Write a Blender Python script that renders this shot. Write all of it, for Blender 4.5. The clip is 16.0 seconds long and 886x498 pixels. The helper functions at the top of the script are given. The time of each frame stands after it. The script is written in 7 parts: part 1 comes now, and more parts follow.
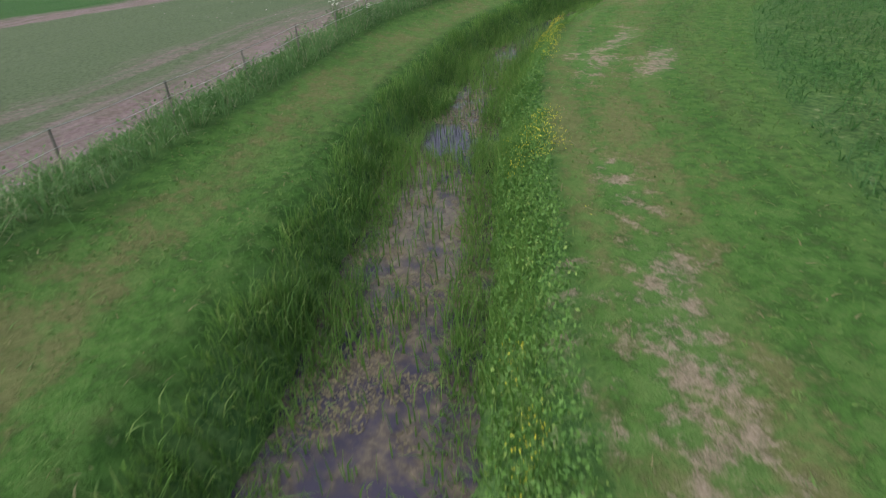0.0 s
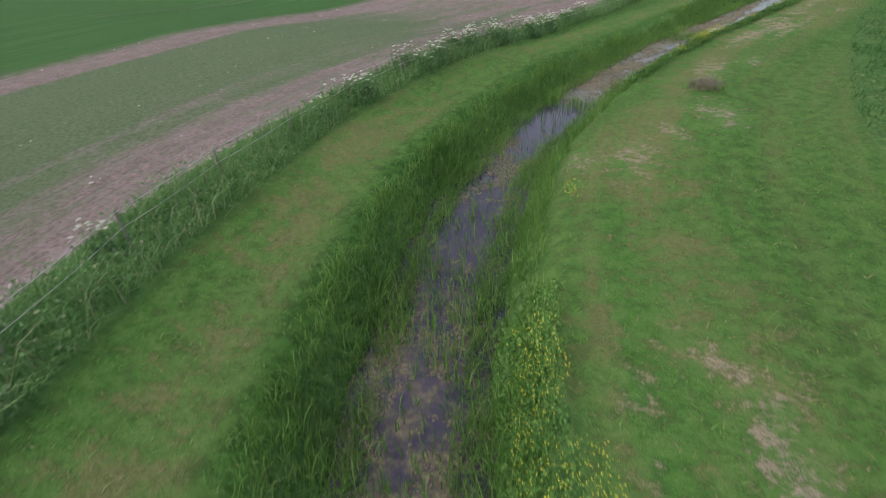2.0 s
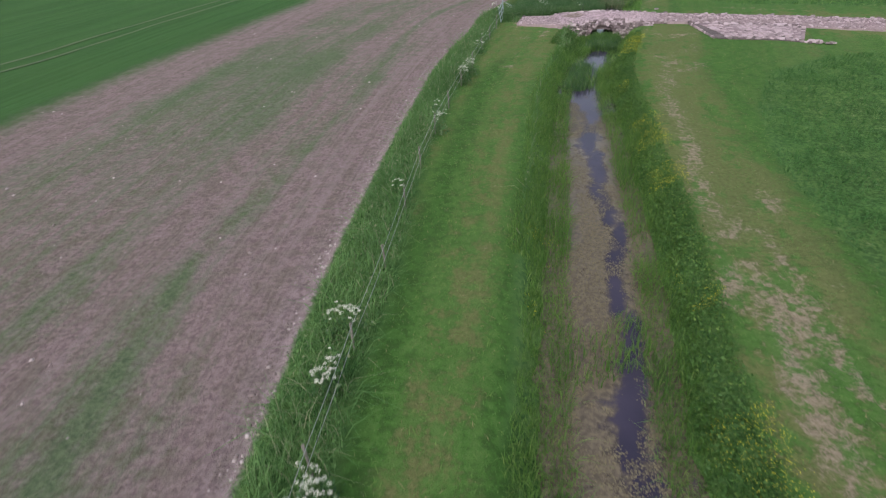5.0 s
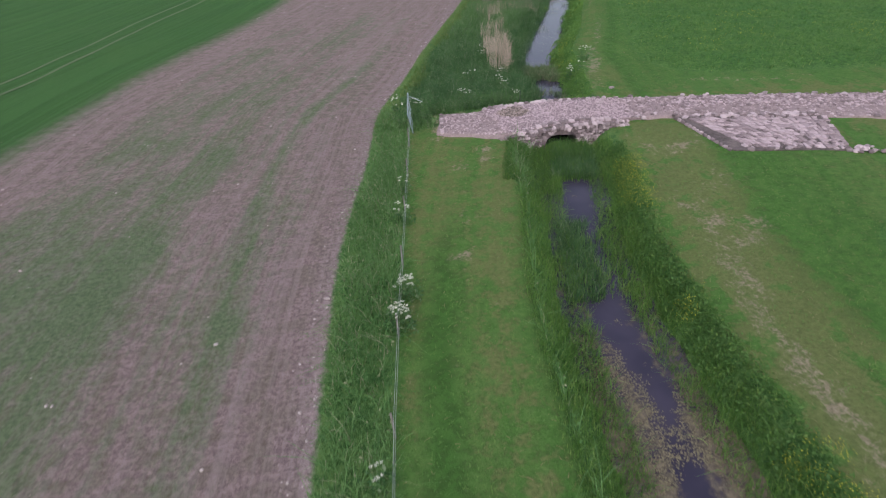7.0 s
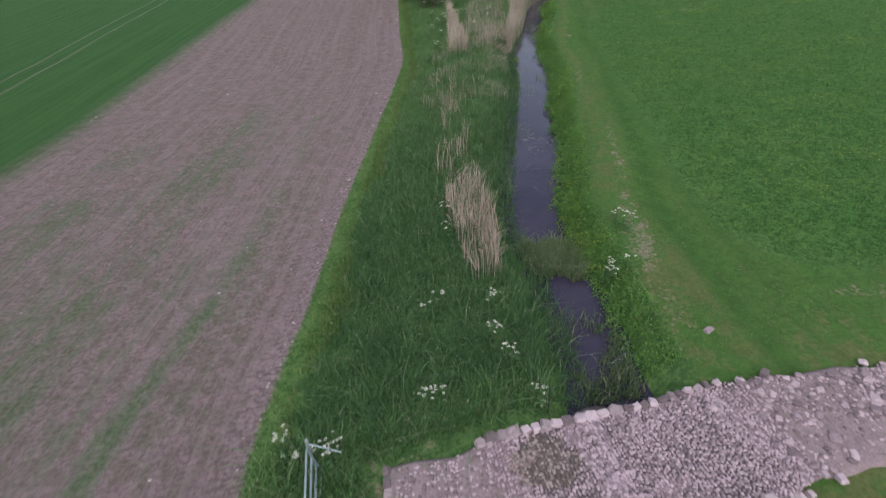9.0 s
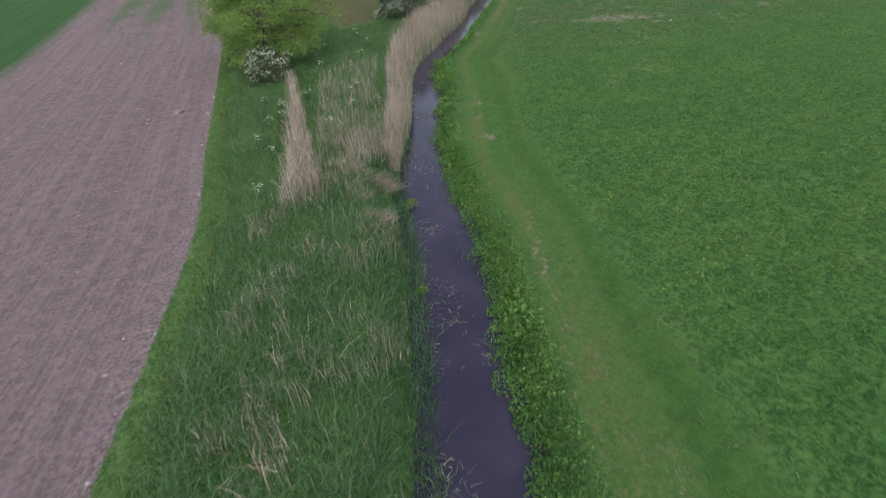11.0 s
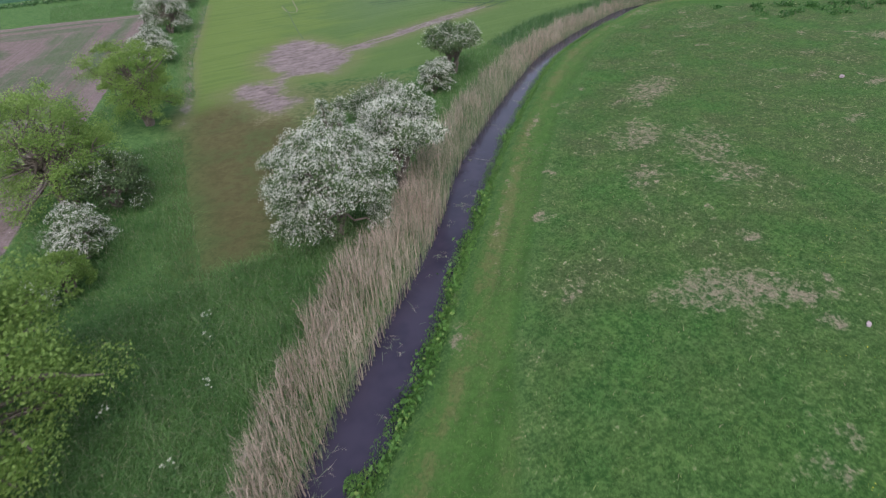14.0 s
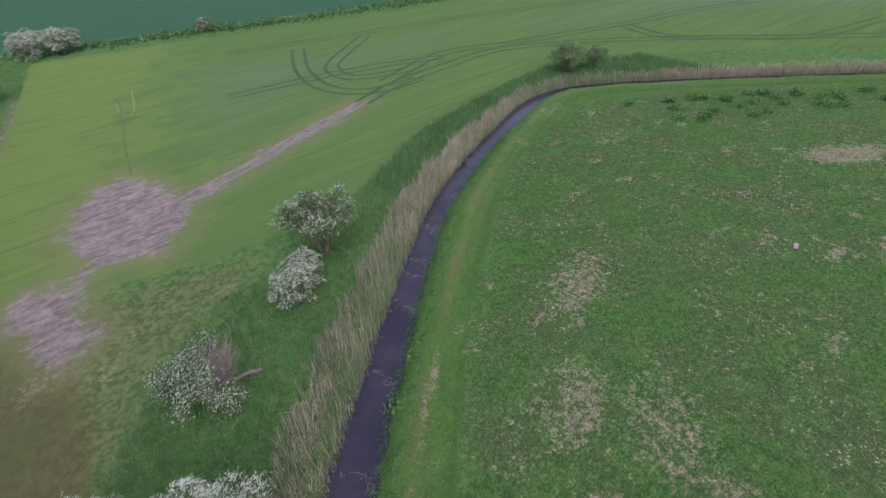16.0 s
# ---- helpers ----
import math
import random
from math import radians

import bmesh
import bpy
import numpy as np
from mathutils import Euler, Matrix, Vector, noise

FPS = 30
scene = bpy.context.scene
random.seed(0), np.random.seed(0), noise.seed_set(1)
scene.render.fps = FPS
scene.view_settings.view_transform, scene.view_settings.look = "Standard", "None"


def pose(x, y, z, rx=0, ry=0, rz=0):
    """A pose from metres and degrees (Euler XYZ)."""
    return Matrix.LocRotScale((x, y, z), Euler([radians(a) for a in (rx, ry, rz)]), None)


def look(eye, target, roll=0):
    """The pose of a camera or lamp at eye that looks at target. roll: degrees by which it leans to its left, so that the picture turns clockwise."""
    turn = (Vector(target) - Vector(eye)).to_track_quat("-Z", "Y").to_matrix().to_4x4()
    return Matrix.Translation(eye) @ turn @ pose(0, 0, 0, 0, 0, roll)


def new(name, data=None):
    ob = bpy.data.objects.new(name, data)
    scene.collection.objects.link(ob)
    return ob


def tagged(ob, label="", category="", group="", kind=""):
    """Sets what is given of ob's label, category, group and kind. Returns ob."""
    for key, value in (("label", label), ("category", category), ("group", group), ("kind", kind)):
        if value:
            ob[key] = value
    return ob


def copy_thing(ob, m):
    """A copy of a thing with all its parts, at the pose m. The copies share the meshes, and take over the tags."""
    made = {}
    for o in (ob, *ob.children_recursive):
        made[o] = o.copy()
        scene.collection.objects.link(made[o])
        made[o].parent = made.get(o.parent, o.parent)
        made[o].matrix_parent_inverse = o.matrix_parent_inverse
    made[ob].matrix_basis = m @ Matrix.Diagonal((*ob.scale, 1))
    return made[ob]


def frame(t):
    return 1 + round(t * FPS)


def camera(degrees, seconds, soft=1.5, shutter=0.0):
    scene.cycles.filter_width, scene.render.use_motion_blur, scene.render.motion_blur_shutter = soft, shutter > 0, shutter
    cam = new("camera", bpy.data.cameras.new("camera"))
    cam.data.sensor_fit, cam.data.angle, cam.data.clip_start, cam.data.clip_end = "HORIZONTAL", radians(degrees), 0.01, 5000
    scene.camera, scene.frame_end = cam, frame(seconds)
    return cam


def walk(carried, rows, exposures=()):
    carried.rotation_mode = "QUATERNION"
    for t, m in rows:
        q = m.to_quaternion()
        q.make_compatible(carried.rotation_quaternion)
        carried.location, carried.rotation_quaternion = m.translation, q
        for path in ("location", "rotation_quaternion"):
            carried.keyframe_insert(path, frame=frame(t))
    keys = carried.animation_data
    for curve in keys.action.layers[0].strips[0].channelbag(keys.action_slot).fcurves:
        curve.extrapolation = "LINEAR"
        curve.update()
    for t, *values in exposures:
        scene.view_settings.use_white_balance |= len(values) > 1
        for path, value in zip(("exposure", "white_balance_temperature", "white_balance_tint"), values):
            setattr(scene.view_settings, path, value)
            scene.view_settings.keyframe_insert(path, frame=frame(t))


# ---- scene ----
cam = camera(78.7, 16.0, 1.2, 0.15)
PATH = [
    (0, (22.318, -37.274, 4.539), (20.954, -36.268, 3.478), -4.0),
    (0.5, (19.183, -34.391, 4.837), (17.83, -33.357, 3.788), -3.6),
    (1, (16.084, -31.44, 5.272), (14.793, -30.333, 4.219), -3.9),
    (1.5, (13.062, -28.544, 5.703), (11.834, -27.37, 4.648), -4.1),
    (2, (10.155, -25.543, 6.085), (9.098, -24.222, 5.018), -4.6),
    (2.5, (7.472, -22.384, 6.547), (6.567, -20.965, 5.467), -4.2),
    (3, (5.003, -19.019, 6.914), (4.301, -17.495, 5.826), -3.7),
    (3.2, (4.073, -17.65, 7.086), (3.438, -16.101, 5.992), -2.9),
    (5.3, (-1.114, -0.916, 9.034), (-1.156, 0.732, 7.902), -3.3),
    (5.5, (-1.357, 0.675, 9.195), (-1.373, 2.325, 8.064), -3.4),
    (6, (-1.767, 4.72, 9.531), (-1.654, 6.362, 8.396), -3.4),
    (6.5, (-1.871, 8.897, 9.899), (-1.674, 10.53, 8.761), -3.3),
    (7, (-1.591, 13.117, 10.2), (-1.273, 14.729, 9.06), -3.3),
    (7.5, (-0.965, 17.46, 10.475), (-0.558, 19.053, 9.335), -3.3),
    (8, (0.022, 22.03, 10.731), (0.453, 23.619, 9.595), -3.1),
    (8.5, (1.373, 26.681, 11.026), (1.802, 28.27, 9.89), -3.2),
    (9, (3.009, 31.35, 11.215), (3.52, 32.915, 10.079), -3.5),
    (9.2, (3.694, 33.318, 11.256), (4.247, 34.867, 10.118), -3.5),
    (11.3, (14.646, 53.375, 10.546), (15.481, 54.804, 9.424), -4.5),
    (11.5, (15.714, 55.083, 10.579), (16.552, 56.515, 9.463), -4.4),
    (12, (18.628, 59.321, 11.11), (19.456, 60.753, 9.985), -4.4),
    (12.5, (21.679, 63.515, 11.43), (22.506, 64.945, 10.303), -4.3),
    (13, (24.977, 67.626, 12.185), (25.8, 69.058, 11.058), -4.5),
    (13.5, (28.31, 71.47, 13.363), (29.126, 72.907, 12.236), -4.4),
    (14, (31.592, 75.167, 14.717), (32.405, 76.606, 13.591), -4.2),
    (14.5, (34.889, 78.669, 16.264), (35.707, 80.106, 15.139), -4.2),
    (15, (38.031, 82.007, 17.788), (38.91, 83.406, 16.662), -4.0),
    (15.5, (41.219, 85.224, 19.401), (42.161, 86.581, 18.273), -3.9),
    (16, (44.41, 88.284, 21.062), (45.463, 89.55, 19.926), -3.9),
]
walk(cam, [(t, look(eye, target, roll)) for t, eye, target, roll in PATH],
     [(0, 0.24, 6500, 10), (3, 0.18, 6500, 11), (5.5, 0.06, 6350, 13), (7, 0.02, 6250, 14), (9, -0.1, 6200, 15), (11.5, 0.05, 6150, 14), (14, 0.12, 6150, 15), (15, 0.1, 6120, 16), (16, 0.06, 6050, 18)])
SKY, SUN = 0.20, 1.0

# ---- light ----
world = bpy.data.worlds.new("overcast_sky")
scene.world = world
world.use_nodes = True
wn = world.node_tree
sky = wn.nodes.new("ShaderNodeTexSky")
sky.sky_type, sky.sun_disc, sky.sun_elevation, sky.sun_rotation = "NISHITA", False, radians(48), radians(200)
sky.dust_density, sky.air_density = 4.0, 1.2
grey = wn.nodes.new("ShaderNodeHueSaturation")
grey.inputs["Saturation"].default_value = 0.55
wn.links.new(sky.outputs[0], grey.inputs["Color"])
wn.links.new(grey.outputs[0], wn.nodes["Background"].inputs[0])
wn.nodes["Background"].inputs[1].default_value = SKY
sun = new("sun", bpy.data.lights.new("sun", "SUN"))
sun.data.energy, sun.data.angle, sun.data.color = SUN, radians(60), (1.0, 0.96, 0.9)
sun.matrix_basis = look((0, 0, 60), (14, 38, 0))
tagged(sun, kind="structure")

# ---- plan ----
# stream: centre x, y and half width of the water
STREAM = [(42, -58, 1.1), (33, -49, 1.1), (24, -40.8, 1.1), (19, -36.2, 1.1), (16, -33.2, 1.1), (12.4, -29.7, 1.1),
          (9.8, -26.6, 1.0), (7.2, -23.2, 1.0), (5.2, -19.8, 1.0), (3.3, -15.6, 1.05), (2.5, -12.4, 0.95),
          (2.0, -9.2, 1.1), (1.75, -5, 1.1), (1.85, -1, 1.15), (2.1, 3.2, 1.2), (2.8, 7.5, 1.3), (3.4, 11, 1.3),
          (4.0, 15, 1.25), (4.6, 19, 1.2), (5.2, 23, 1.1), (6.2, 27, 0.95), (7.6, 31, 0.95), (8.8, 34.3, 0.8),
          (9.6, 37, 0.75), (10.3, 39.8, 0.8), (11.2, 43, 0.9), (12.6, 48.3, 1.1), (15.6, 54, 1.25), (18.9, 60.5, 1.15),
          (21.0, 64.6, 1.2), (23.7, 70.9, 1.1), (26.5, 75.4, 0.85), (29.4, 80, 1.0), (32.2, 84.8, 0.8),
          (37.1, 89.3, 0.95), (41.5, 93.6, 0.75), (44.5, 96.5, 0.8), (48.3, 100.6, 0.95), (53.8, 105.6, 0.9),
          (61.8, 112.2, 0.8), (68.8, 117.3, 0.8), (77, 121.5, 0.8), (84, 124.4, 0.8), (90, 126.6, 0.7), (96, 126.6, 0.6),
          (102, 122.5, 0.6), (110, 115, 0.6), (122, 102.5, 0.6), (140, 82, 0.6), (170, 48, 0.6)]
FALLOW_EDGE = [(40, -70), (16, -44), (10.1, -37), (8.1, -34.7), (4.5, -30.1), (-0.6, -24), (-3.2, -18), (-4.1, -14),
               (-4.7, -10), (-4.8, -5), (-4.8, 3), (-4.6, 8), (-4.3, 11), (-3.5, 18.3), (-2.1, 28), (-0.5, 34.5),
               (0.9, 40.8), (2.9, 45.2), (5.6, 52), (9.8, 61.6), (13, 69), (14.2, 72.5), (15.7, 78.5), (17.3, 84.2),
               (19.7, 92.8), (23, 105), (27, 122), (32, 142), (38, 168), (43, 187)]
WHEAT_EDGE = [(-8, -70), (-19, -30), (-23, -2), (-23, 10), (-21.6, 22.3), (-17, 40.2), (-13.2, 53), (-8.2, 64.5),
              (-4.3, 76), (1.5, 94), (7.5, 112), (16.4, 150), (20, 166), (0, 178), (-60, 200)]
MOWN_EDGE = [(16, -44), (13.0, -38.0), (11.3, -36.0), (8.9, -33.2), (6.0, -29.4), (3.8, -27.0), (2.2, -24.6),
             (0.3, -21.0), (-1.7, -15.6), (-2.5, -12.4), (-2.9, -7.5), (-3.0, -2.8), (-3.0, 4.4), (-2.6, 7.4),
             (-2.4, 11), (-2.1, 15.9), (-0.9, 23.6), (0.6, 31), (2.2, 38.8)]
ROUGH = [(26, -36), (20.8, -28.5), (15.4, -21), (12, -14), (10.2, -6), (9.7, 1), (9.5, 9), (10, 13.5), (11.7, 19.3),
         (14.5, 24.0), (18.5, 26.5), (26, 27.5), (60, 22), (200, -20), (200, -120), (60, -80)]
MEADOW = [(300, -30), (60, 28), (26, 38.4), (19.9, 40), (17.9, 41.6), (17.7, 44), (19, 47.8), (22, 54.1), (27.6, 66.8),
          (30.7, 72.7), (35.7, 79.6), (41, 86.9), (45.7, 91.6), (50.9, 96.8), (60.8, 106), (75.8, 116.5), (88, 121),
          (95, 120.5), (103, 114.5), (120, 97), (160, 52), (300, -20)]
CROP = [(35.4, 121.2), (36.6, 126.3), (39.7, 143.2), (48.4, 177.3), (53, 198), (73.2, 191.5), (112.2, 178), (190, 155),
        (400, 60), (300, -60), (170, 60), (134.2, 104.6), (118, 121), (103.7, 132.1), (92.4, 131.9), (76.7, 128.8),
        (64.7, 122.7), (58, 121.8), (52, 122.2), (46, 124.2), (41, 122), (36, 121)]
DEAD = [(31.6, 98.6), (32.6, 108), (34.6, 122.4), (39, 124.0), (44.5, 123.4), (50, 122.2), (54.5, 119.8), (50.5, 117.2), (46.5, 114.4), (43.6, 111), (41, 108), (38.4, 103.2), (35.0, 98.0)]
FAR_FIELD = [(-300, 290), (-60, 232), (45, 212), (73.2, 203), (112.2, 188), (190, 164), (420, 70), (1400, 200), (900, 1400), (-900, 1400)]
WATER_Z = -0.55


def spline(pts, step):
    """Points along a smooth curve through pts."""
    p = np.array(pts, float)
    p = np.vstack([2 * p[0] - p[1], p, 2 * p[-1] - p[-2]])
    out = []
    for a, b, c, d in zip(p[:-3], p[1:-2], p[2:-1], p[3:]):
        n = max(2, int(np.hypot(*(c - b)[:2]) / step))
        t = np.arange(n)[:, None] / n
        out.append(0.5 * (2 * b + (c - a) * t + (2 * a - 5 * b + 4 * c - d) * t**2 + (3 * b - a - 3 * c + d) * t**3))
    return np.vstack(out + [p[-2:-1]])


def to_line(P, line, closed=False):
    """Distance to a polyline, the nearest segment, the share along it and the side (+ left)."""
    best = np.full(len(P), 1e9)
    seg, share, side = np.zeros(len(P), int), np.zeros(len(P)), np.ones(len(P))
    L = np.vstack([line, line[:1]]) if closed else line
    for i, (a, b) in enumerate(zip(L[:-1, :2], L[1:, :2])):
        ab = b - a
        t = np.clip(((P - a) @ ab) / (ab @ ab), 0, 1)
        off = P - a - t[:, None] * ab
        d = np.hypot(off[:, 0], off[:, 1])
        near = d < best
        best[near], seg[near], share[near] = d[near], i, t[near]
        side[near] = np.sign(ab[0] * off[near, 1] - ab[1] * off[near, 0])
    return best, seg, share, side


def inside(P, poly):
    """Signed distance to a closed outline, positive inside."""
    q = np.array(poly, float)
    d = to_line(P, q, True)[0]
    hit = np.zeros(len(P), bool)
    for (x0, y0), (x1, y1) in zip(q, np.roll(q, -1, 0)):
        cross = (y0 > P[:, 1]) != (y1 > P[:, 1])
        with np.errstate(divide="ignore", invalid="ignore"):
            hit ^= cross & (P[:, 0] < (x1 - x0) * (P[:, 1] - y0) / (y1 - y0) + x0)
    return np.where(hit, d, -d)


def step01(a, b, v):
    t = np.clip((v - a) / (b - a), 0, 1)
    return t * t * (3 - 2 * t)


def wave(P, scale, seed=0):
    """Cheap smooth noise of about -1 to 1."""
    r = np.random.RandomState(seed)
    out = 0
    for k in range(6):
        a, f = r.uniform(0, 2 * np.pi), (0.6 + 0.35 * k) / scale
        out = out + np.sin((P[:, 0] * np.cos(a) + P[:, 1] * np.sin(a)) * f * 2 * np.pi + r.uniform(0, 6.3)) / (1 + 0.3 * k)
    return out / 2.4


LINE = spline(STREAM, 1.6)
FALLOW_LINE, WHEAT_LINE, MOWN_LINE = (spline(p, 2.0) for p in (FALLOW_EDGE, WHEAT_EDGE, MOWN_EDGE))
RUN = np.concatenate([[0], np.cumsum(np.hypot(*np.diff(LINE[:, :2], axis=0).T))])


RASTER = {}


def sampled(P, name):
    """A value of the ground's grid between its corners."""
    x0, y0, step, nx, ny = RASTER["frame"]
    g = RASTER[name]
    u, v = np.clip((P[:, 0] - x0) / step, 0, nx - 1.001), np.clip((P[:, 1] - y0) / step, 0, ny - 1.001)
    i, j = u.astype(int), v.astype(int)
    a, b = u - i, v - j
    return (g[j, i] * (1 - a) + g[j, i + 1] * a) * (1 - b) + (g[j + 1, i] * (1 - a) + g[j + 1, i + 1] * a) * b


def covered(P):
    if not RASTER:
        return False
    x0, y0, step, nx, ny = RASTER["frame"]
    return len(P) > 0 and P[:, 0].min() >= x0 and P[:, 1].min() >= y0 and P[:, 0].max() <= x0 + step * (nx - 1) and P[:, 1].max() <= y0 + step * (ny - 1)


def stream(P):
    """Lateral place (+ to the right looking along the stream), half width and run along it."""
    if covered(P):
        return sampled(P, "s"), sampled(P, "hw"), sampled(P, "run")
    d, seg, share, side = to_line(P, LINE)
    hw = LINE[seg, 2] * (1 - share) + LINE[np.minimum(seg + 1, len(LINE) - 1), 2] * share
    return -d * side, hw, RUN[seg] + share * (RUN[np.minimum(seg + 1, len(RUN) - 1)] - RUN[seg])


def splay(P, s):
    """How far the left bank draws back on the way to the bridge."""
    return 0.8 * step01(29, 33.5, P[:, 1]) * step01(41, 37, P[:, 1]) * (s < 0)


def ground_z(P, s=None, hw=None):
    """Height of the ground."""
    if s is None:
        s, hw, _ = stream(P)
    south = step01(6, -8, P[:, 1]) * step01(-60, -42, P[:, 1] + 0 * P[:, 0])
    left = 0.10 + 0.32 * south + 0.45 * south * step01(2.5, 6, -s)
    right = 0.16 + 0.36 * south
    top = np.where(s > 0, right, left) + 0.045 * wave(P, 9, 3) + 0.02 * wave(P, 2.6, 4)
    bank = step01(-0.35, 1.25, np.abs(s) - hw - splay(P, s) + 0.12 * wave(P, 1.7, 5))
    near = np.abs(s) < 60
    return np.where(near, -0.95 + (top + 0.95) * bank, top)


def zones(P):
    """Signed distances (m, + inside) of each kind of cover."""
    if covered(P):
        return {k: sampled(P, k) for k in RASTER if k != "frame"}
    s, hw, run = stream(P)
    fal = to_line(P, FALLOW_LINE)
    fal = fal[0] * fal[3]
    whe = to_line(P, WHEAT_LINE)
    whe = whe[0] * whe[3]
    mwn = to_line(P, MOWN_LINE)
    mwn = -mwn[0] * mwn[3]
    top_end = 190 - 0.3 * P[:, 0] - P[:, 1]
    fal = np.minimum(fal, top_end)
    whe = np.minimum(whe, top_end - 6)
    meadow = np.maximum(inside(P, ROUGH), inside(P, MEADOW))
    left = np.minimum(np.minimum(mwn, -s - hw - 1.15 - 0.8 * splay(P, s) + 0.3 * step01(12, 4, P[:, 1])), 37.4 - P[:, 1])
    right = np.minimum(s - hw - 1.25 + 0.45 * step01(-21, -18, P[:, 1]) * step01(-4, -7, P[:, 1]), -meadow)
    mown = np.where(s > 0, right, left)
    crop = inside(P, CROP)
    return dict(s=s, hw=hw, run=run, fallow=fal, wheat=whe, meadow=meadow, mown=mown, crop=crop, dead=inside(P, DEAD), far=inside(P, FAR_FIELD))


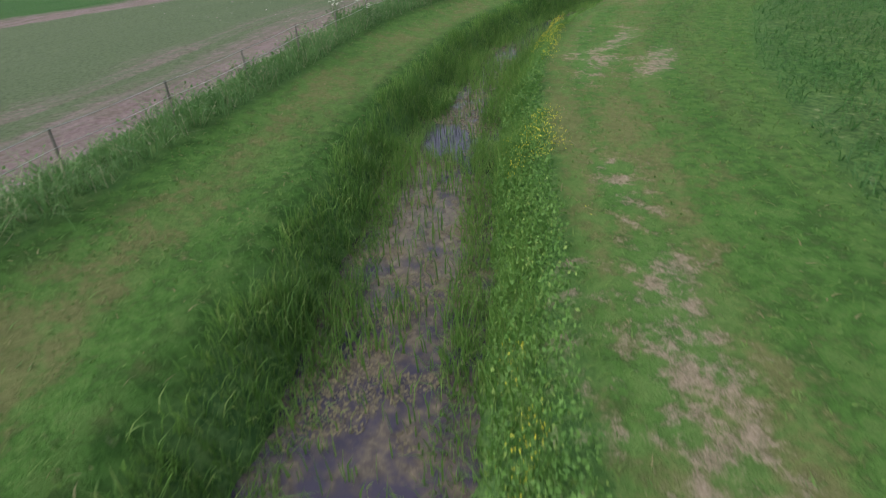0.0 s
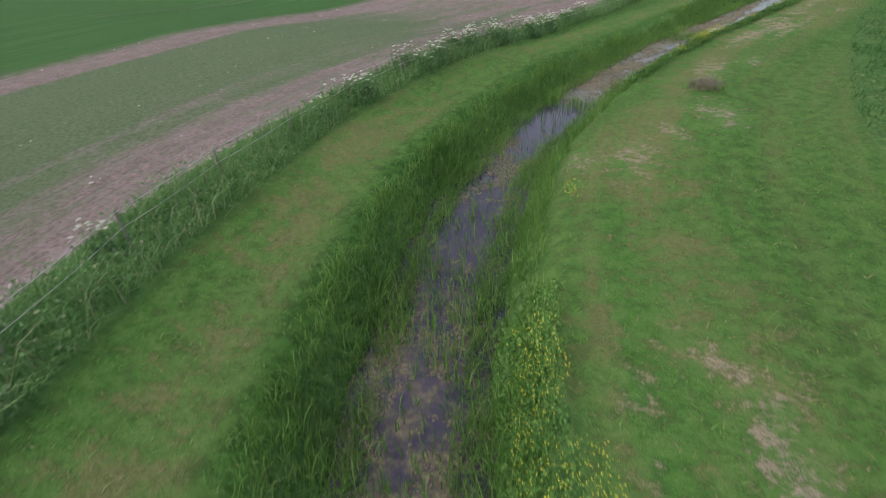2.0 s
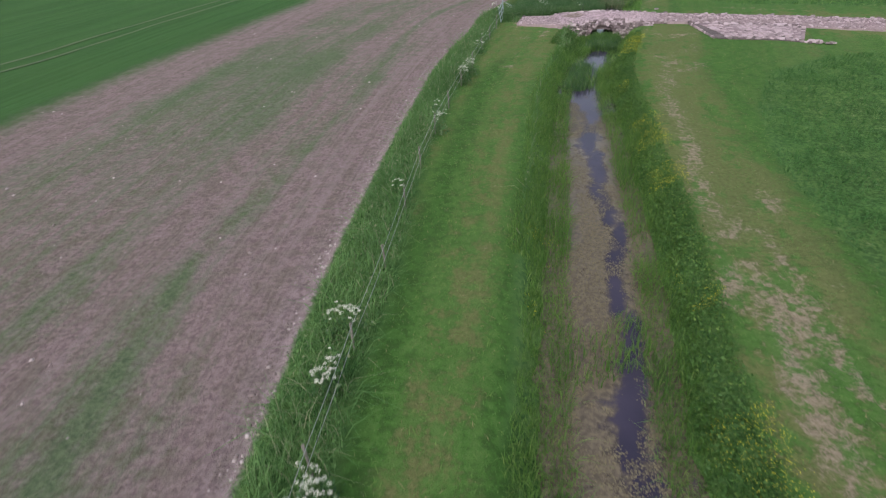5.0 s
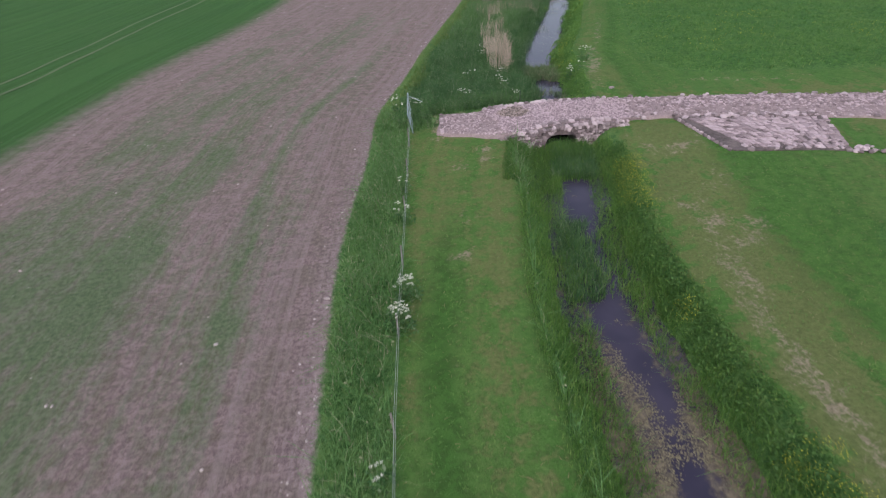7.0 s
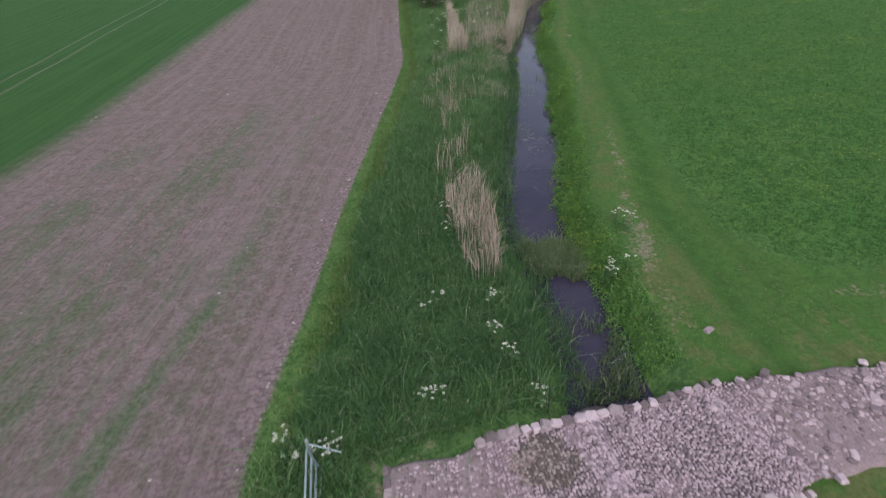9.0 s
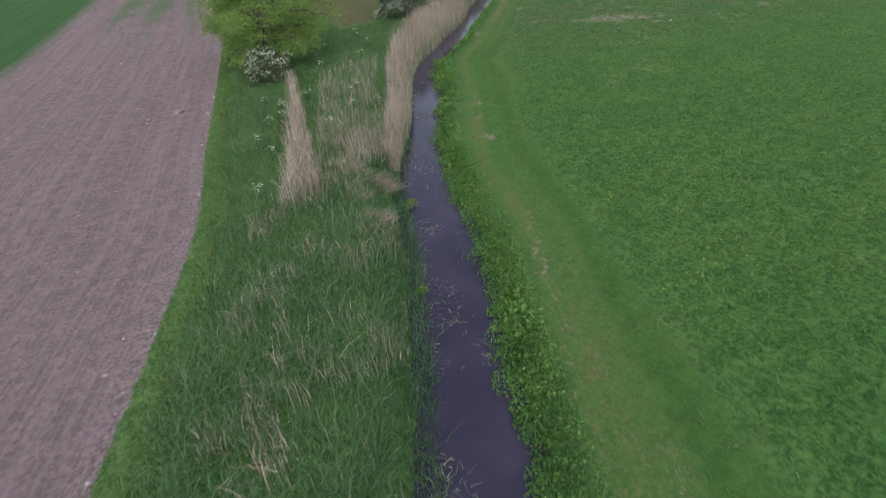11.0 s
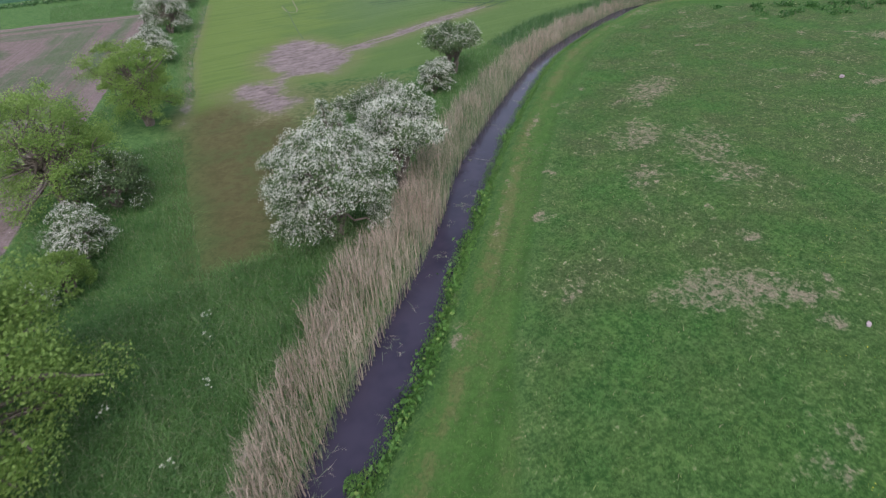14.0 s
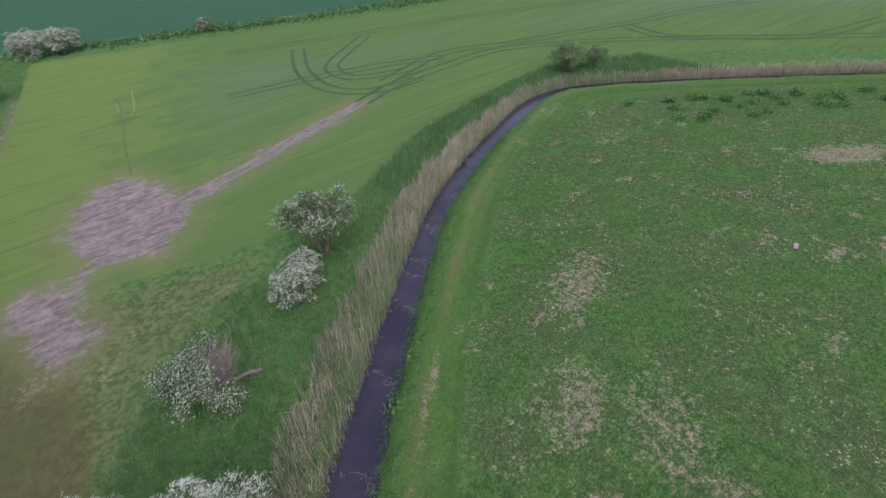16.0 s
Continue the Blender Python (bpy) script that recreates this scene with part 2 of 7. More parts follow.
# bare and dry spots: x, y, radius along, radius across, turn, strength
BARE = [(96.5, 97.3, 3.6, 1.5, -35, 1.1), (40.5, 118, 1.2, 0.6, 60, 0.7),
        (43.5, 116.3, 1, 0.5, 60, 0.6), (21.2, -33.6, 1.6, 0.45, 132, 0.9), (20.1, -32.4, 1.5, 0.5, 132, 0.8), (17.8, -30.2, 1, 0.35, 132, 0.7),
        (12.9, -24.9, 1.2, 0.3, 120, 0.8), (11.4, -22.1, 2.3, 0.26, 112, 1.1), (12.3, -23.7, 0.8, 0.5, 112, 0.85), (13.5, -22.7, 1.7, 0.42, 115, 1.05), (11.1, -23.4, 0.8, 0.3, 112, 0.8), (8.8, -20.1, 0.4, 0.2, 112, 0.9),
        (18.8, -32.9, 0.6, 0.14, 132, 1.0), (19.7, -33.9, 0.7, 0.14, 132, 1.0), (20.4, -34.6, 0.6, 0.16, 132, 1.0), (17.3, -29.8, 0.9, 0.3, 132, 0.85), (9.8, -21.4, 0.5, 0.2, 112, 0.8),
        (10.7, -20.2, 1.2, 0.35, 118, 0.95), (9.3, -19, 0.5, 0.25, 118, 0.8), (7.5, -8.9, 1.0, 0.5, 110, 0.9), (6.3, -8.3, 0.3, 0.3, 0, 0.9), (6.3, -12.8, 1.2, 0.5, 110, 0.8), (5.2, -13.5, 0.6, 0.4, 110, 0.75), (6.9, -11, 0.5, 0.35, 0, 0.7), (6.4, -10.3, 0.4, 0.3, 0, 0.9), (6.1, 4.5, 3.4, 0.32, 82, 1.0), (7.2, 6.5, 3.2, 0.3, 84, 0.85), (8.5, 11.3, 0.6, 0.35, 80, 0.9), (6.0, 7.8, 0.6, 0.28, 80, 0.9), (6.9, -1.7, 0.7, 0.4, 100, 0.8), (10.3, 26.3, 0.8, 0.4, 60, 0.85), (11.5, 25.9, 0.5, 0.4, 0, 0.85), (9.4, 23.1, 0.7, 0.35, 70, 0.8), (4.8, 34.5, 0.28, 0.2, 0, 1.0), (4.6, 33.7, 0.36, 0.26, 0, 1.0), (12.3, 31.5, 0.8, 0.35, 20, 0.8), (6.3, -7, 1.1, 0.45, 100, 0.5),
        (5.8, -3.6, 1.6, 0.5, 100, 0.8), (5.6, 3.1, 1.3, 0.35, 85, 0.85), (6.5, 6.4, 0.5, 0.3, 80, 1), (5.6, 7, 0.6, 0.22, 80, 0.8), (6.8, 9.9, 0.75, 0.3, 30, 0.85),
        (6.7, 11.2, 0.7, 0.35, 85, 0.9), (7.4, 14.5, 3.6, 0.3, 76, 0.95), (8.3, 20, 3.4, 0.28, 80, 0.85), (9.6, 24.6, 0.8, 0.5, 70, 0.6), (10.8, 25, 0.6, 0.3, 10, 0.7),
        (14.6, 44.2, 1.4, 0.45, 62, 0.95), (15.6, 46.4, 1.2, 0.3, 62, 0.8), (18.6, 51.6, 3.2, 0.18, 62, 0.9), (20.6, 38.6, 3.4, 0.35, -18, 0.6), (12.9, 31.9, 1.0, 0.25, -10, 0.9), (11.4, 32.1, 0.35, 0.6, 20, 0.8), (13.8, 33.2, 0.2, 1.0, 20, 0.6), (10.3, 27.5, 0.5, 0.9, 10, 0.6), (12.2, 28.6, 1.2, 0.5, 50, 0.55), (11.4, 33.6, 0.3, 0.5, 0, 0.6),
        (13, 40.9, 1.1, 0.5, 60, 0.55), (3.3, 37.7, 1.5, 0.3, 75, 0.85), (4.3, 39.2, 1.0, 0.2, -15, 0.8), (2.6, 29.2, 0.35, 0.25, 0, 0.8), (1.8, 26.9, 0.4, 0.28, 0, 0.8), (3.3, 33.2, 0.4, 0.28, 0, 0.8),
        (22.6, 61.3, 3.6, 0.22, 58, 0.6), (27.6, 70.8, 0.5, 0.2, 55, 0.9), (28.6, 73, 0.5, 0.18, 55, 0.7), (30, 75, 0.7, 0.2, 55, 0.7),
        (39.3, 88.1, 0.7, 0.3, 48, 0.8), (40.6, 90.6, 0.5, 0.25, 48, 0.8), (45.5, 93.8, 2, 0.14, 46, 0.8), (49.6, 97.9, 2.6, 0.14, 45, 0.6), (55.4, 103.1, 2.4, 0.16, 42, 0.95), (88.6, 122.4, 2.6, 1, 10, 0.65),
        (50.0, 84.4, 2.4, 1.2, -28, 0.82), (51.9, 82.4, 1.3, 0.5, -28, 0.9), (47.6, 85.6, 0.7, 0.5, 0, 0.7), (55.3, 93.1, 1.8, 0.9, 30, 0.68), (59.3, 97.3, 2.4, 1.4, 30, 0.7),
        (67.1, 102.9, 2.8, 1.2, 20, 0.8), (59.6, 90.3, 1.6, 1, 0, 0.68), (61.3, 93.8, 2.8, 1.8, 40, 0.62), (80.6, 93.2, 1.2, 0.6, 0, 0.8), (72, 90.4, 1.3, 0.4, 0, 0.8),
        (68.9, 91.4, 1, 0.5, 0, 0.55), (87.3, 113.6, 2.6, 1, 0, 0.6), (78, 99.5, 1.4, 0.5, 0, 0.6), (84.6, 100.4, 1, 0.5, 0, 0.7), (79, 96.8, 1, 0.4, 0, 0.7), (83, 91, 1.6, 0.5, 20, 0.75),
        (41.6, 73.4, 1.7, 0.8, 20, 0.45), (37.7, 72.4, 0.6, 0.5, 0, 0.6)]


_r = random.Random(77)
for _ in range(200):
    bx, by = _r.uniform(44, 104), _r.uniform(74, 120)
    BARE.append((bx, by, _r.uniform(0.2, 0.9), _r.uniform(0.15, 0.5), _r.uniform(-40, 60), _r.uniform(0.5, 0.95)))


def bare_value(P, spots):
    out = np.zeros(len(P))
    for x, y, a, b, turn, k in spots:
        c, q = math.cos(radians(turn)), math.sin(radians(turn))
        dx, dy = P[:, 0] - x, P[:, 1] - y
        r = np.hypot((dx * c + dy * q) / a, (-dx * q + dy * c) / b)
        k = min(1.1, k * (1.1 if y > 70 else 1))
        out = np.maximum(out, k * np.clip(1.5 - r * 0.75, 0, 1))
    return out


CORNER = [(51.6, 142.2), (49.2, 140.6), (46.5, 137.7), (45.3, 134), (45.0, 130.5), (45.9, 128.1), (49.4, 126.0), (51.8, 128.3), (53.6, 131.2), (53.4, 134.8)]
HOLLOW = [(39.8, 126.2), (41.6, 127.3), (43.2, 127.2), (44.0, 124.6), (43.4, 122.0), (43.6, 120.0), (41.7, 118.3), (40.9, 121.4)]
RUTS = [((52.0, 131.5), (54.5, 132.9), (59.8, 134.4), (64.9, 136.5), (69.7, 138.1), (77.2, 140.5)), ((34.6, 120.5), (36.5, 127.5), (39.5, 143.2), (44, 160.5), (48.2, 177.3)), ((44.2, 126.4), (46.4, 128.6))]


def bare_corner(P):
    """The dried-out corner of the crop: signed distance to its bare earth."""
    out = np.maximum(inside(P, CORNER), inside(P, HOLLOW))
    for line, half in zip(RUTS, (0.6, 0.14, 0.3)):
        out = np.maximum(out, half - to_line(P, np.array(line))[0] * (1 if half > 0.2 else 2.4))
    return np.clip(out, -5, 4)


# ---- materials ----
def material(name):
    m = bpy.data.materials.new(name)
    m.use_nodes = True
    t = m.node_tree
    return m, t, t.nodes["Principled BSDF"]


def node(t, kind, *values):
    n = t.nodes.new(kind)
    for i, v in enumerate(values):
        if v is None:
            continue
        if isinstance(v, bpy.types.NodeSocket):
            t.links.new(v, n.inputs[i])
        else:
            n.inputs[i].default_value = v
    return n


def noise_tex(t, scale, detail=4.0, rough=0.6, vec=None, off=0.0):
    n = t.nodes.new("ShaderNodeTexNoise")
    n.inputs["Scale"].default_value, n.inputs["Detail"].default_value, n.inputs["Roughness"].default_value = scale, detail, rough
    n.inputs["Distortion"].default_value = off
    if vec is not None:
        t.links.new(vec, n.inputs["Vector"])
    return n.outputs[0]


def ramp(t, value, lo, hi):
    n = t.nodes.new("ShaderNodeMapRange")
    n.interpolation_type = "SMOOTHSTEP"
    n.inputs[1].default_value, n.inputs[2].default_value = lo, hi
    t.links.new(value, n.inputs[0])
    return n.outputs[0]


def mix(t, fac, a, b):
    n = t.nodes.new("ShaderNodeMix")
    n.data_type = "RGBA"
    for socket, v in ((n.inputs[0], fac), (n.inputs[6], a), (n.inputs[7], b)):
        if isinstance(v, bpy.types.NodeSocket):
            t.links.new(v, socket)
        elif isinstance(v, (int, float)):
            socket.default_value = v
        else:
            socket.default_value = (*v, 1)
    return n.outputs[2]


def calc(t, op, a, b=None):
    n = t.nodes.new("ShaderNodeMath")
    n.operation = op
    for i, v in enumerate((a, b)):
        if isinstance(v, bpy.types.NodeSocket):
            t.links.new(v, n.inputs[i])
        elif v is not None:
            n.inputs[i].default_value = v
    return n.outputs[0]


def attr(t, name):
    n = t.nodes.new("ShaderNodeAttribute")
    n.attribute_name = name
    return n.outputs["Fac"]


def bump(t, p, height, strength, distance=0.02):
    n = node(t, "ShaderNodeBump", strength, distance)
    n.inputs["Strength"].default_value, n.inputs["Distance"].default_value = strength, distance
    t.links.new(height, n.inputs["Height"])
    t.links.new(n.outputs[0], p.inputs["Normal"])


def place(t):
    return t.nodes.new("ShaderNodeNewGeometry").outputs["Position"]


def plain(name, low, high, scale=8.0, rough=0.8, metal=0.0, relief=0.3, distance=0.01, island=0.0, local=False):
    """A surface that varies between two colours by grain at two scales."""
    m, t, p = material(name)
    where = t.nodes.new("ShaderNodeTexCoord").outputs["Object"] if local else place(t)
    a, b = noise_tex(t, scale, 5, 0.65, where), noise_tex(t, scale * 0.13, 3, 0.6, where)
    v = calc(t, "MULTIPLY_ADD", a, 0.6)
    t.nodes[-1].inputs[2].default_value = 0.0
    v = calc(t, "ADD", v, calc(t, "MULTIPLY", b, 0.4))
    if island:
        g = t.nodes.new("ShaderNodeNewGeometry").outputs["Random Per Island"]
        o = t.nodes.new("ShaderNodeObjectInfo").outputs["Random"]
        v = calc(t, "ADD", calc(t, "MULTIPLY", v, 1 - island), calc(t, "MULTIPLY", calc(t, "FRACT", calc(t, "ADD", g, o)), island))
    t.links.new(mix(t, ramp(t, v, 0.3, 0.7), low, high), p.inputs["Base Color"])
    p.inputs["Roughness"].default_value, p.inputs["Metallic"].default_value = rough, metal
    if relief:
        bump(t, p, a, relief, distance)
    return m


def leafy(name, low, high, tip=None, share=0.12, glow=0.25, rough=0.55, patch=0.35):
    """Leaves and blades: colour by the single leaf and by larger patches, with light through the leaf."""
    m, t, p = material(name)
    g = t.nodes.new("ShaderNodeNewGeometry")
    pat = noise_tex(t, patch, 3, 0.6, g.outputs["Position"])
    v = calc(t, "ADD", calc(t, "MULTIPLY", g.outputs["Random Per Island"], 0.55), calc(t, "MULTIPLY", ramp(t, pat, 0.3, 0.7), 0.45))
    col = mix(t, v, low, high)
    if tip:
        pick = calc(t, "FRACT", calc(t, "MULTIPLY", g.outputs["Random Per Island"], 17.3))
        col = mix(t, calc(t, "LESS_THAN", pick, share), col, tip)
    t.links.new(col, p.inputs["Base Color"])
    p.inputs["Roughness"].default_value = rough
    p.inputs["Specular IOR Level"].default_value = 0.25
    tr = node(t, "ShaderNodeBsdfTranslucent")
    t.links.new(col, tr.inputs[0])
    mx = node(t, "ShaderNodeMixShader", glow)
    t.links.new(p.outputs[0], mx.inputs[1])
    t.links.new(tr.outputs[0], mx.inputs[2])
    t.links.new(mx.outputs[0], t.nodes["Material Output"].inputs[0])
    return m


def ground_material():
    m, t, p = material("field_ground")
    g = place(t)
    n1, n2, n3, n4 = noise_tex(t, 0.22, 4, 0.6, g), noise_tex(t, 1.7, 4, 0.65, g), noise_tex(t, 8, 5, 0.7, g), noise_tex(t, 45, 4, 0.7, g)
    fine = calc(t, "ADD", calc(t, "MULTIPLY", n3, 0.5), calc(t, "MULTIPLY", n4, 0.5))
    jit = calc(t, "ADD", calc(t, "MULTIPLY", calc(t, "SUBTRACT", n2, 0.5), 0.9), calc(t, "MULTIPLY", calc(t, "SUBTRACT", n3, 0.5), 0.7))

    def along(across, run, scale_a, scale_r, detail=3):
        c = node(t, "ShaderNodeCombineXYZ", calc(t, "MULTIPLY", attr(t, across), scale_a), calc(t, "MULTIPLY", attr(t, run), scale_r))
        return noise_tex(t, 1.0, detail, 0.6, c.outputs[0])

    def mask(name, soft=0.2, rag=0.6):
        return ramp(t, calc(t, "ADD", attr(t, name), calc(t, "MULTIPLY", jit, rag)), -soft, soft)

    swath = along("lateral", "run", 0.85, 0.035)
    rows = along("fallow", "north", 0.42, 0.02, 4)
    f = ramp(t, fine, 0.33, 0.67)
    # rank verge under the tall growth
    col = mix(t, ramp(t, calc(t, "ADD", calc(t, "MULTIPLY", n3, 0.6), calc(t, "MULTIPLY", n2, 0.4)), 0.42, 0.58), (0.044, 0.106, 0.031), (0.105, 0.19, 0.06))
    # meadow: clumps, blades and dry specks; dark tones paint the shade between tufts
    n5 = noise_tex(t, 3.4, 4, 0.7, g)
    clump = calc(t, "ADD", calc(t, "MULTIPLY", n3, 0.5), calc(t, "ADD", calc(t, "MULTIPLY", n5, 0.3), calc(t, "MULTIPLY", n4, 0.2)))
    mead = mix(t, ramp(t, clump, 0.42, 0.58), (0.024, 0.072, 0.017), (0.068, 0.16, 0.04))
    mead = mix(t, ramp(t, n1, 0.4, 0.62), mead, mix(t, ramp(t, clump, 0.42, 0.58), (0.03, 0.08, 0.018), (0.08, 0.168, 0.041)))
    mead = mix(t, calc(t, "MULTIPLY", ramp(t, calc(t, "ADD", calc(t, "MULTIPLY", n1, 0.7), calc(t, "MULTIPLY", n5, 0.3)), 0.34, 0.6), calc(t, "MULTIPLY", attr(t, "drywest"), 0.95)), mead, mix(t, ramp(t, clump, 0.42, 0.58), (0.039, 0.067, 0.025), (0.098, 0.13, 0.054)))
    speck = calc(t, "MULTIPLY", ramp(t, calc(t, "ADD", calc(t, "MULTIPLY", n3, 0.6), calc(t, "MULTIPLY", n5, 0.4)), 0.565, 0.605), ramp(t, calc(t, "ADD", calc(t, "MULTIPLY", n2, 0.5), calc(t, "MULTIPLY", n1, 0.5)), 0.52, 0.61))
    mead = mix(t, calc(t, "MULTIPLY", ramp(t, calc(t, "ADD", calc(t, "MULTIPLY", noise_tex(t, 0.55, 4, 0.65, g), 0.7), calc(t, "MULTIPLY", n5, 0.3)), 0.44, 0.62), 0.5), mead, mix(t, ramp(t, clump, 0.42, 0.58), (0.042, 0.1, 0.024), (0.104, 0.186, 0.05)))
    mead = mix(t, calc(t, "MULTIPLY", speck, calc(t, "MULTIPLY", attr(t, "drywest"), 0.9)), mead, (0.38, 0.335, 0.245))
    col = mix(t, mask("meadow", 1.5, 1.6), col, mead)
    # mown grass in swaths, with straw showing
    mown = mix(t, f, (0.04, 0.112, 0.021), (0.08, 0.178, 0.038))
    mown = mix(t, ramp(t, swath, 0.4, 0.6), mown, mix(t, f, (0.054, 0.118, 0.026), (0.1, 0.18, 0.048)))
    mott = calc(t, "ADD", calc(t, "MULTIPLY", n5, 0.5), calc(t, "ADD", calc(t, "MULTIPLY", n3, 0.3), calc(t, "MULTIPLY", n2, 0.2)))
    mown = mix(t, calc(t, "MULTIPLY", ramp(t, mott, 0.48, 0.56), 0.75), mown, mix(t, f, (0.026, 0.07, 0.016), (0.055, 0.112, 0.03)))
    mown = mix(t, calc(t, "MULTIPLY", ramp(t, calc(t, "SUBTRACT", 1.0, mott), 0.5, 0.6), 0.5), mown, mix(t, f, (0.085, 0.15, 0.042), (0.135, 0.2, 0.07)))
    band = calc(t, "MULTIPLY", attr(t, "straw"), calc(t, "ADD", 0.25, ramp(t, calc(t, "ADD", calc(t, "MULTIPLY", n1, 0.6), calc(t, "MULTIPLY", n2, 0.4)), 0.42, 0.58)))
    straw = calc(t, "ADD", calc(t, "ADD", calc(t, "MULTIPLY", swath, 0.42), calc(t, "MULTIPLY", band, 0.18)), calc(t, "ADD", calc(t, "MULTIPLY", n2, 0.4), calc(t, "MULTIPLY", n3, 0.36)))
    mown = mix(t, calc(t, "MULTIPLY", ramp(t, straw, 0.6, 0.78), 0.72), mown, mix(t, f, (0.1, 0.108, 0.042), (0.19, 0.18, 0.084)))
    lush = calc(t, "ADD", attr(t, "lush"), calc(t, "MULTIPLY", jit, 0.8))
    mown = mix(t, calc(t, "MULTIPLY", ramp(t, lush, 0.15, 0.9), 0.9), mown, mix(t, ramp(t, mott, 0.44, 0.57), (0.05, 0.128, 0.026), (0.028, 0.078, 0.016)))
    mown = mix(t, attr(t, "uncut"), mown, mead)
    col = mix(t, mask("mown", 0.25), col, mown)
    # crop: yellow-green by the dry corner, deeper green towards the stream, greyer far off
    crop = mix(t, f, (0.102, 0.164, 0.04), (0.15, 0.21, 0.06))
    crop = mix(t, ramp(t, calc(t, "ADD", attr(t, "deep"), calc(t, "MULTIPLY", calc(t, "SUBTRACT", n1, 0.5), 1.6)), 0.25, 0.75), crop, mix(t, f, (0.072, 0.13, 0.038), (0.112, 0.176, 0.058)))
    crop = mix(t, ramp(t, calc(t, "MULTIPLY", attr(t, "crop"), -1), -34, -14), mix(t, f, (0.085, 0.14, 0.066), (0.123, 0.18, 0.092)), crop)
    seed = node(t, "ShaderNodeMapping")
    t.links.new(g, seed.inputs["Vector"])
    seed.inputs["Rotation"].default_value = (0, 0, radians(17))
    seed.inputs["Scale"].default_value = (0.05, 1.0, 1.0)
    sown = calc(t, "ADD", calc(t, "MULTIPLY", noise_tex(t, 1.3, 4, 0.65, seed.outputs[0]), 0.65), calc(t, "MULTIPLY", n3, 0.35))
    crop = mix(t, calc(t, "MULTIPLY", ramp(t, sown, 0.5, 0.62), 0.55), crop, mix(t, f, (0.05, 0.1, 0.03), (0.08, 0.135, 0.045)))
    crop = mix(t, calc(t, "MULTIPLY", ramp(t, calc(t, "SUBTRACT", 1.0, sown), 0.52, 0.64), 0.4), crop, mix(t, f, (0.12, 0.18, 0.06), (0.17, 0.225, 0.09)))
    col = mix(t, mask("crop", 0.3), col, crop)
    dead = mix(t, ramp(t, calc(t, "ADD", calc(t, "MULTIPLY", n2, 0.6), calc(t, "MULTIPLY", n3, 0.4)), 0.42, 0.58), (0.084, 0.078, 0.035), (0.108, 0.106, 0.048))
    dead = mix(t, calc(t, "MULTIPLY", ramp(t, calc(t, "ADD", calc(t, "MULTIPLY", n1, 0.6), calc(t, "MULTIPLY", n2, 0.4)), 0.46, 0.62), 0.65), dead, (0.068, 0.1, 0.036))
    dead = mix(t, calc(t, "MULTIPLY", ramp(t, calc(t, "ADD", attr(t, "thin"), calc(t, "MULTIPLY", jit, 1.2)), 0.1, 0.9), 0.92), dead, mix(t, ramp(t, calc(t, "ADD", calc(t, "MULTIPLY", n2, 0.55), calc(t, "MULTIPLY", n5, 0.45)), 0.4, 0.6), (0.062, 0.104, 0.036), (0.135, 0.158, 0.068)))
    col = mix(t, ramp(t, calc(t, "ADD", attr(t, "dead"), calc(t, "MULTIPLY", jit, 4.0)), -2.4, 2.4), col, dead)
    # fallow soil with a thin green flush in drills
    f2 = ramp(t, fine, 0.39, 0.61)
    soil = mix(t, f2, (0.122, 0.09, 0.09), (0.252, 0.194, 0.194))
    soil = mix(t, ramp(t, n2, 0.4, 0.6), soil, mix(t, f2, (0.106, 0.086, 0.073), (0.186, 0.154, 0.136)))
    drill = along("fallow", "north", 2.6, 0.03, 4)
    fine_drill = along("fallow", "north", 7.0, 0.12, 3)
    soil = mix(t, calc(t, "MULTIPLY", ramp(t, calc(t, "ADD", calc(t, "MULTIPLY", drill, 0.5), calc(t, "MULTIPLY", fine_drill, 0.5)), 0.44, 0.6), 0.4), soil, (0.245, 0.197, 0.203))
    flush = calc(t, "ADD", calc(t, "ADD", calc(t, "MULTIPLY", rows, 0.4), calc(t, "MULTIPLY", attr(t, "flush"), 0.15)), calc(t, "ADD", calc(t, "MULTIPLY", n1, 0.3), calc(t, "ADD", calc(t, "MULTIPLY", n5, 0.22), calc(t, "MULTIPLY", drill, 0.3))))
    soil = mix(t, calc(t, "MULTIPLY", ramp(t, flush, 0.55, 0.78), 0.9), soil, mix(t, f2, (0.052, 0.088, 0.042), (0.108, 0.156, 0.078)))
    soil = mix(t, calc(t, "MULTIPLY", ramp(t, calc(t, "MULTIPLY", attr(t, "fallow"), -1), -1.1, -0.1), 0.4), soil, mix(t, ramp(t, n3, 0.38, 0.62), (0.13, 0.098, 0.105), (0.3, 0.24, 0.25)))
    soil = mix(t, calc(t, "MULTIPLY", ramp(t, calc(t, "MULTIPLY", calc(t, "ADD", attr(t, "fallow"), calc(t, "MULTIPLY", jit, 0.5)), -1), -0.34, -0.1), calc(t, "MULTIPLY", ramp(t, calc(t, "MULTIPLY", attr(t, "north"), -1), -34, -16), 0.6)), soil, mix(t, f2, (0.24, 0.18, 0.19), (0.4, 0.325, 0.335)))
    col = mix(t, mask("fallow", 0.1, 0.35), col, soil)
    wheat = mix(t, ramp(t, along("wheat", "north", 2.2, 0.03), 0.4, 0.6), (0.0255, 0.0788, 0.0221), (0.0413, 0.111, 0.0323))
    wheat = mix(t, n1, wheat, (0.0468, 0.105, 0.0312))
    col = mix(t, mask("wheat", 1.5, 1.8), col, wheat)
    far = mix(t, n1, (0.03, 0.088, 0.05), (0.045, 0.11, 0.062))
    col = mix(t, mask("far", 1.0), col, far)
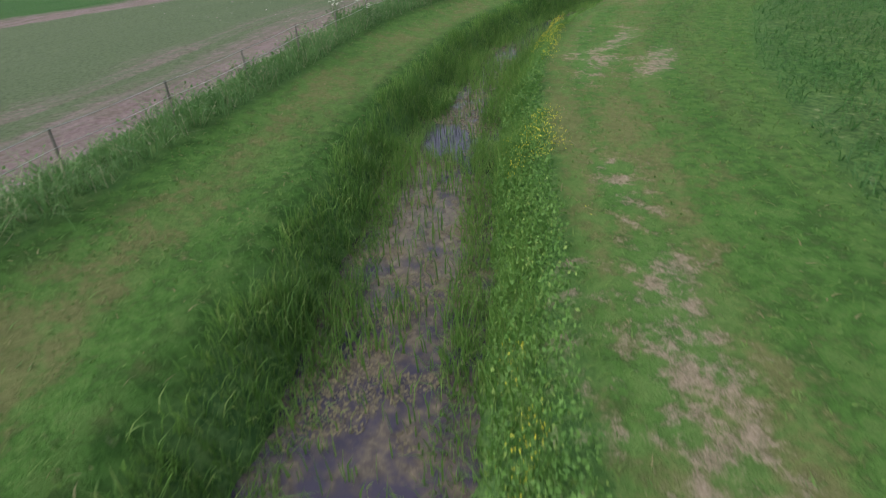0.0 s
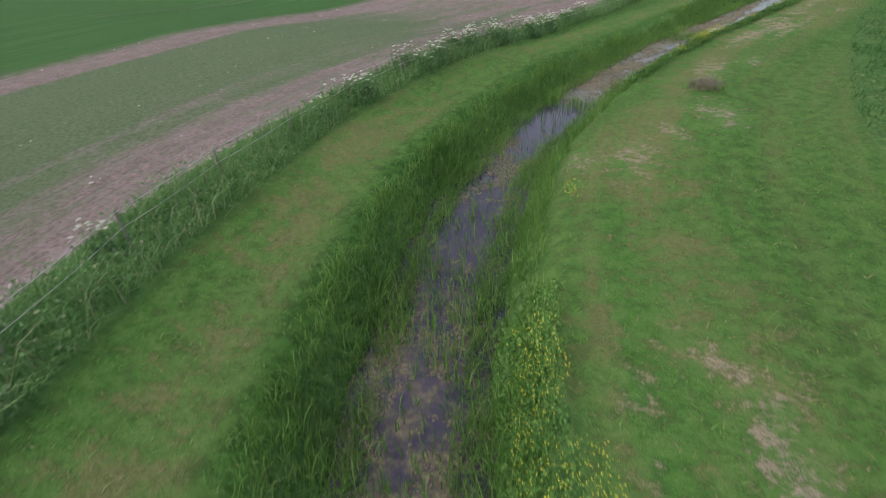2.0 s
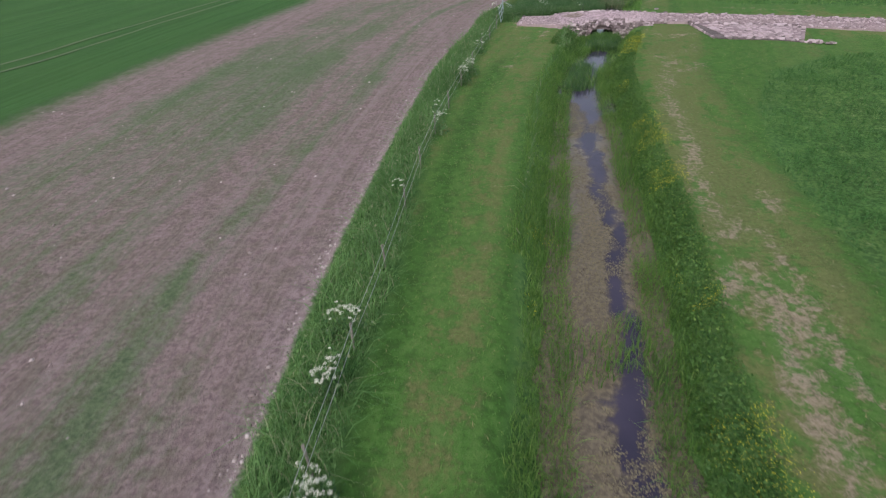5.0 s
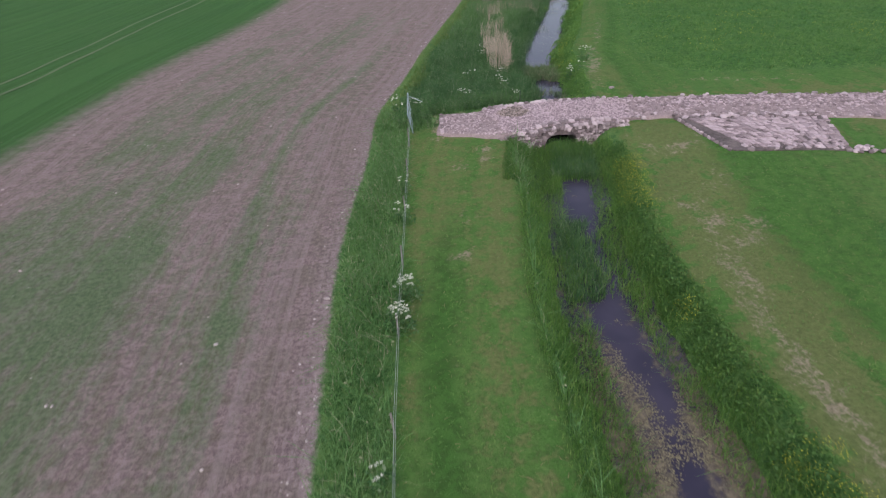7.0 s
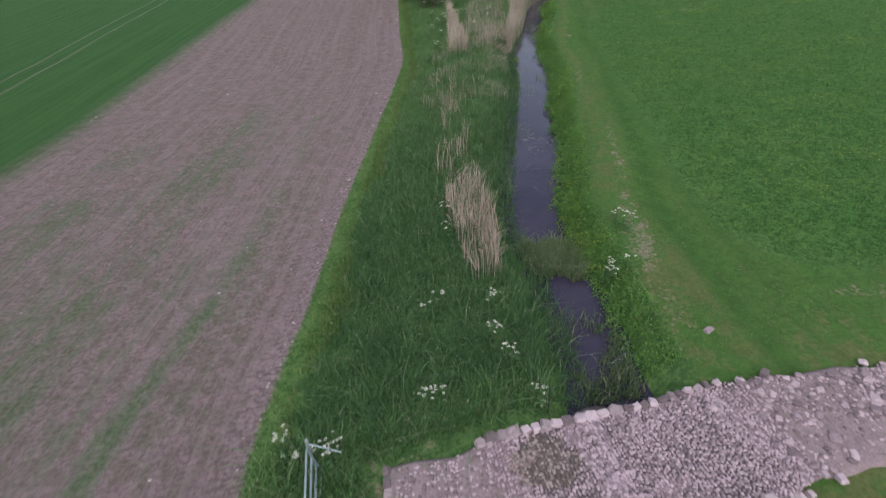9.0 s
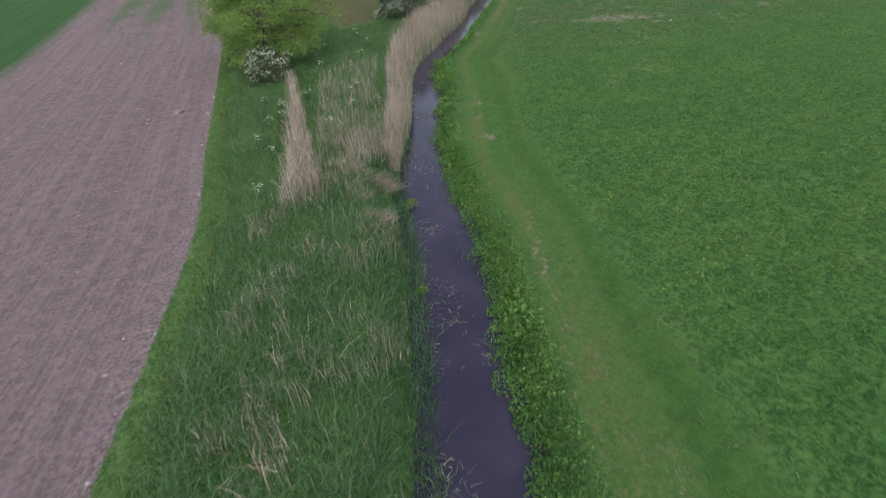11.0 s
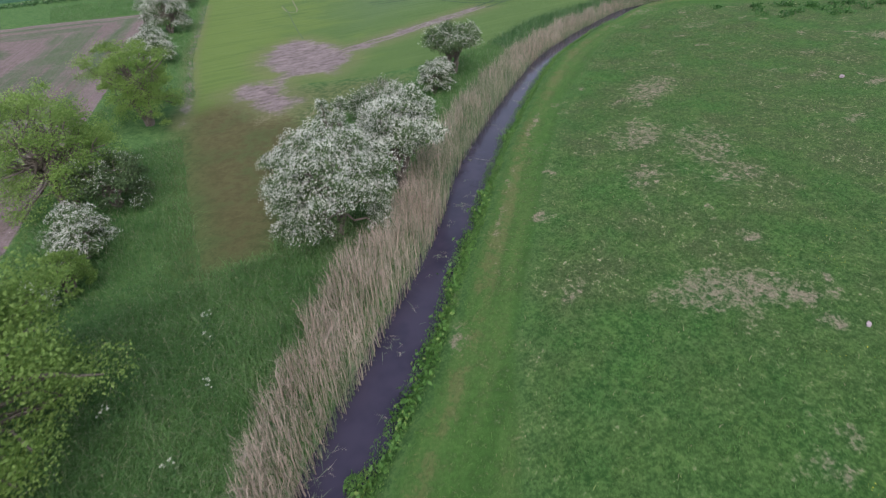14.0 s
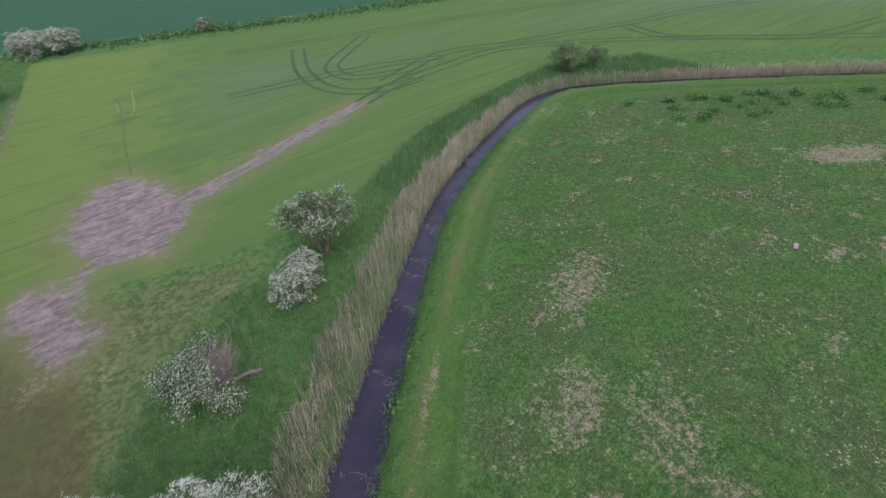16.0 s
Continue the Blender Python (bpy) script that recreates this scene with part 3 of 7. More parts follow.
    # bare earth and trodden dry spots
    bare = calc(t, "ADD", attr(t, "bare"), calc(t, "ADD", calc(t, "MULTIPLY", calc(t, "SUBTRACT", n3, 0.5), 1.3), calc(t, "ADD", calc(t, "MULTIPLY", calc(t, "SUBTRACT", n4, 0.5), 1.4), calc(t, "ADD", calc(t, "MULTIPLY", calc(t, "SUBTRACT", n2, 0.5), 1.5), calc(t, "MULTIPLY", calc(t, "SUBTRACT", n5, 0.5), 1.6)))))
    earth = mix(t, f2, (0.17, 0.13, 0.1), (0.35, 0.28, 0.228))
    col = mix(t, calc(t, "MULTIPLY", ramp(t, bare, 0.52, 1.24), 0.72), col, earth)
    streak = node(t, "ShaderNodeMapping")
    t.links.new(g, streak.inputs["Vector"])
    streak.inputs["Rotation"].default_value = (0, 0, radians(-28))
    streak.inputs["Scale"].default_value = (0.4, 1.0, 1.0)
    lines = noise_tex(t, 1.6, 5, 0.65, streak.outputs[0], 0.6)
    pink = mix(t, ramp(t, calc(t, "ADD", calc(t, "MULTIPLY", lines, 0.5), calc(t, "ADD", calc(t, "MULTIPLY", n2, 0.25), calc(t, "MULTIPLY", n3, 0.25))), 0.38, 0.62), (0.13, 0.098, 0.108), (0.3, 0.243, 0.255))
    # thin yellow crop round the bare corner
    col = mix(t, calc(t, "MULTIPLY", ramp(t, calc(t, "ADD", attr(t, "patch"), calc(t, "MULTIPLY", jit, 2.0)), -3.2, -0.6), 0.55), col, mix(t, f, (0.12, 0.135, 0.055), (0.19, 0.19, 0.1)))
    ragged = calc(t, "ADD", attr(t, "patch"), calc(t, "ADD", calc(t, "MULTIPLY", calc(t, "SUBTRACT", noise_tex(t, 0.42, 3, 0.6, g), 0.5), 4.5), calc(t, "MULTIPLY", calc(t, "SUBTRACT", n5, 0.5), 2.0)))
    col = mix(t, calc(t, "MULTIPLY", ramp(t, ragged, -0.9, 0.8), 0.88), col, pink)
    # mud at the water
    col = mix(t, ramp(t, calc(t, "MULTIPLY", attr(t, "wet"), -1), -0.25, 0.1), col, (0.028, 0.026, 0.018))
    t.links.new(col, p.inputs["Base Color"])
    p.inputs["Roughness"].default_value = 0.95
    p.inputs["Specular IOR Level"].default_value = 0.1
    bump(t, p, calc(t, "ADD", calc(t, "MULTIPLY", fine, 0.6), calc(t, "MULTIPLY", clump, 0.6)), 1.0, 0.07)
    return m


def tri_mesh(name, verts, tris, mat, smooth=False):
    me = bpy.data.meshes.new(name)
    verts, tris = np.asarray(verts, np.float32), np.asarray(tris, np.int32)
    me.vertices.add(len(verts))
    me.vertices.foreach_set("co", verts.ravel())
    me.loops.add(tris.size)
    me.loops.foreach_set("vertex_index", tris.ravel())
    me.polygons.add(len(tris))
    me.polygons.foreach_set("loop_start", np.arange(0, tris.size, tris.shape[1], dtype=np.int32))
    if smooth:
        me.polygons.foreach_set("use_smooth", np.ones(len(tris), bool))
    me.update(calc_edges=True)
    me.validate()
    me.materials.append(mat)
    return me


def part(name, bm, mat, parent=None, label=""):
    me = bpy.data.meshes.new(name)
    bm.to_mesh(me)
    bm.free()
    me.materials.append(mat)
    return child(name, me, parent, label)


def child(name, me, parent=None, label=""):
    ob = new(name, me)
    if parent is not None:
        ob.parent = parent
    if label:
        ob["label"] = label
    return ob


def thing(name, at, label, category, group="", kind=""):
    ob = new(name)
    ob.location = at
    ob.empty_display_size = 0.2
    return tagged(ob, label, category, group, kind)


# ---- ground ----
def lush_bands(P, z):
    """Greener lanes left by the mower between the straw bands."""
    def lane(d, mid, half):
        return np.exp(-(((d - mid + 0.12 * wave(P, 6, 21)) / half) ** 2))

    d, y = np.abs(z["s"]) - z["hw"], P[:, 1]
    south = step01(2, -8, y)
    left = (lane(d, 3.85, 0.5) * step01(33, 24, y) + 0.8 * lane(d, 0.9, 0.5)) * (1 - south) + (lane(d, 4.3, 0.6) + 0.9 * lane(d, 1.1, 0.45)) * south
    right = np.where(y < 36, 0.45 * lane(d, 4.9, 0.9) + 0.5 * lane(d, 1.4, 0.3) * south, 0.85 * lane(d, 3.6, 0.5) + 0.6 * lane(d, 5.0, 0.28) + 0.5 * lane(d, 2.5, 0.18))
    return np.where(z["s"] < 0, left, right)


def build_ground():
    def axis(lo, hi, step, far):
        core = np.arange(lo, hi + step / 2, step)
        out = np.geomspace(step * 2, far, 26)
        return np.concatenate([lo - out[::-1], core, hi + out])

    xs, ys = axis(-46, 140, 0.5, 1600), axis(-58, 222, 0.5, 1600)
    X, Y = np.meshgrid(xs, ys)
    P = np.column_stack([X.ravel(), Y.ravel()])
    z = zones(P)
    Z = ground_z(P, z["s"], z["hw"])
    ci, cj = slice(26, len(ys) - 26), slice(26, len(xs) - 26)
    for k, v in z.items():
        RASTER[k] = v.reshape(len(ys), len(xs))[ci, cj]
    RASTER["frame"] = (xs[26], ys[26], 0.5, len(xs) - 52, len(ys) - 52)
    ni, nj = len(ys), len(xs)
    a = (np.arange(ni - 1)[:, None] * nj + np.arange(nj - 1)).ravel()
    quads = np.column_stack([a, a + 1, a + nj + 1, a + nj])
    me = tri_mesh("ground", np.column_stack([P, Z]), quads, ground_material(), True)
    values = dict(fallow=np.clip(z["fallow"], -40, 80), wheat=np.clip(z["wheat"], -40, 200), meadow=z["meadow"], mown=z["mown"], crop=np.clip(z["crop"], -40, 60),
                  dead=z["dead"], far=z["far"], wet=np.abs(z["s"]) - z["hw"], lateral=np.clip(z["s"], -80, 80), run=z["run"], north=P[:, 1], straw=0.9 * np.exp(-(((z["s"] + z["hw"] + 2.9) / 0.9) ** 2)) * step01(4, -6, P[:, 1]) + ((0.35 + 0.65 * step01(0, 8, P[:, 1])) * np.exp(-(((z["s"] - z["hw"] - 2.6) / 0.7) ** 2)) + 0.7 * np.exp(-(((z["s"] - z["hw"] - 4.4) / 0.8) ** 2)) * step01(4, 12, P[:, 1])) * step01(36, 31, P[:, 1]) + 1.15 * step01(7, 4, z["s"]) * step01(0.8, 1.5, z["s"] - z["hw"]) * (0.42 + 0.5 * step01(2, 8, P[:, 1])) * step01(35, 32, P[:, 1])
                  + (0.95 * np.exp(-(((z["s"] + z["hw"] + 2.3) / 0.75) ** 2)) + 0.6 * np.exp(-(((z["s"] + z["hw"] + 4.8) / 0.35) ** 2)) + 0.5 * step01(24, 33, P[:, 1])) * step01(-4, 4, P[:, 1]) * (z["s"] < 0) + 1.1 * np.exp(-(((np.abs(P[:, 1] - 36.65 + 0.3 * (P[:, 0] - 12.6)) - 2.4) / 1.2) ** 2)) * step01(10.5, 13, P[:, 0]) + 0.9 * np.exp(-(np.hypot((P[:, 0] - 14.2) / 1.1, (P[:, 1] - 42.2) / 2.6) ** 2)) + 0.55 * np.exp(-(((z["s"] - z["hw"] - 1.9) / 0.5) ** 2)) * step01(38, 44, P[:, 1]) + 0.6 * np.exp(-(((z["s"] - z["hw"] - 1.9) / 0.25) ** 2)) * step01(72, 86, P[:, 1]), uncut=np.where(z["s"] > 0, 0.3 - 0.1 * step01(40, 34, P[:, 1]), 0.15) * step01(0, 10, P[:, 1]), lush=lush_bands(P, z), bare=bare_value(P, BARE), patch=bare_corner(P), thin=step01(40.8, 43.6, P[:, 0] - 0.12 * (P[:, 1] - 116)), deep=step01(-22, 16, (P[:, 0] - 60) * 0.9 - (P[:, 1] - 150) * 0.35),
                  flush=(0.75 + 0.5 * wave(P, 7, 29)) * np.exp(-(((z["fallow"] - 3.4 - 0.5 * np.sin(P[:, 1] * 0.21)) / 0.4) ** 2)) + 0.45 * np.exp(-(((z["fallow"] - 11) / 3.6) ** 2)) - 0.3 * step01(2, 10, P[:, 1]) + 0.5 * np.exp(-(((P[:, 1] - 27) / 10) ** 2)) * step01(1.5, 4, z["fallow"]) * step01(-3, -7, z["wheat"]) + 0.5 * np.exp(-(((z["fallow"] - 7) / 1.1) ** 2)) + 2.3 * step01(6, -10, P[:, 1]) * step01(2.5, 8, z["fallow"]) * step01(-2.5, -6, z["wheat"]) + 0.12 * wave(P, 14, 22) - 1.5 * step01(-4.2, -2.2, z["wheat"]) - 0.9 * step01(1.6, 0.5, z["fallow"]) - 0.75 * step01(56, 74, P[:, 1]) + 1.15 * step01(104, 130, P[:, 1]) * step01(-2.8, -5.5, z["wheat"]),
                  drywest=step01(74, 92, P[:, 1] + 0.25 * (P[:, 0] - 40)) + 0.5 * step01(30, 5, P[:, 1]))
    for name, v in values.items():
        me.attributes.new(name, "FLOAT", "POINT").data.foreach_set("value", np.asarray(v, np.float32))
    tagged(new("ground", me), "grassy stream valley ground with mown strips and bare field soil", "ground", kind="structure")


def clear_lead(y):
    """Where the open lead runs between the mats, across the stream."""
    return np.interp(y, [0, 4, 11, 16, 24], [0.3, 0.5, 0.45, 0.1, 0.1]) + 0.14 * np.sin(y * 1.3) + 0.06 * np.sin(y * 3.1)


def build_water():
    m, t, p = material("still_water")
    g = place(t)
    sky_murk = noise_tex(t, 0.5, 3, 0.6, g)
    # murky water, with the sky's lavender reflection mixed into its base colour
    clear = mix(t, ramp(t, sky_murk, 0.35, 0.65), (0.026, 0.023, 0.042), (0.04, 0.035, 0.058))
    fine = noise_tex(t, 2.6, 5, 0.7, g)
    film = ramp(t, calc(t, "ADD", attr(t, "film"), calc(t, "MULTIPLY", calc(t, "SUBTRACT", fine, 0.5), 1.6)), 0.3, 0.75)
    t.links.new(mix(t, film, clear, mix(t, ramp(t, noise_tex(t, 7, 4, 0.7, g), 0.35, 0.65), (0.06, 0.049, 0.038), (0.135, 0.112, 0.076))), p.inputs["Base Color"])
    t.links.new(calc(t, "ADD", calc(t, "MULTIPLY", film, 0.24), 0.06), p.inputs["Roughness"])
    p.inputs["IOR"].default_value = 1.4
    bump(t, p, noise_tex(t, 3.5, 4, 0.65, g), 0.16, 0.03)
    line = spline(STREAM, 0.8)
    d = np.gradient(line[:, :2], axis=0)
    n = np.column_stack([d[:, 1], -d[:, 0]]) / np.hypot(d[:, 0], d[:, 1])[:, None]
    w = line[:, 2:3] + 0.7
    k, c = len(line), 13
    lat = np.linspace(-1, 1, c)[None] * w
    XY = line[:, None, :2] + n[:, None] * lat[..., None]
    V = np.column_stack([XY.reshape(-1, 2), np.full(k * c, WATER_Z)])
    i = (np.arange(k - 1)[:, None] * c + np.arange(c - 1)).ravel()
    me = tri_mesh("water", V, np.column_stack([i, i + 1, i + c + 1, i + c]), m)
    film = np.interp(V[:, 1], [-40, -34, -33, -30.2, -29.6, -28.4, -28, -26.8, -25.5, -14, -12, -7.2, -5.8, -1, 8, 16, 22, 26, 30], [0.45, 0.5, 0.6, 0.7, 0.1, 0.1, 0.6, 0.5, 0.6, 0.3, 0.0, 0.0, 0.75, 0.65, 0.95, 0.9, 0.5, 0.3, 0.0])
    film -= 0.95 * np.exp(-(((lat.ravel() - clear_lead(V[:, 1])) / 0.26) ** 2)) * step01(-1, 4, V[:, 1])
    me.attributes.new("film", "FLOAT", "POINT").data.foreach_set("value", film.astype(np.float32))
    tagged(new("water", me), "dark still stream water reflecting a pale sky", "water", kind="structure")


build_ground()
build_water()

# ---- track and bridge ----
TRACK = [(3.45, 37.7, 1.15), (5.0, 37.15, 1.4), (6.2, 36.87, 1.68), (8.2, 36.6, 1.55), (10, 36.38, 1.5), (11.4, 36.4, 1.5), (12.6, 36.38, 1.4), (15, 35.88, 1.32),
         (18.5, 34.75, 1.5), (22.7, 33.3, 1.6), (30, 30.7, 1.7), (45, 26, 1.7), (90, 12, 1.7), (200, -22, 1.7)]


def track_z(x):
    return 0.24 + 0.22 * np.exp(-(((x - 9.2) / 2.6) ** 2)) + 0.05 * np.exp(-(((x - 14) / 6) ** 2))


track_mat = plain("track_gravel", (0.15, 0.112, 0.114), (0.31, 0.243, 0.253), 22, 0.95, relief=0.8, distance=0.03)
stone_mat = plain("pale_limestone", (0.13, 0.1, 0.105), (0.45, 0.37, 0.395), 14, 0.9, relief=0.6, distance=0.02, island=0.5, local=True)
cobble_mat = plain("worn_cobble", (0.155, 0.118, 0.126), (0.415, 0.33, 0.355), 16, 0.9, relief=0.5, distance=0.02, island=0.45, local=True)
sett_mat = plain("deck_cobble", (0.175, 0.136, 0.15), (0.445, 0.35, 0.385), 18, 0.85, relief=0.5, distance=0.02, island=0.3)
brown_stone = plain("earthy_cobble", (0.11, 0.088, 0.078), (0.31, 0.252, 0.236), 16, 0.95, relief=0.6, distance=0.02, island=0.5)
# darker copy of the stone: shade of wall core and vault put into the colour
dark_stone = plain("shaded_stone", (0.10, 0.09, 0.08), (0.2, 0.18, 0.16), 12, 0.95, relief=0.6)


def build_track():
    line = spline(TRACK, 0.45)
    d = np.gradient(line[:, :2], axis=0)
    n = np.column_stack([-d[:, 1], d[:, 0]]) / np.hypot(d[:, 0], d[:, 1])[:, None]
    shares = np.array([-1.0, -1.0, -0.93, -0.6, -0.3, 0, 0.3, 0.6, 0.93, 1.0, 1.0])
    k, c = len(line), len(shares)
    rag = 1 + 0.05 * np.sin(np.arange(k) * 1.7) + 0.03 * np.sin(np.arange(k) * 0.63)
    w = (line[:, 2] * rag)[:, None] * shares
    XY = line[:, None, :2] + n[:, None, :] * w[..., None]
    Z = track_z(line[:, 0])[:, None] + 0.03 * (1 - shares**2) - 0.03 * np.isin(np.arange(c), (1, 9)) - 0.5 * np.isin(np.arange(c), (0, 10))
    Z = Z + 0.012 * wave(XY.reshape(-1, 2), 0.9, 8).reshape(k, c)
    V = np.concatenate([XY, Z[..., None]], 2).reshape(-1, 3)
    a = (np.arange(k - 1)[:, None] * c + np.arange(c - 1)).ravel()
    F = np.column_stack([a, a + c, a + c + 1, a + 1])
    ob = new("track", tri_mesh("track", V, F, track_mat))
    return tagged(ob, "pale gravel and cobble farm track crossing the stream", "track", kind="structure")


track = build_track()


def rough_stone(name, seed, mat):
    """A weathered block: a bevelled box with uneven faces, about one metre across."""
    r = random.Random(seed)
    bm = bmesh.new()
    bmesh.ops.create_cube(bm, size=1.0)
    bmesh.ops.bevel(bm, geom=bm.edges[:], offset=0.2, segments=1, affect="EDGES")
    for v in bm.verts:
        v.co += Vector((r.uniform(-0.13, 0.13) for _ in range(3)))
    me = bpy.data.meshes.new(name)
    bm.to_mesh(me)
    bm.free()
    me.materials.append(mat)
    return me


STONES = [rough_stone("stone", i, stone_mat) for i in range(8)]
COBBLES = [rough_stone("cobble", 20 + i, cobble_mat) for i in range(8)]
SETTS = [rough_stone("cobble", 40 + i, sett_mat) for i in range(8)]


def stone_at(name, x, y, z, sx, sy, sz, turn, parent, rng, jig=1.0, kinds=STONES):
    ob = new(name, kinds[rng.randrange(len(kinds))])
    ob.location, ob.scale = (x, y, z), (sx, sy, sz)
    ob.rotation_euler = (jig * rng.uniform(-0.12, 0.12), jig * rng.uniform(-0.12, 0.12), turn + jig * rng.uniform(-0.15, 0.15))
    ob.parent = parent
    return ob


def build_bridge():
    rng = random.Random(5)
    bridge = thing("stone_bridge", (0, 0, 0), "low rubble stone arch bridge carrying the gravel track", "bridge")
    A, B = Vector((5.6, 35.22)), Vector((11.6, 34.78))
    along = (B - A).normalized()
    out = Vector((along.y, -along.x))
    L = (B - A).length
    mid, rad, spring = 2.98, 0.78, -0.48

    def top(u):
        x = A.x + along.x * u
        return float(track_z(np.array(x))) + 0.02 - 0.16 * max(0, 1 - u / 0.9) - 0.12 * max(0, (u - L + 0.8) / 0.8)

    # wall core with the arch cut out, and the vault behind it
    bm = bmesh.new()
    arch = [(mid + rad * math.cos(a), spring + 1.0 * rad * math.sin(a)) for a in np.linspace(math.pi, 0, 15)]
    low = -0.95
    cols = [(0, low), (mid - rad, low), *arch, (mid + rad, low), (L, low)]
    front = []
    for u, zz in cols:
        p = A + along * u
        front.append((bm.verts.new((p.x, p.y, zz)), bm.verts.new((p.x, p.y, top(u)))))
    for (a0, a1), (b0, b1) in zip(front[:-1], front[1:]):
        if abs(a0.co.x - b0.co.x) + abs(a0.co.y - b0.co.y) > 1e-4:
            bm.faces.new((a0, b0, b1, a1))
    bmesh.ops.solidify(bm, geom=bm.faces[:], thickness=-0.35)
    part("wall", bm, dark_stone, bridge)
    bm = bmesh.new()
    rows = []
    for dep in (0.0, 1.2, 2.4, 3.5):
        rows.append([bm.verts.new((*(A + along * u - out * dep).to_tuple(), zz)) for u, zz in [(mid - rad, low), *arch, (mid + rad, low)]])
    for r0, r1 in zip(rows[:-1], rows[1:]):
        for i in range(len(r0) - 1):
            bm.faces.new((r0[i], r0[i + 1], r1[i + 1], r1[i]))
    bmesh.ops.solidify(bm, geom=bm.faces[:], thickness=0.12)
    part("vault", bm, dark_stone, bridge, "stone vault over the stream, its shade put into the colour")
    turn = math.atan2(along.y, along.x)
    # ring stones
    for a in np.linspace(math.pi * 0.97, math.pi * 0.03, 15):
        u, zz = mid + (rad + 0.1) * math.cos(a), spring + (rad + 0.1) * math.sin(a)
        p = A + along * u + out * 0.1
        ob = stone_at("ring_stone", p.x, p.y, zz, 0.2, 0.3, 0.24, turn, bridge, rng)
        ob.rotation_euler = (0, -(a - math.pi / 2), turn)
    # face stones in rough courses
    zz = -0.75
    while zz < 0.5:
        h = rng.uniform(0.085, 0.15)
        u = rng.uniform(-0.1, 0.1)
        while u < L:
            w = rng.uniform(0.1, 0.27)
            um = u + w / 2
            clear = math.hypot(um - mid, max(0, zz + h / 2 - spring)) > rad + 0.16
            if clear and zz + h / 2 < top(um) - 0.02:
                p = A + along * um + out * (0.1 + rng.uniform(-0.03, 0.04))
                stone_at("stone", p.x, p.y, zz + h / 2, w * 0.97, 0.26, h * 0.97, turn, bridge, rng, 1.0)
            u += w
        zz += h
    # coping on both sides: large pale blocks over the arch, smaller ones towards the ends
    u = 0.0
    while u < L + 0.2:
        big = 1.7 < u < 5.1
        w = rng.uniform(0.15, 0.32) if big else rng.uniform(0.1, 0.22)
        p = A + along * (u + w / 2) - out * (0.1 + 0.1 * math.sin(math.pi * min(u / L, 1)))
        stone_at("coping_stone", p.x, p.y, top(min(max(u, 0), L)) + (0.02 if big else 0.0), w * 0.95, rng.uniform(0.18, 0.3) if big else 0.17, rng.uniform(0.14, 0.2) if big else 0.12, turn + rng.uniform(-0.1, 0.1), bridge, rng, 1.1)
        u += w * rng.uniform(0.9, 1.1)
    line = spline(TRACK, 0.08)
    d = np.gradient(line[:, :2], axis=0)
    last = None
    for (x, y, w), (dx, dy) in zip(line, d):
        if 5.6 < x < 12.2:
            q = Vector((x, y)) + Vector((-dy, dx)).normalized() * (w + 0.02)
            if last is None or (q - last).length > rng.uniform(0.16, 0.28):
                last = q
                stone_at("coping_stone", q.x, q.y, float(track_z(np.array(x))) + 0.03, *((rng.uniform(0.2, 0.38), rng.uniform(0.18, 0.32), rng.uniform(0.12, 0.22)) if 6 < x < 9.6 else (rng.uniform(0.14, 0.28), rng.uniform(0.16, 0.26), 0.14)), math.atan2(dy, dx) + rng.uniform(-0.25, 0.25), bridge, rng, 1.4)
    # north wall under its coping
    bm = bmesh.new()
    pts = [(x - dy / math.hypot(dx, dy) * w, y + dx / math.hypot(dx, dy) * w, float(track_z(np.array(x)))) for (x, y, w), (dx, dy) in zip(line, d) if 5.4 < x < 12.4]
    vs = [(bm.verts.new((x, y, -0.9 if abs(x - 9.7) > 0.7 else -0.1)), bm.verts.new((x, y, z0))) for x, y, z0 in pts]
    for (a0, a1), (b0, b1) in zip(vs[:-1], vs[1:]):
        bm.faces.new((a0, a1, b1, b0))
    bmesh.ops.solidify(bm, geom=bm.faces[:], thickness=0.2)
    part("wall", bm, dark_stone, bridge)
    return bridge


bridge = build_bridge()


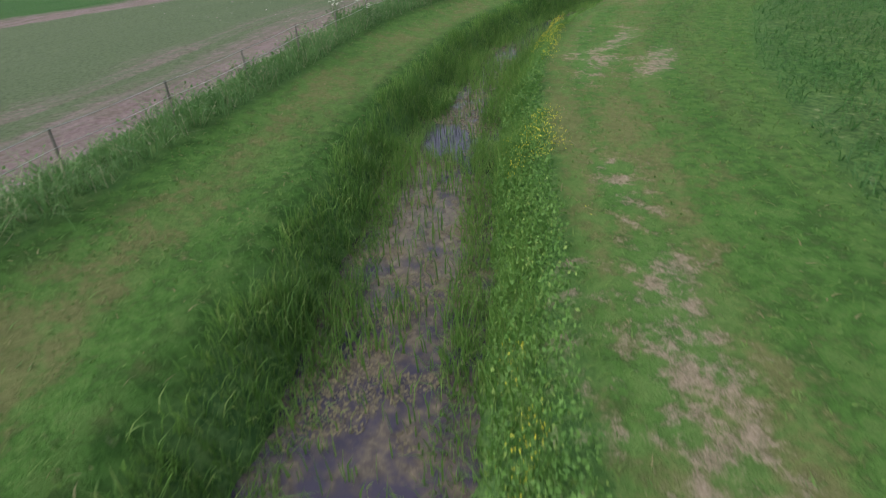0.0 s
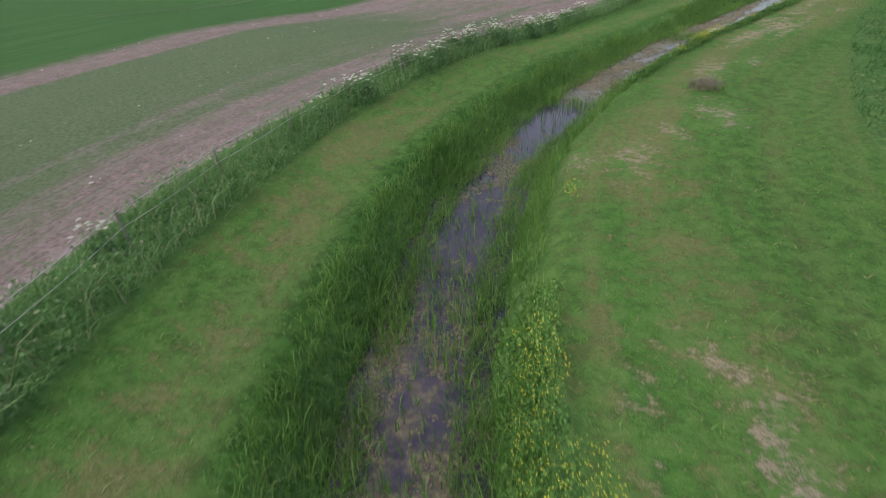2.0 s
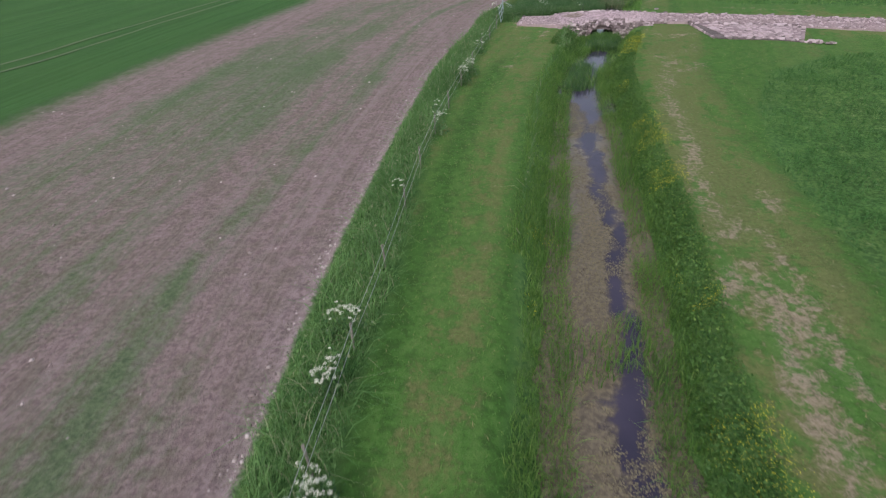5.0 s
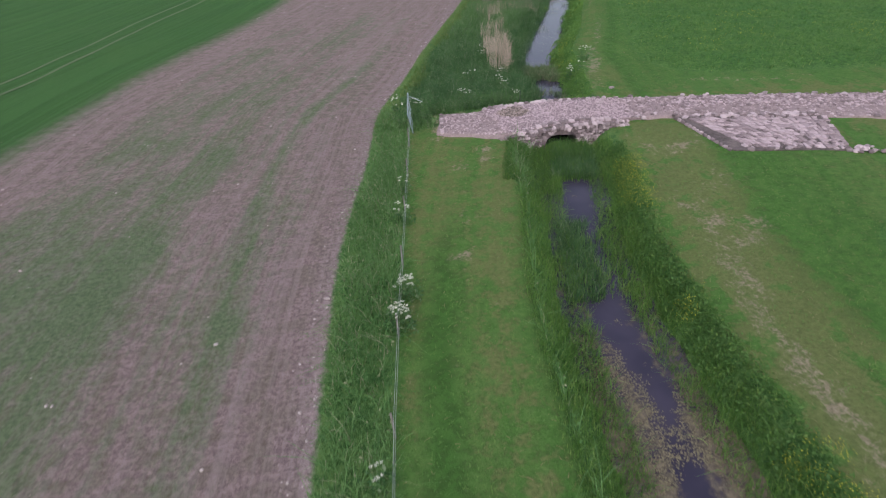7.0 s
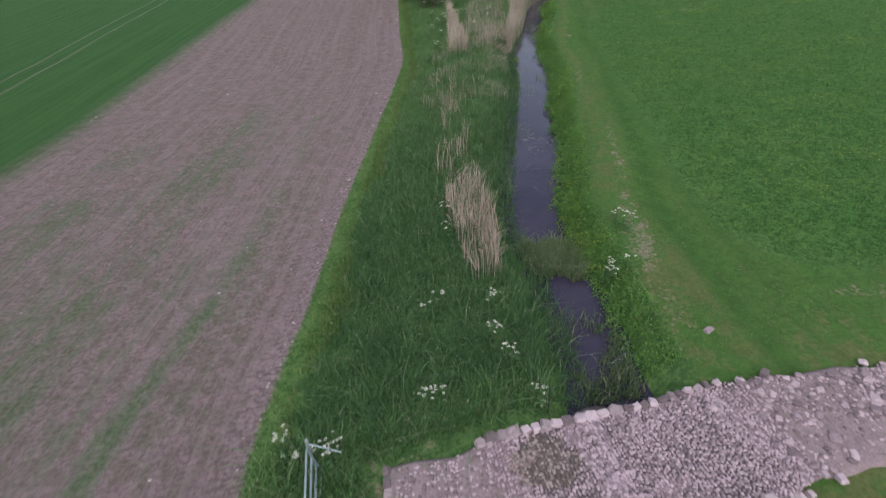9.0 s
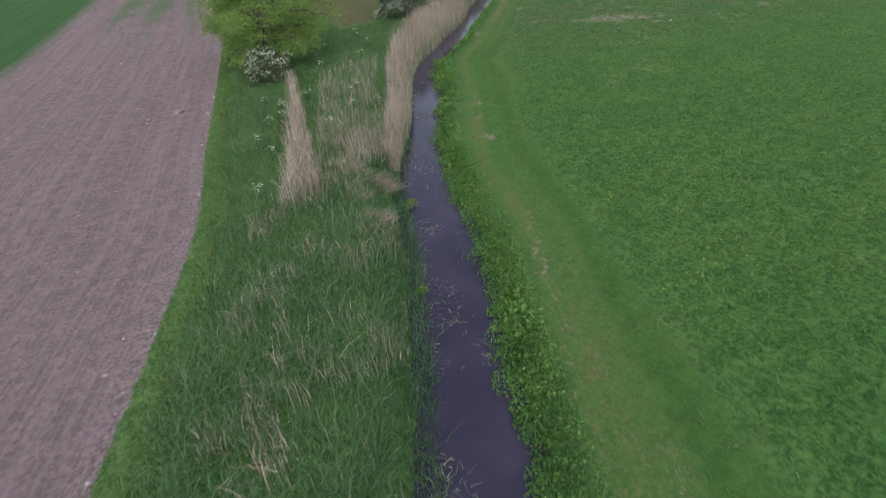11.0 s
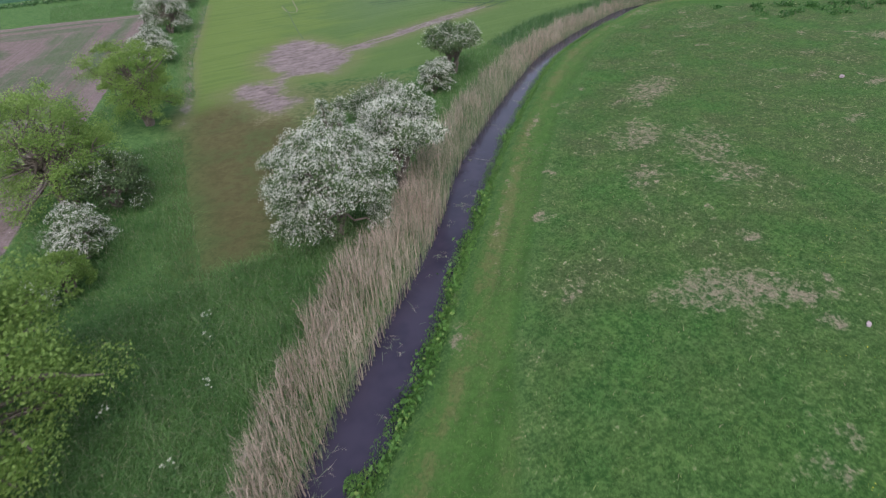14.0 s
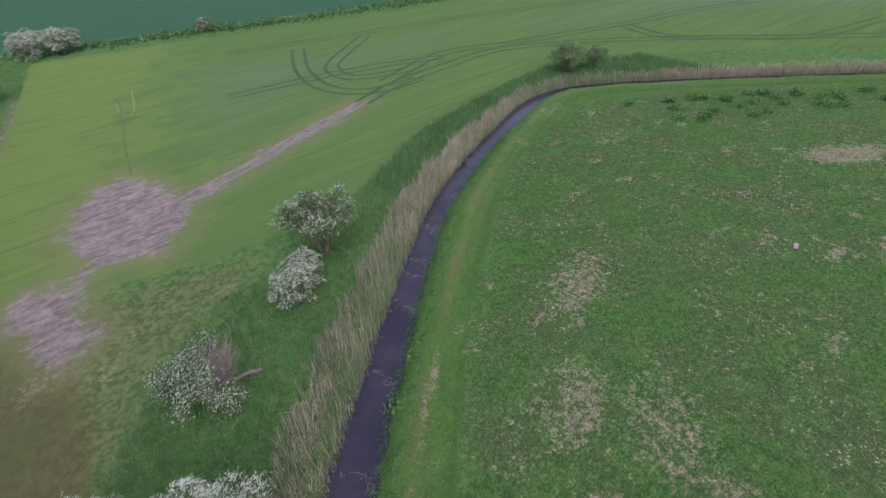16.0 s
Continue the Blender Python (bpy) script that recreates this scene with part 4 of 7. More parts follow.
def domes(P, size, flat, seed, mat, name, sink=0.35):
    """Many small stones, each a squashed, uneven lump, in one mesh."""
    r = np.random.RandomState(seed)
    ph = (1 + 5**0.5) / 2
    ico = np.array([(-1, ph, 0), (1, ph, 0), (-1, -ph, 0), (1, -ph, 0), (0, -1, ph), (0, 1, ph), (0, -1, -ph), (0, 1, -ph), (ph, 0, -1), (ph, 0, 1), (-ph, 0, -1), (-ph, 0, 1)]) / 1.9
    tri = np.array([(0, 11, 5), (0, 5, 1), (0, 1, 7), (0, 7, 10), (0, 10, 11), (1, 5, 9), (5, 11, 4), (11, 10, 2), (10, 7, 6), (7, 1, 8),
                    (3, 9, 4), (3, 4, 2), (3, 2, 6), (3, 6, 8), (3, 8, 9), (4, 9, 5), (2, 4, 11), (6, 2, 10), (8, 6, 7), (9, 8, 1)])
    n = len(P)
    V = ico[None] * r.uniform(0.78, 1.2, (n, 12, 1))
    V = V * np.stack([r.uniform(0.8, 1.3, n), r.uniform(0.7, 1.1, n), np.full(n, flat)], 1)[:, None] * size[:, None, None] * 0.5
    a = r.uniform(0, 6.3, n)
    c, s = np.cos(a)[:, None], np.sin(a)[:, None]
    V = np.stack([V[..., 0] * c - V[..., 1] * s, V[..., 0] * s + V[..., 1] * c, V[..., 2]], 2)
    V += P[:, None] + np.array([0, 0, 1]) * (size * flat * (0.5 - sink))[:, None, None]
    T = (tri[None] + 12 * np.arange(n)[:, None, None]).reshape(-1, 3)
    return tri_mesh(name, V.reshape(-1, 3), T, mat)


def on_track(n, x0, x1, seed, spread=0.97):
    r = np.random.RandomState(seed)
    line = spline(TRACK, 0.2)
    d = np.gradient(line[:, :2], axis=0)
    ok = np.flatnonzero((line[:, 0] > x0) & (line[:, 0] < x1))
    i = ok[r.randint(0, len(ok), n)]
    nrm = np.column_stack([-d[i, 1], d[i, 0]]) / np.hypot(d[i, 0], d[i, 1])[:, None]
    u = np.where(r.uniform(0, 1, n) < 0.6, r.uniform(-0.15, spread, n), r.uniform(-spread, spread, n))
    XY = line[i, :2] + nrm * (u * line[i, 2])[:, None] + r.uniform(-0.1, 0.1, (n, 2))
    return np.column_stack([XY, track_z(XY[:, 0]) + 0.03 * (1 - u * u)])


def build_track_stones():
    # dark mortar bed of the bridge deck
    bed = [(x, y, w, dx, dy) for (x, y, w), (dx, dy) in zip(spline(TRACK, 0.3), np.gradient(spline(TRACK, 0.3)[:, :2], axis=0)) if 6.3 < x < 11.7]
    bm = bmesh.new()
    rows = []
    for x, y, w, dx, dy in bed:
        q = math.hypot(dx, dy)
        rows.append([bm.verts.new((x - dy / q * u * w, y + dx / q * u * w, float(track_z(np.array(x))) + 0.03 * (1 - u * u) + 0.006)) for u in np.linspace(-0.94, 0.94, 9)])
    for r0, r1 in zip(rows[:-1], rows[1:]):
        for i in range(8):
            bm.faces.new((r0[i], r1[i], r1[i + 1], r0[i + 1]))
    part("deck_bed", bm, plain("dark_mortar", (0.05, 0.04, 0.042), (0.15, 0.12, 0.125), 18, 0.95, relief=0.5), bridge, "dark earthy joints between the cobbles")
    # cobbles set close on the bridge, looser gravel beyond
    r = np.random.RandomState(11)
    cob = []
    line = spline(TRACK, 0.075)
    d = np.gradient(line[:, :2], axis=0)
    for k, ((x, y, w), (dx, dy)) in enumerate(zip(line, d)):
        if 3.6 < x < 12.6:
            nx, ny = -dy / math.hypot(dx, dy), dx / math.hypot(dx, dy)
            for u in np.arange(-w + 0.08, w - 0.05, 0.088):
                u2 = u + (0.05 if k % 2 else 0) + r.uniform(-0.02, 0.02)
                cob.append((x + nx * u2 + r.uniform(-0.02, 0.02), y + ny * u2 + r.uniform(-0.02, 0.02), float(track_z(np.array(x))) + 0.03 * (1 - (u2 / w) ** 2)))
    cob = np.array(cob)
    # loose larger cobbles bedded in earth at the west end
    west = cob[:, 0] < 6.1 + 0.5 * wave(cob[:, :2], 2.0, 23)
    loose = cob[west][r.uniform(0, 1, west.sum()) < 0.5 + 0.25 * wave(cob[west, :2], 0.8, 24)]
    me = domes(loose, r.uniform(0.06, 0.125, len(loose)), 0.55, 25, cobble_mat, "cobbles", 0.45)
    tagged(child("cobbles", me, track), "pale cobbles bedded loosely in pink earth", kind="stuff")
    cob = cob[~west]
    worn = np.hypot((cob[:, 0] - 7.1) / 0.75, (cob[:, 1] - 37.5) / 0.65) + 0.25 * wave(cob[:, :2], 0.7, 26) < 1
    me = domes(cob[worn], r.uniform(0.07, 0.11, worn.sum()), 0.75, 27, brown_stone, "cobbles", 0.3)
    tagged(child("cobbles", me, bridge), "brown earth-stained cobbles standing on edge", kind="stuff")
    cob = cob[~worn]
    near = (np.abs(cob[:, 0] - 8.4) < 0.55) & (np.abs(cob[:, 1] - 36.7) < 1.4)
    near &= np.cumsum(near) <= 300
    rng = random.Random(19)
    for x, y, z in cob[near]:
        s = rng.uniform(0.07, 0.115)
        stone_at("cobble", x, y, z + 0.025, s, s * 0.85, s * 0.7, rng.uniform(0, 3), bridge, rng, 1.0, SETTS)
    cob = cob[~near]
    me = domes(cob, r.uniform(0.078, 0.108, len(cob)), 0.85, 12, sett_mat, "cobbles", 0.3)
    tagged(child("cobbles", me, bridge), "small worn cobbles set close in rows", kind="stuff")
    P = on_track(8500, 11.5, 34, 13)
    size = r.gamma(2.4, 0.032, len(P)).clip(0.03, 0.26)
    large = size > 0.15
    large &= np.cumsum(large) <= 280
    for (x, y, z), s in zip(P[large], size[large]):
        stone_at("gravel_stone", x, y, z + 0.02, s * 0.95, s * 0.75, s * 0.4, rng.uniform(0, 3), track, rng, 1.0, COBBLES)
    P, size = P[~large], size[~large]
    me = domes(P, size, 0.5, 14, cobble_mat, "gravel", 0.4)
    tagged(child("gravel", me, track), "loose pale gravel and broken stone", kind="stuff")
    P = on_track(900, 34, 70, 15)
    me = domes(P, r.gamma(2.4, 0.05, len(P)).clip(0.05, 0.3), 0.5, 16, stone_mat, "gravel", 0.4)
    tagged(child("gravel", me, track), "loose pale gravel and broken stone", kind="stuff")
    # larger stones along the track's sides
    d = np.gradient(spline(TRACK, 0.4)[:, :2], axis=0)
    for (x, y, w), (dx, dy) in zip(spline(TRACK, 0.4), d):
        if 12.4 < x < 30:
            n = Vector((-dy, dx)).normalized()
            for side in (1, -1):
                if rng.random() < 0.62 and not (side < 0 and 14.6 < x < 21):
                    q = Vector((x, y)) + n * side * (w + rng.uniform(-0.3, 0.12))
                    s = rng.uniform(0.1, 0.24)
                    stone_at("edge_stone", q.x, q.y, float(track_z(np.array(x))) + 0.02, s * 1.2, s * 0.9, s * 0.55, rng.uniform(0, 3), track, rng)
    # stones along the straight west edge
    for k in range(9):
        y = 36.55 + k * 0.27
        stone_at("edge_stone", 3.32 + 0.2 * (y - 36.55), y, 0.23, 0.24, 0.18, 0.12, 1.3, track, rng, 1.0, COBBLES)


build_track_stones()


def build_apron():
    """The sloping apron of split slabs beside the track."""
    apron = thing("stone_apron", (0, 0, 0), "apron of cracked pale stone slabs beside the track", "paving")
    c00, c10, c11, c01 = (np.array(v) for v in ((14.3, 35.0), (20.6, 32.85), (18.7, 29.25), (14.4, 30.7)))
    bm = bmesh.new()
    vs = [bm.verts.new((*p, z)) for p, z in ((c00, 0.245), (c10, 0.245), (c11, 0.23), (c01, 0.23))]
    bm.faces.new(vs)
    ext = bmesh.ops.extrude_face_region(bm, geom=bm.faces[:])
    bmesh.ops.translate(bm, vec=(0, 0, -0.4), verts=[v for v in ext["geom"] if isinstance(v, bmesh.types.BMVert)])
    bmesh.ops.recalc_face_normals(bm, faces=bm.faces[:])
    part("bed", bm, plain("dark_bed", (0.045, 0.036, 0.035), (0.15, 0.12, 0.12), 6, 0.95, relief=0.8, distance=0.03), apron)
    rng = random.Random(23)
    slab_mat = plain("split_slab", (0.195, 0.15, 0.16), (0.44, 0.35, 0.375), 7, 0.9, relief=0.6, distance=0.02, island=0.3, local=True)

    def at(u, v):
        u = u + 0.16 * v * (1 - u)
        return (c00 * (1 - u) + c10 * u) * (1 - v) + (c01 * (1 - u) + c11 * u) * v

    u = 0.02
    while u < 0.97:
        du = rng.uniform(0.03, 0.058)
        v = rng.uniform(0.1, 0.16)
        while v < 0.9:
            dv = rng.uniform(0.035, 0.1)
            worn = rng.random() < 0.05 + 0.5 * max(0, v - 0.62) + 0.35 * max(0, 0.5 - abs(u - 0.62) * 6) * (v > 0.4)
            if not worn:
                ring = []
                for a, b in ((0.05, 0.06), (0.5, 0.02), (0.95, 0.07), (0.98, 0.6), (0.94, 0.96), (0.45, 0.985), (0.04, 0.93), (0.02, 0.5)):
                    ring.append(at(u + du * a + rng.uniform(-0.006, 0.006), v + dv * b + rng.uniform(-0.009, 0.009)))
                cen = sum(ring) / len(ring)
                bm = bmesh.new()
                f = bm.faces.new([bm.verts.new((p[0] - cen[0], p[1] - cen[1], rng.uniform(-0.008, 0.008))) for p in ring])
                ext = bmesh.ops.extrude_face_region(bm, geom=[f])
                bmesh.ops.translate(bm, vec=(0, 0, -0.09), verts=[w for w in ext["geom"] if isinstance(w, bmesh.types.BMVert)])
                bmesh.ops.recalc_face_normals(bm, faces=bm.faces[:])
                ob = part("slab", bm, slab_mat, apron)
                ob.location = (cen[0], cen[1], 0.285 - 0.02 * v + rng.uniform(-0.015, 0.025))
                ob.rotation_euler = (rng.uniform(-0.06, 0.06), rng.uniform(-0.06, 0.06), 0)
            v += dv
        u += du
    # kerb of set stones down the near edge
    for k in range(16):
        p = c00 + (c01 - c00) * (0.04 + k * 0.062) + np.array((-0.12, 0))
        stone_at("kerb_stone", p[0], p[1], 0.2, 0.22, 0.1, 0.16, math.pi / 2, apron, rng, 1.0, COBBLES)
    # tail of stones past the lower corner
    for k in range(12):
        p = c11 + np.array((1.5, -0.55)) * (k / 11) + np.array((rng.uniform(-0.06, 0.06), rng.uniform(-0.1, 0.1)))
        s = rng.uniform(0.1, 0.22)
        stone_at("rubble_stone", p[0], p[1], 0.2, s * 1.3, s, s * 0.6, rng.uniform(0, 3), apron, rng)
    # rubble along the foot and the broken upper edge
    for k in range(110):
        p = at(rng.uniform(0.0, 1.25), rng.uniform(0.9, 0.98)) if k < 30 else at(rng.uniform(0.0, 0.98), rng.uniform(-0.02, 0.12))
        s = rng.uniform(0.08, 0.24)
        stone_at("rubble_stone", p[0], p[1], 0.27 if k >= 30 else 0.23, s * 1.3, s, s * 0.6, rng.uniform(0, 3), apron, rng)


build_apron()

# ---- growth ----
def blades(P, h, w, r, lean=0.35, droop=0.25):
    """Grass blades: each bends once and ends in a point."""
    n = len(P)
    a, tilt = r.uniform(0, 2 * np.pi, n), np.abs(r.normal(0, lean, n))
    face = r.uniform(0, 2 * np.pi, n)
    ax = np.column_stack([np.cos(a), np.sin(a), np.zeros(n)])
    side = np.column_stack([np.cos(face), np.sin(face), np.zeros(n)]) * (w / 2)[:, None]
    mid = P + (ax * (tilt * 0.45)[:, None] + [0, 0, 0.58]) * h[:, None]
    tip = P + (ax * (tilt * 1.15 + droop * r.uniform(0, 1, n))[:, None] + np.column_stack([np.zeros(n), np.zeros(n), 1 - 0.25 * tilt])) * h[:, None]
    V = np.stack([P - side, P + side, mid + side * 0.75, mid - side * 0.75, tip], 1).reshape(-1, 3)
    k = 5 * np.arange(n)[:, None]
    T = np.concatenate([k + [0, 1, 2], k + [0, 2, 3], k + [3, 2, 4]], 1).reshape(-1, 3)
    return V, T


def leaves(P, size, r, out=None, bias=0.0):
    """Small pointed leaves, folded along the middle."""
    n = len(P)
    nrm = r.normal(0, 1, (n, 3))
    if out is not None:
        nrm = nrm / np.linalg.norm(nrm, axis=1)[:, None] + out * bias
    nrm[:, 2] = np.abs(nrm[:, 2]) * 0.8 + 0.15 if out is None else nrm[:, 2]
    nrm /= np.linalg.norm(nrm, axis=1)[:, None]
    t = np.cross(nrm, r.normal(0, 1, (n, 3)))
    t /= np.linalg.norm(t, axis=1)[:, None] + 1e-9
    b = np.cross(nrm, t)
    s = size[:, None]
    V = np.stack([P - t * s * 0.55, P + b * s * 0.34 + nrm * s * 0.1, P + t * s * 0.6, P - b * s * 0.34 + nrm * s * 0.1], 1).reshape(-1, 3)
    k = 4 * np.arange(n)[:, None]
    T = np.concatenate([k + [0, 1, 2], k + [0, 2, 3]], 1).reshape(-1, 3)
    return V, T


def stuff(name, VT, mat, label, category, parent=None):
    ob = child(name, tri_mesh(name, *VT, mat), parent)
    return tagged(ob, label, category, kind="stuff")


def scatter(n, x0, x1, y0, y1, r):
    return np.column_stack([r.uniform(x0, x1, n), r.uniform(y0, y1, n)])


FINE = spline(STREAM, 0.25)
FINE_D = np.gradient(FINE[:, :2], axis=0)
FINE_N = np.column_stack([FINE_D[:, 1], -FINE_D[:, 0]]) / np.hypot(FINE_D[:, 0], FINE_D[:, 1])[:, None]


def beside(n, side, lo, hi, y0, y1, r, x1=1e9):
    """Points beside the stream, lo to hi from the water's edge; side -1 left, +1 right, 0 within the water."""
    ok = np.flatnonzero((FINE[:, 1] > y0) & (FINE[:, 1] < y1) & (FINE[:, 0] < x1))
    i = ok[r.randint(0, len(ok), n)]
    lat = r.uniform(-1, 1, n) * FINE[i, 2] if side == 0 else side * (FINE[i, 2] + r.uniform(lo, hi, n))
    return FINE[i, :2] + FINE_N[i] * lat[:, None] + r.uniform(-0.12, 0.12, (n, 2)), lat


def rooted(P, sink=0.03):
    return np.column_stack([P, np.maximum(ground_z(P), WATER_Z - 0.1) - sink])


sedge_mat = leafy("sedge", (0.06, 0.155, 0.032), (0.155, 0.29, 0.064), (0.2, 0.3, 0.085), 0.15, 0.48)
verge_mat = leafy("rank_grass", (0.032, 0.094, 0.032), (0.105, 0.205, 0.078), (0.19, 0.26, 0.145), 0.1, 0.36, patch=0.8)
edge_mat = leafy("edge_grass", (0.062, 0.13, 0.026), (0.14, 0.215, 0.056), (0.22, 0.23, 0.10), 0.1)
meadow_mat = leafy("meadow_grass", (0.042, 0.13, 0.028), (0.125, 0.25, 0.062), (0.2, 0.27, 0.09), 0.07, 0.4, patch=0.6)
tussock_mat = leafy("tussock_grass", (0.032, 0.105, 0.026), (0.09, 0.21, 0.058), None, 0, 0.4, patch=0.7)
hay_mat = leafy("drying_grass", (0.055, 0.115, 0.035), (0.135, 0.21, 0.075), (0.33, 0.31, 0.19), 0.06, 0.4, patch=0.6)
mown_mat = leafy("mown_grass", (0.05, 0.128, 0.026), (0.14, 0.235, 0.06), (0.2, 0.19, 0.095), 0.1, 0.4, patch=0.9)
herb_mat = leafy("broad_herbs", (0.05, 0.14, 0.028), (0.13, 0.26, 0.058), (0.2, 0.31, 0.08), 0.06)
lime_mat = leafy("lime_herbs", (0.08, 0.155, 0.028), (0.17, 0.28, 0.055), (0.36, 0.38, 0.06), 0.05)
nettle_mat = leafy("bank_nettles", (0.034, 0.095, 0.02), (0.085, 0.175, 0.04), (0.13, 0.22, 0.05), 0.1)
strip_mat = leafy("strip_grass", (0.062, 0.16, 0.046), (0.155, 0.285, 0.098), (0.26, 0.29, 0.17), 0.12, 0.4)
reed_mat = leafy("dry_reed", (0.30, 0.235, 0.19), (0.56, 0.475, 0.40), (0.17, 0.2, 0.12), 0.2, 0.15, 0.8)
green_reed = leafy("green_reed", (0.10, 0.15, 0.08), (0.21, 0.265, 0.155), (0.4, 0.35, 0.27), 0.25, 0.2, 0.7)
rush_mat = leafy("channel_rush", (0.06, 0.11, 0.045), (0.14, 0.2, 0.09), (0.25, 0.25, 0.17), 0.15, 0.3)
yellow_mat = leafy("buttercup_petals", (0.42, 0.4, 0.03), (0.62, 0.58, 0.06), None, 0, 0.2)
white_mat = leafy("white_petals", (0.5, 0.53, 0.44), (0.74, 0.75, 0.68), None, 0, 0.25)
stem_mat = plain("green_stems", (0.05, 0.1, 0.03), (0.1, 0.17, 0.05), 30, 0.7, relief=0.0)
algae_mat = plain("algae_mat", (0.07, 0.06, 0.04), (0.16, 0.14, 0.08), 5, 0.85, relief=0.5, distance=0.02, island=0.35)


def grow_banks():
    r = np.random.RandomState(31)
    for side in (-1, 1):
        P, lat = beside(80000 if side < 0 else 56000, side, -0.38, 1.3 if side < 0 else 0.85, -52, 34.6, r)
        h = r.uniform(0.2, 0.5, len(P)) * (1 + 0.35 * wave(P, 3.0, 6)) * np.interp(np.abs(lat), [0.8, 1.3, 2.4], [1.15, 1.0, 0.45])
        keep = (P[:, 1] > 9) | (np.abs(lat) < 2.0 + 0.15 * wave(P, 2.1, 38))
        P, h = P[keep], h[keep]
        stuff("sedge_bank", blades(rooted(P), h, r.uniform(0.012, 0.024, len(P)), r, 0.5), sedge_mat, "dense dark green sedge along the stream bank", "sedge")
    P, lat = beside(7000, -1, -0.3, 2.0, 30.5, 34.9, r)
    stuff("sedge_bank", blades(rooted(P), r.uniform(0.25, 0.5, len(P)) * np.interp(lat, [-2.9, -1.8], [0.6, 1.0]), r.uniform(0.014, 0.028, len(P)), r, 0.45), nettle_mat, "lush green sedge below the bridge", "sedge")
    P, lat = beside(3600, 0, 0, 0, 33.0, 34.75, r)
    stuff("sedge_bank", blades(np.column_stack([P, np.full(len(P), WATER_Z - 0.05)]), r.uniform(0.35, 0.65, len(P)), r.uniform(0.014, 0.03, len(P)), r, 0.35), nettle_mat, "dark sedge standing in front of the arch", "sedge")
    # sedge filling the channel in places, and thin rush in the water
    P, lat = beside(26000, 0, 0, 0, -52, 34.4, r)
    fill = wave(P, 11, 41) + 0.35 * wave(P, 4, 42)
    run = P[:, 1]
    keep = (fill > 0.75) | ((run > -25.6) & (run < -22.6)) | ((run > -20.6) & (run < -18) & (r.uniform(0, 1, len(P)) < 0.75)) | ((run > -7.3) & (run < -6.3)) | ((run > 31.4) & (run < 34.0)) | ((run > 24.2) & (run < 27.6) & (r.uniform(0, 1, len(P)) < 0.6)) | ((run < -14) & (r.uniform(0, 1, len(P)) < 0.22)) | ((run < -7) & (r.uniform(0, 1, len(P)) < 0.1))
    P = P[keep]
    stuff("rush_clump", blades(np.column_stack([P, np.full(len(P), WATER_Z - 0.05)]), r.uniform(0.25, 0.6, len(P)), r.uniform(0.016, 0.03, len(P)), r, 0.2), sedge_mat, "upright green rushes standing in the shallow water", "rushes")
    # north of the bridge: tufts at the water's edge and a few in it
    P, lat = beside(26000, -1, -0.3, 1.25, 39, 74, r)
    stuff("sedge_bank", blades(rooted(P), r.uniform(0.25, 0.7, len(P)), r.uniform(0.016, 0.032, len(P)), r, 0.5), verge_mat, "tall green grass along the water", "sedge")
    P, lat = beside(11000, 0, 0, 0, 39.2, 78, r)
    keep = (wave(P, 4.5, 43) > 0.5) | ((P[:, 1] > 44.2) & (P[:, 1] < 46.4) & (r.uniform(0, 1, len(P)) < 0.8)) | ((P[:, 1] < 40.2) & (r.uniform(0, 1, len(P)) < 0.4))
    keep &= r.uniform(0, 1, len(P)) < np.where(P[:, 1] > 47, 0.12, 1.0)
    P = P[keep]
    stuff("rush_clump", blades(np.column_stack([P, np.full(len(P), WATER_Z - 0.05)]), r.uniform(0.25, 0.55, len(P)), r.uniform(0.018, 0.034, len(P)), r, 0.55), rush_mat, "pale rush tufts standing in the stream", "rushes")
    P, lat = beside(5600, 0, 0, 0, 31.6, 34.3, r)
    P2, lat2 = beside(3600, 0, 0, 0, 24.0, 28.4, r)
    P = np.vstack([P, P2[lat2 < 0.1 + 0.4 * wave(P2, 1.5, 60)]])
    stuff("rush_clump", blades(np.column_stack([P, np.full(len(P), WATER_Z - 0.05)]), r.uniform(0.25, 0.6, len(P)), r.uniform(0.016, 0.034, len(P)), r, 0.4), verge_mat, "dark sedge choking the channel above the bridge", "sedge")
    P, lat = beside(5200, 0, 0, 0, 43.6, 46.6, r)
    P = P[(np.abs(P[:, 1] - 45.2 + 0.5 * lat) < 0.95 + 0.3 * wave(P, 0.9, 57))]
    stuff("rush_clump", blades(np.column_stack([P, np.full(len(P), WATER_Z - 0.05)]), r.uniform(0.25, 0.6, len(P)), r.uniform(0.02, 0.04, len(P)), r, 0.55), rush_mat, "patch of rushes growing across the stream", "rushes")
    P, lat = beside(2600, 0, 0, 0, 38.9, 42.6, r)
    P = P[(wave(P, 1.4, 58) > 0.5) | (P[:, 1] < 39.8 + 0.4 * lat)]
    stuff("rush_clump", blades(np.column_stack([P, np.full(len(P), WATER_Z - 0.05)]), r.uniform(0.2, 0.45, len(P)), r.uniform(0.02, 0.04, len(P)), r, 0.6), rush_mat, "water weeds and rushes below the bridge", "rushes")
    # broad herbs along the right bank
    for y0, y1, n, lo, hi in ((-52, -19.5, 70000, 0.2, 1.15), (-6.5, 33.5, 46000, 0.35, 1.3), (39.3, 72, 52000, -0.1, 1.15), (72, 124, 46000, -0.1, 0.95)):
        P, lat = beside(n, 1, lo, hi, y0, y1, r, 94)
        lush = 0.6 + 0.4 * wave(P, 5, 44)
        P, lush = P[r.uniform(0, 1, n) < 0.35 + 0.65 * lush], None
        Q = rooted(P)
        Q[:, 2] += r.uniform(0.04, 0.42, len(P)) * (0.75 + 0.25 * wave(P, 2.2, 45))
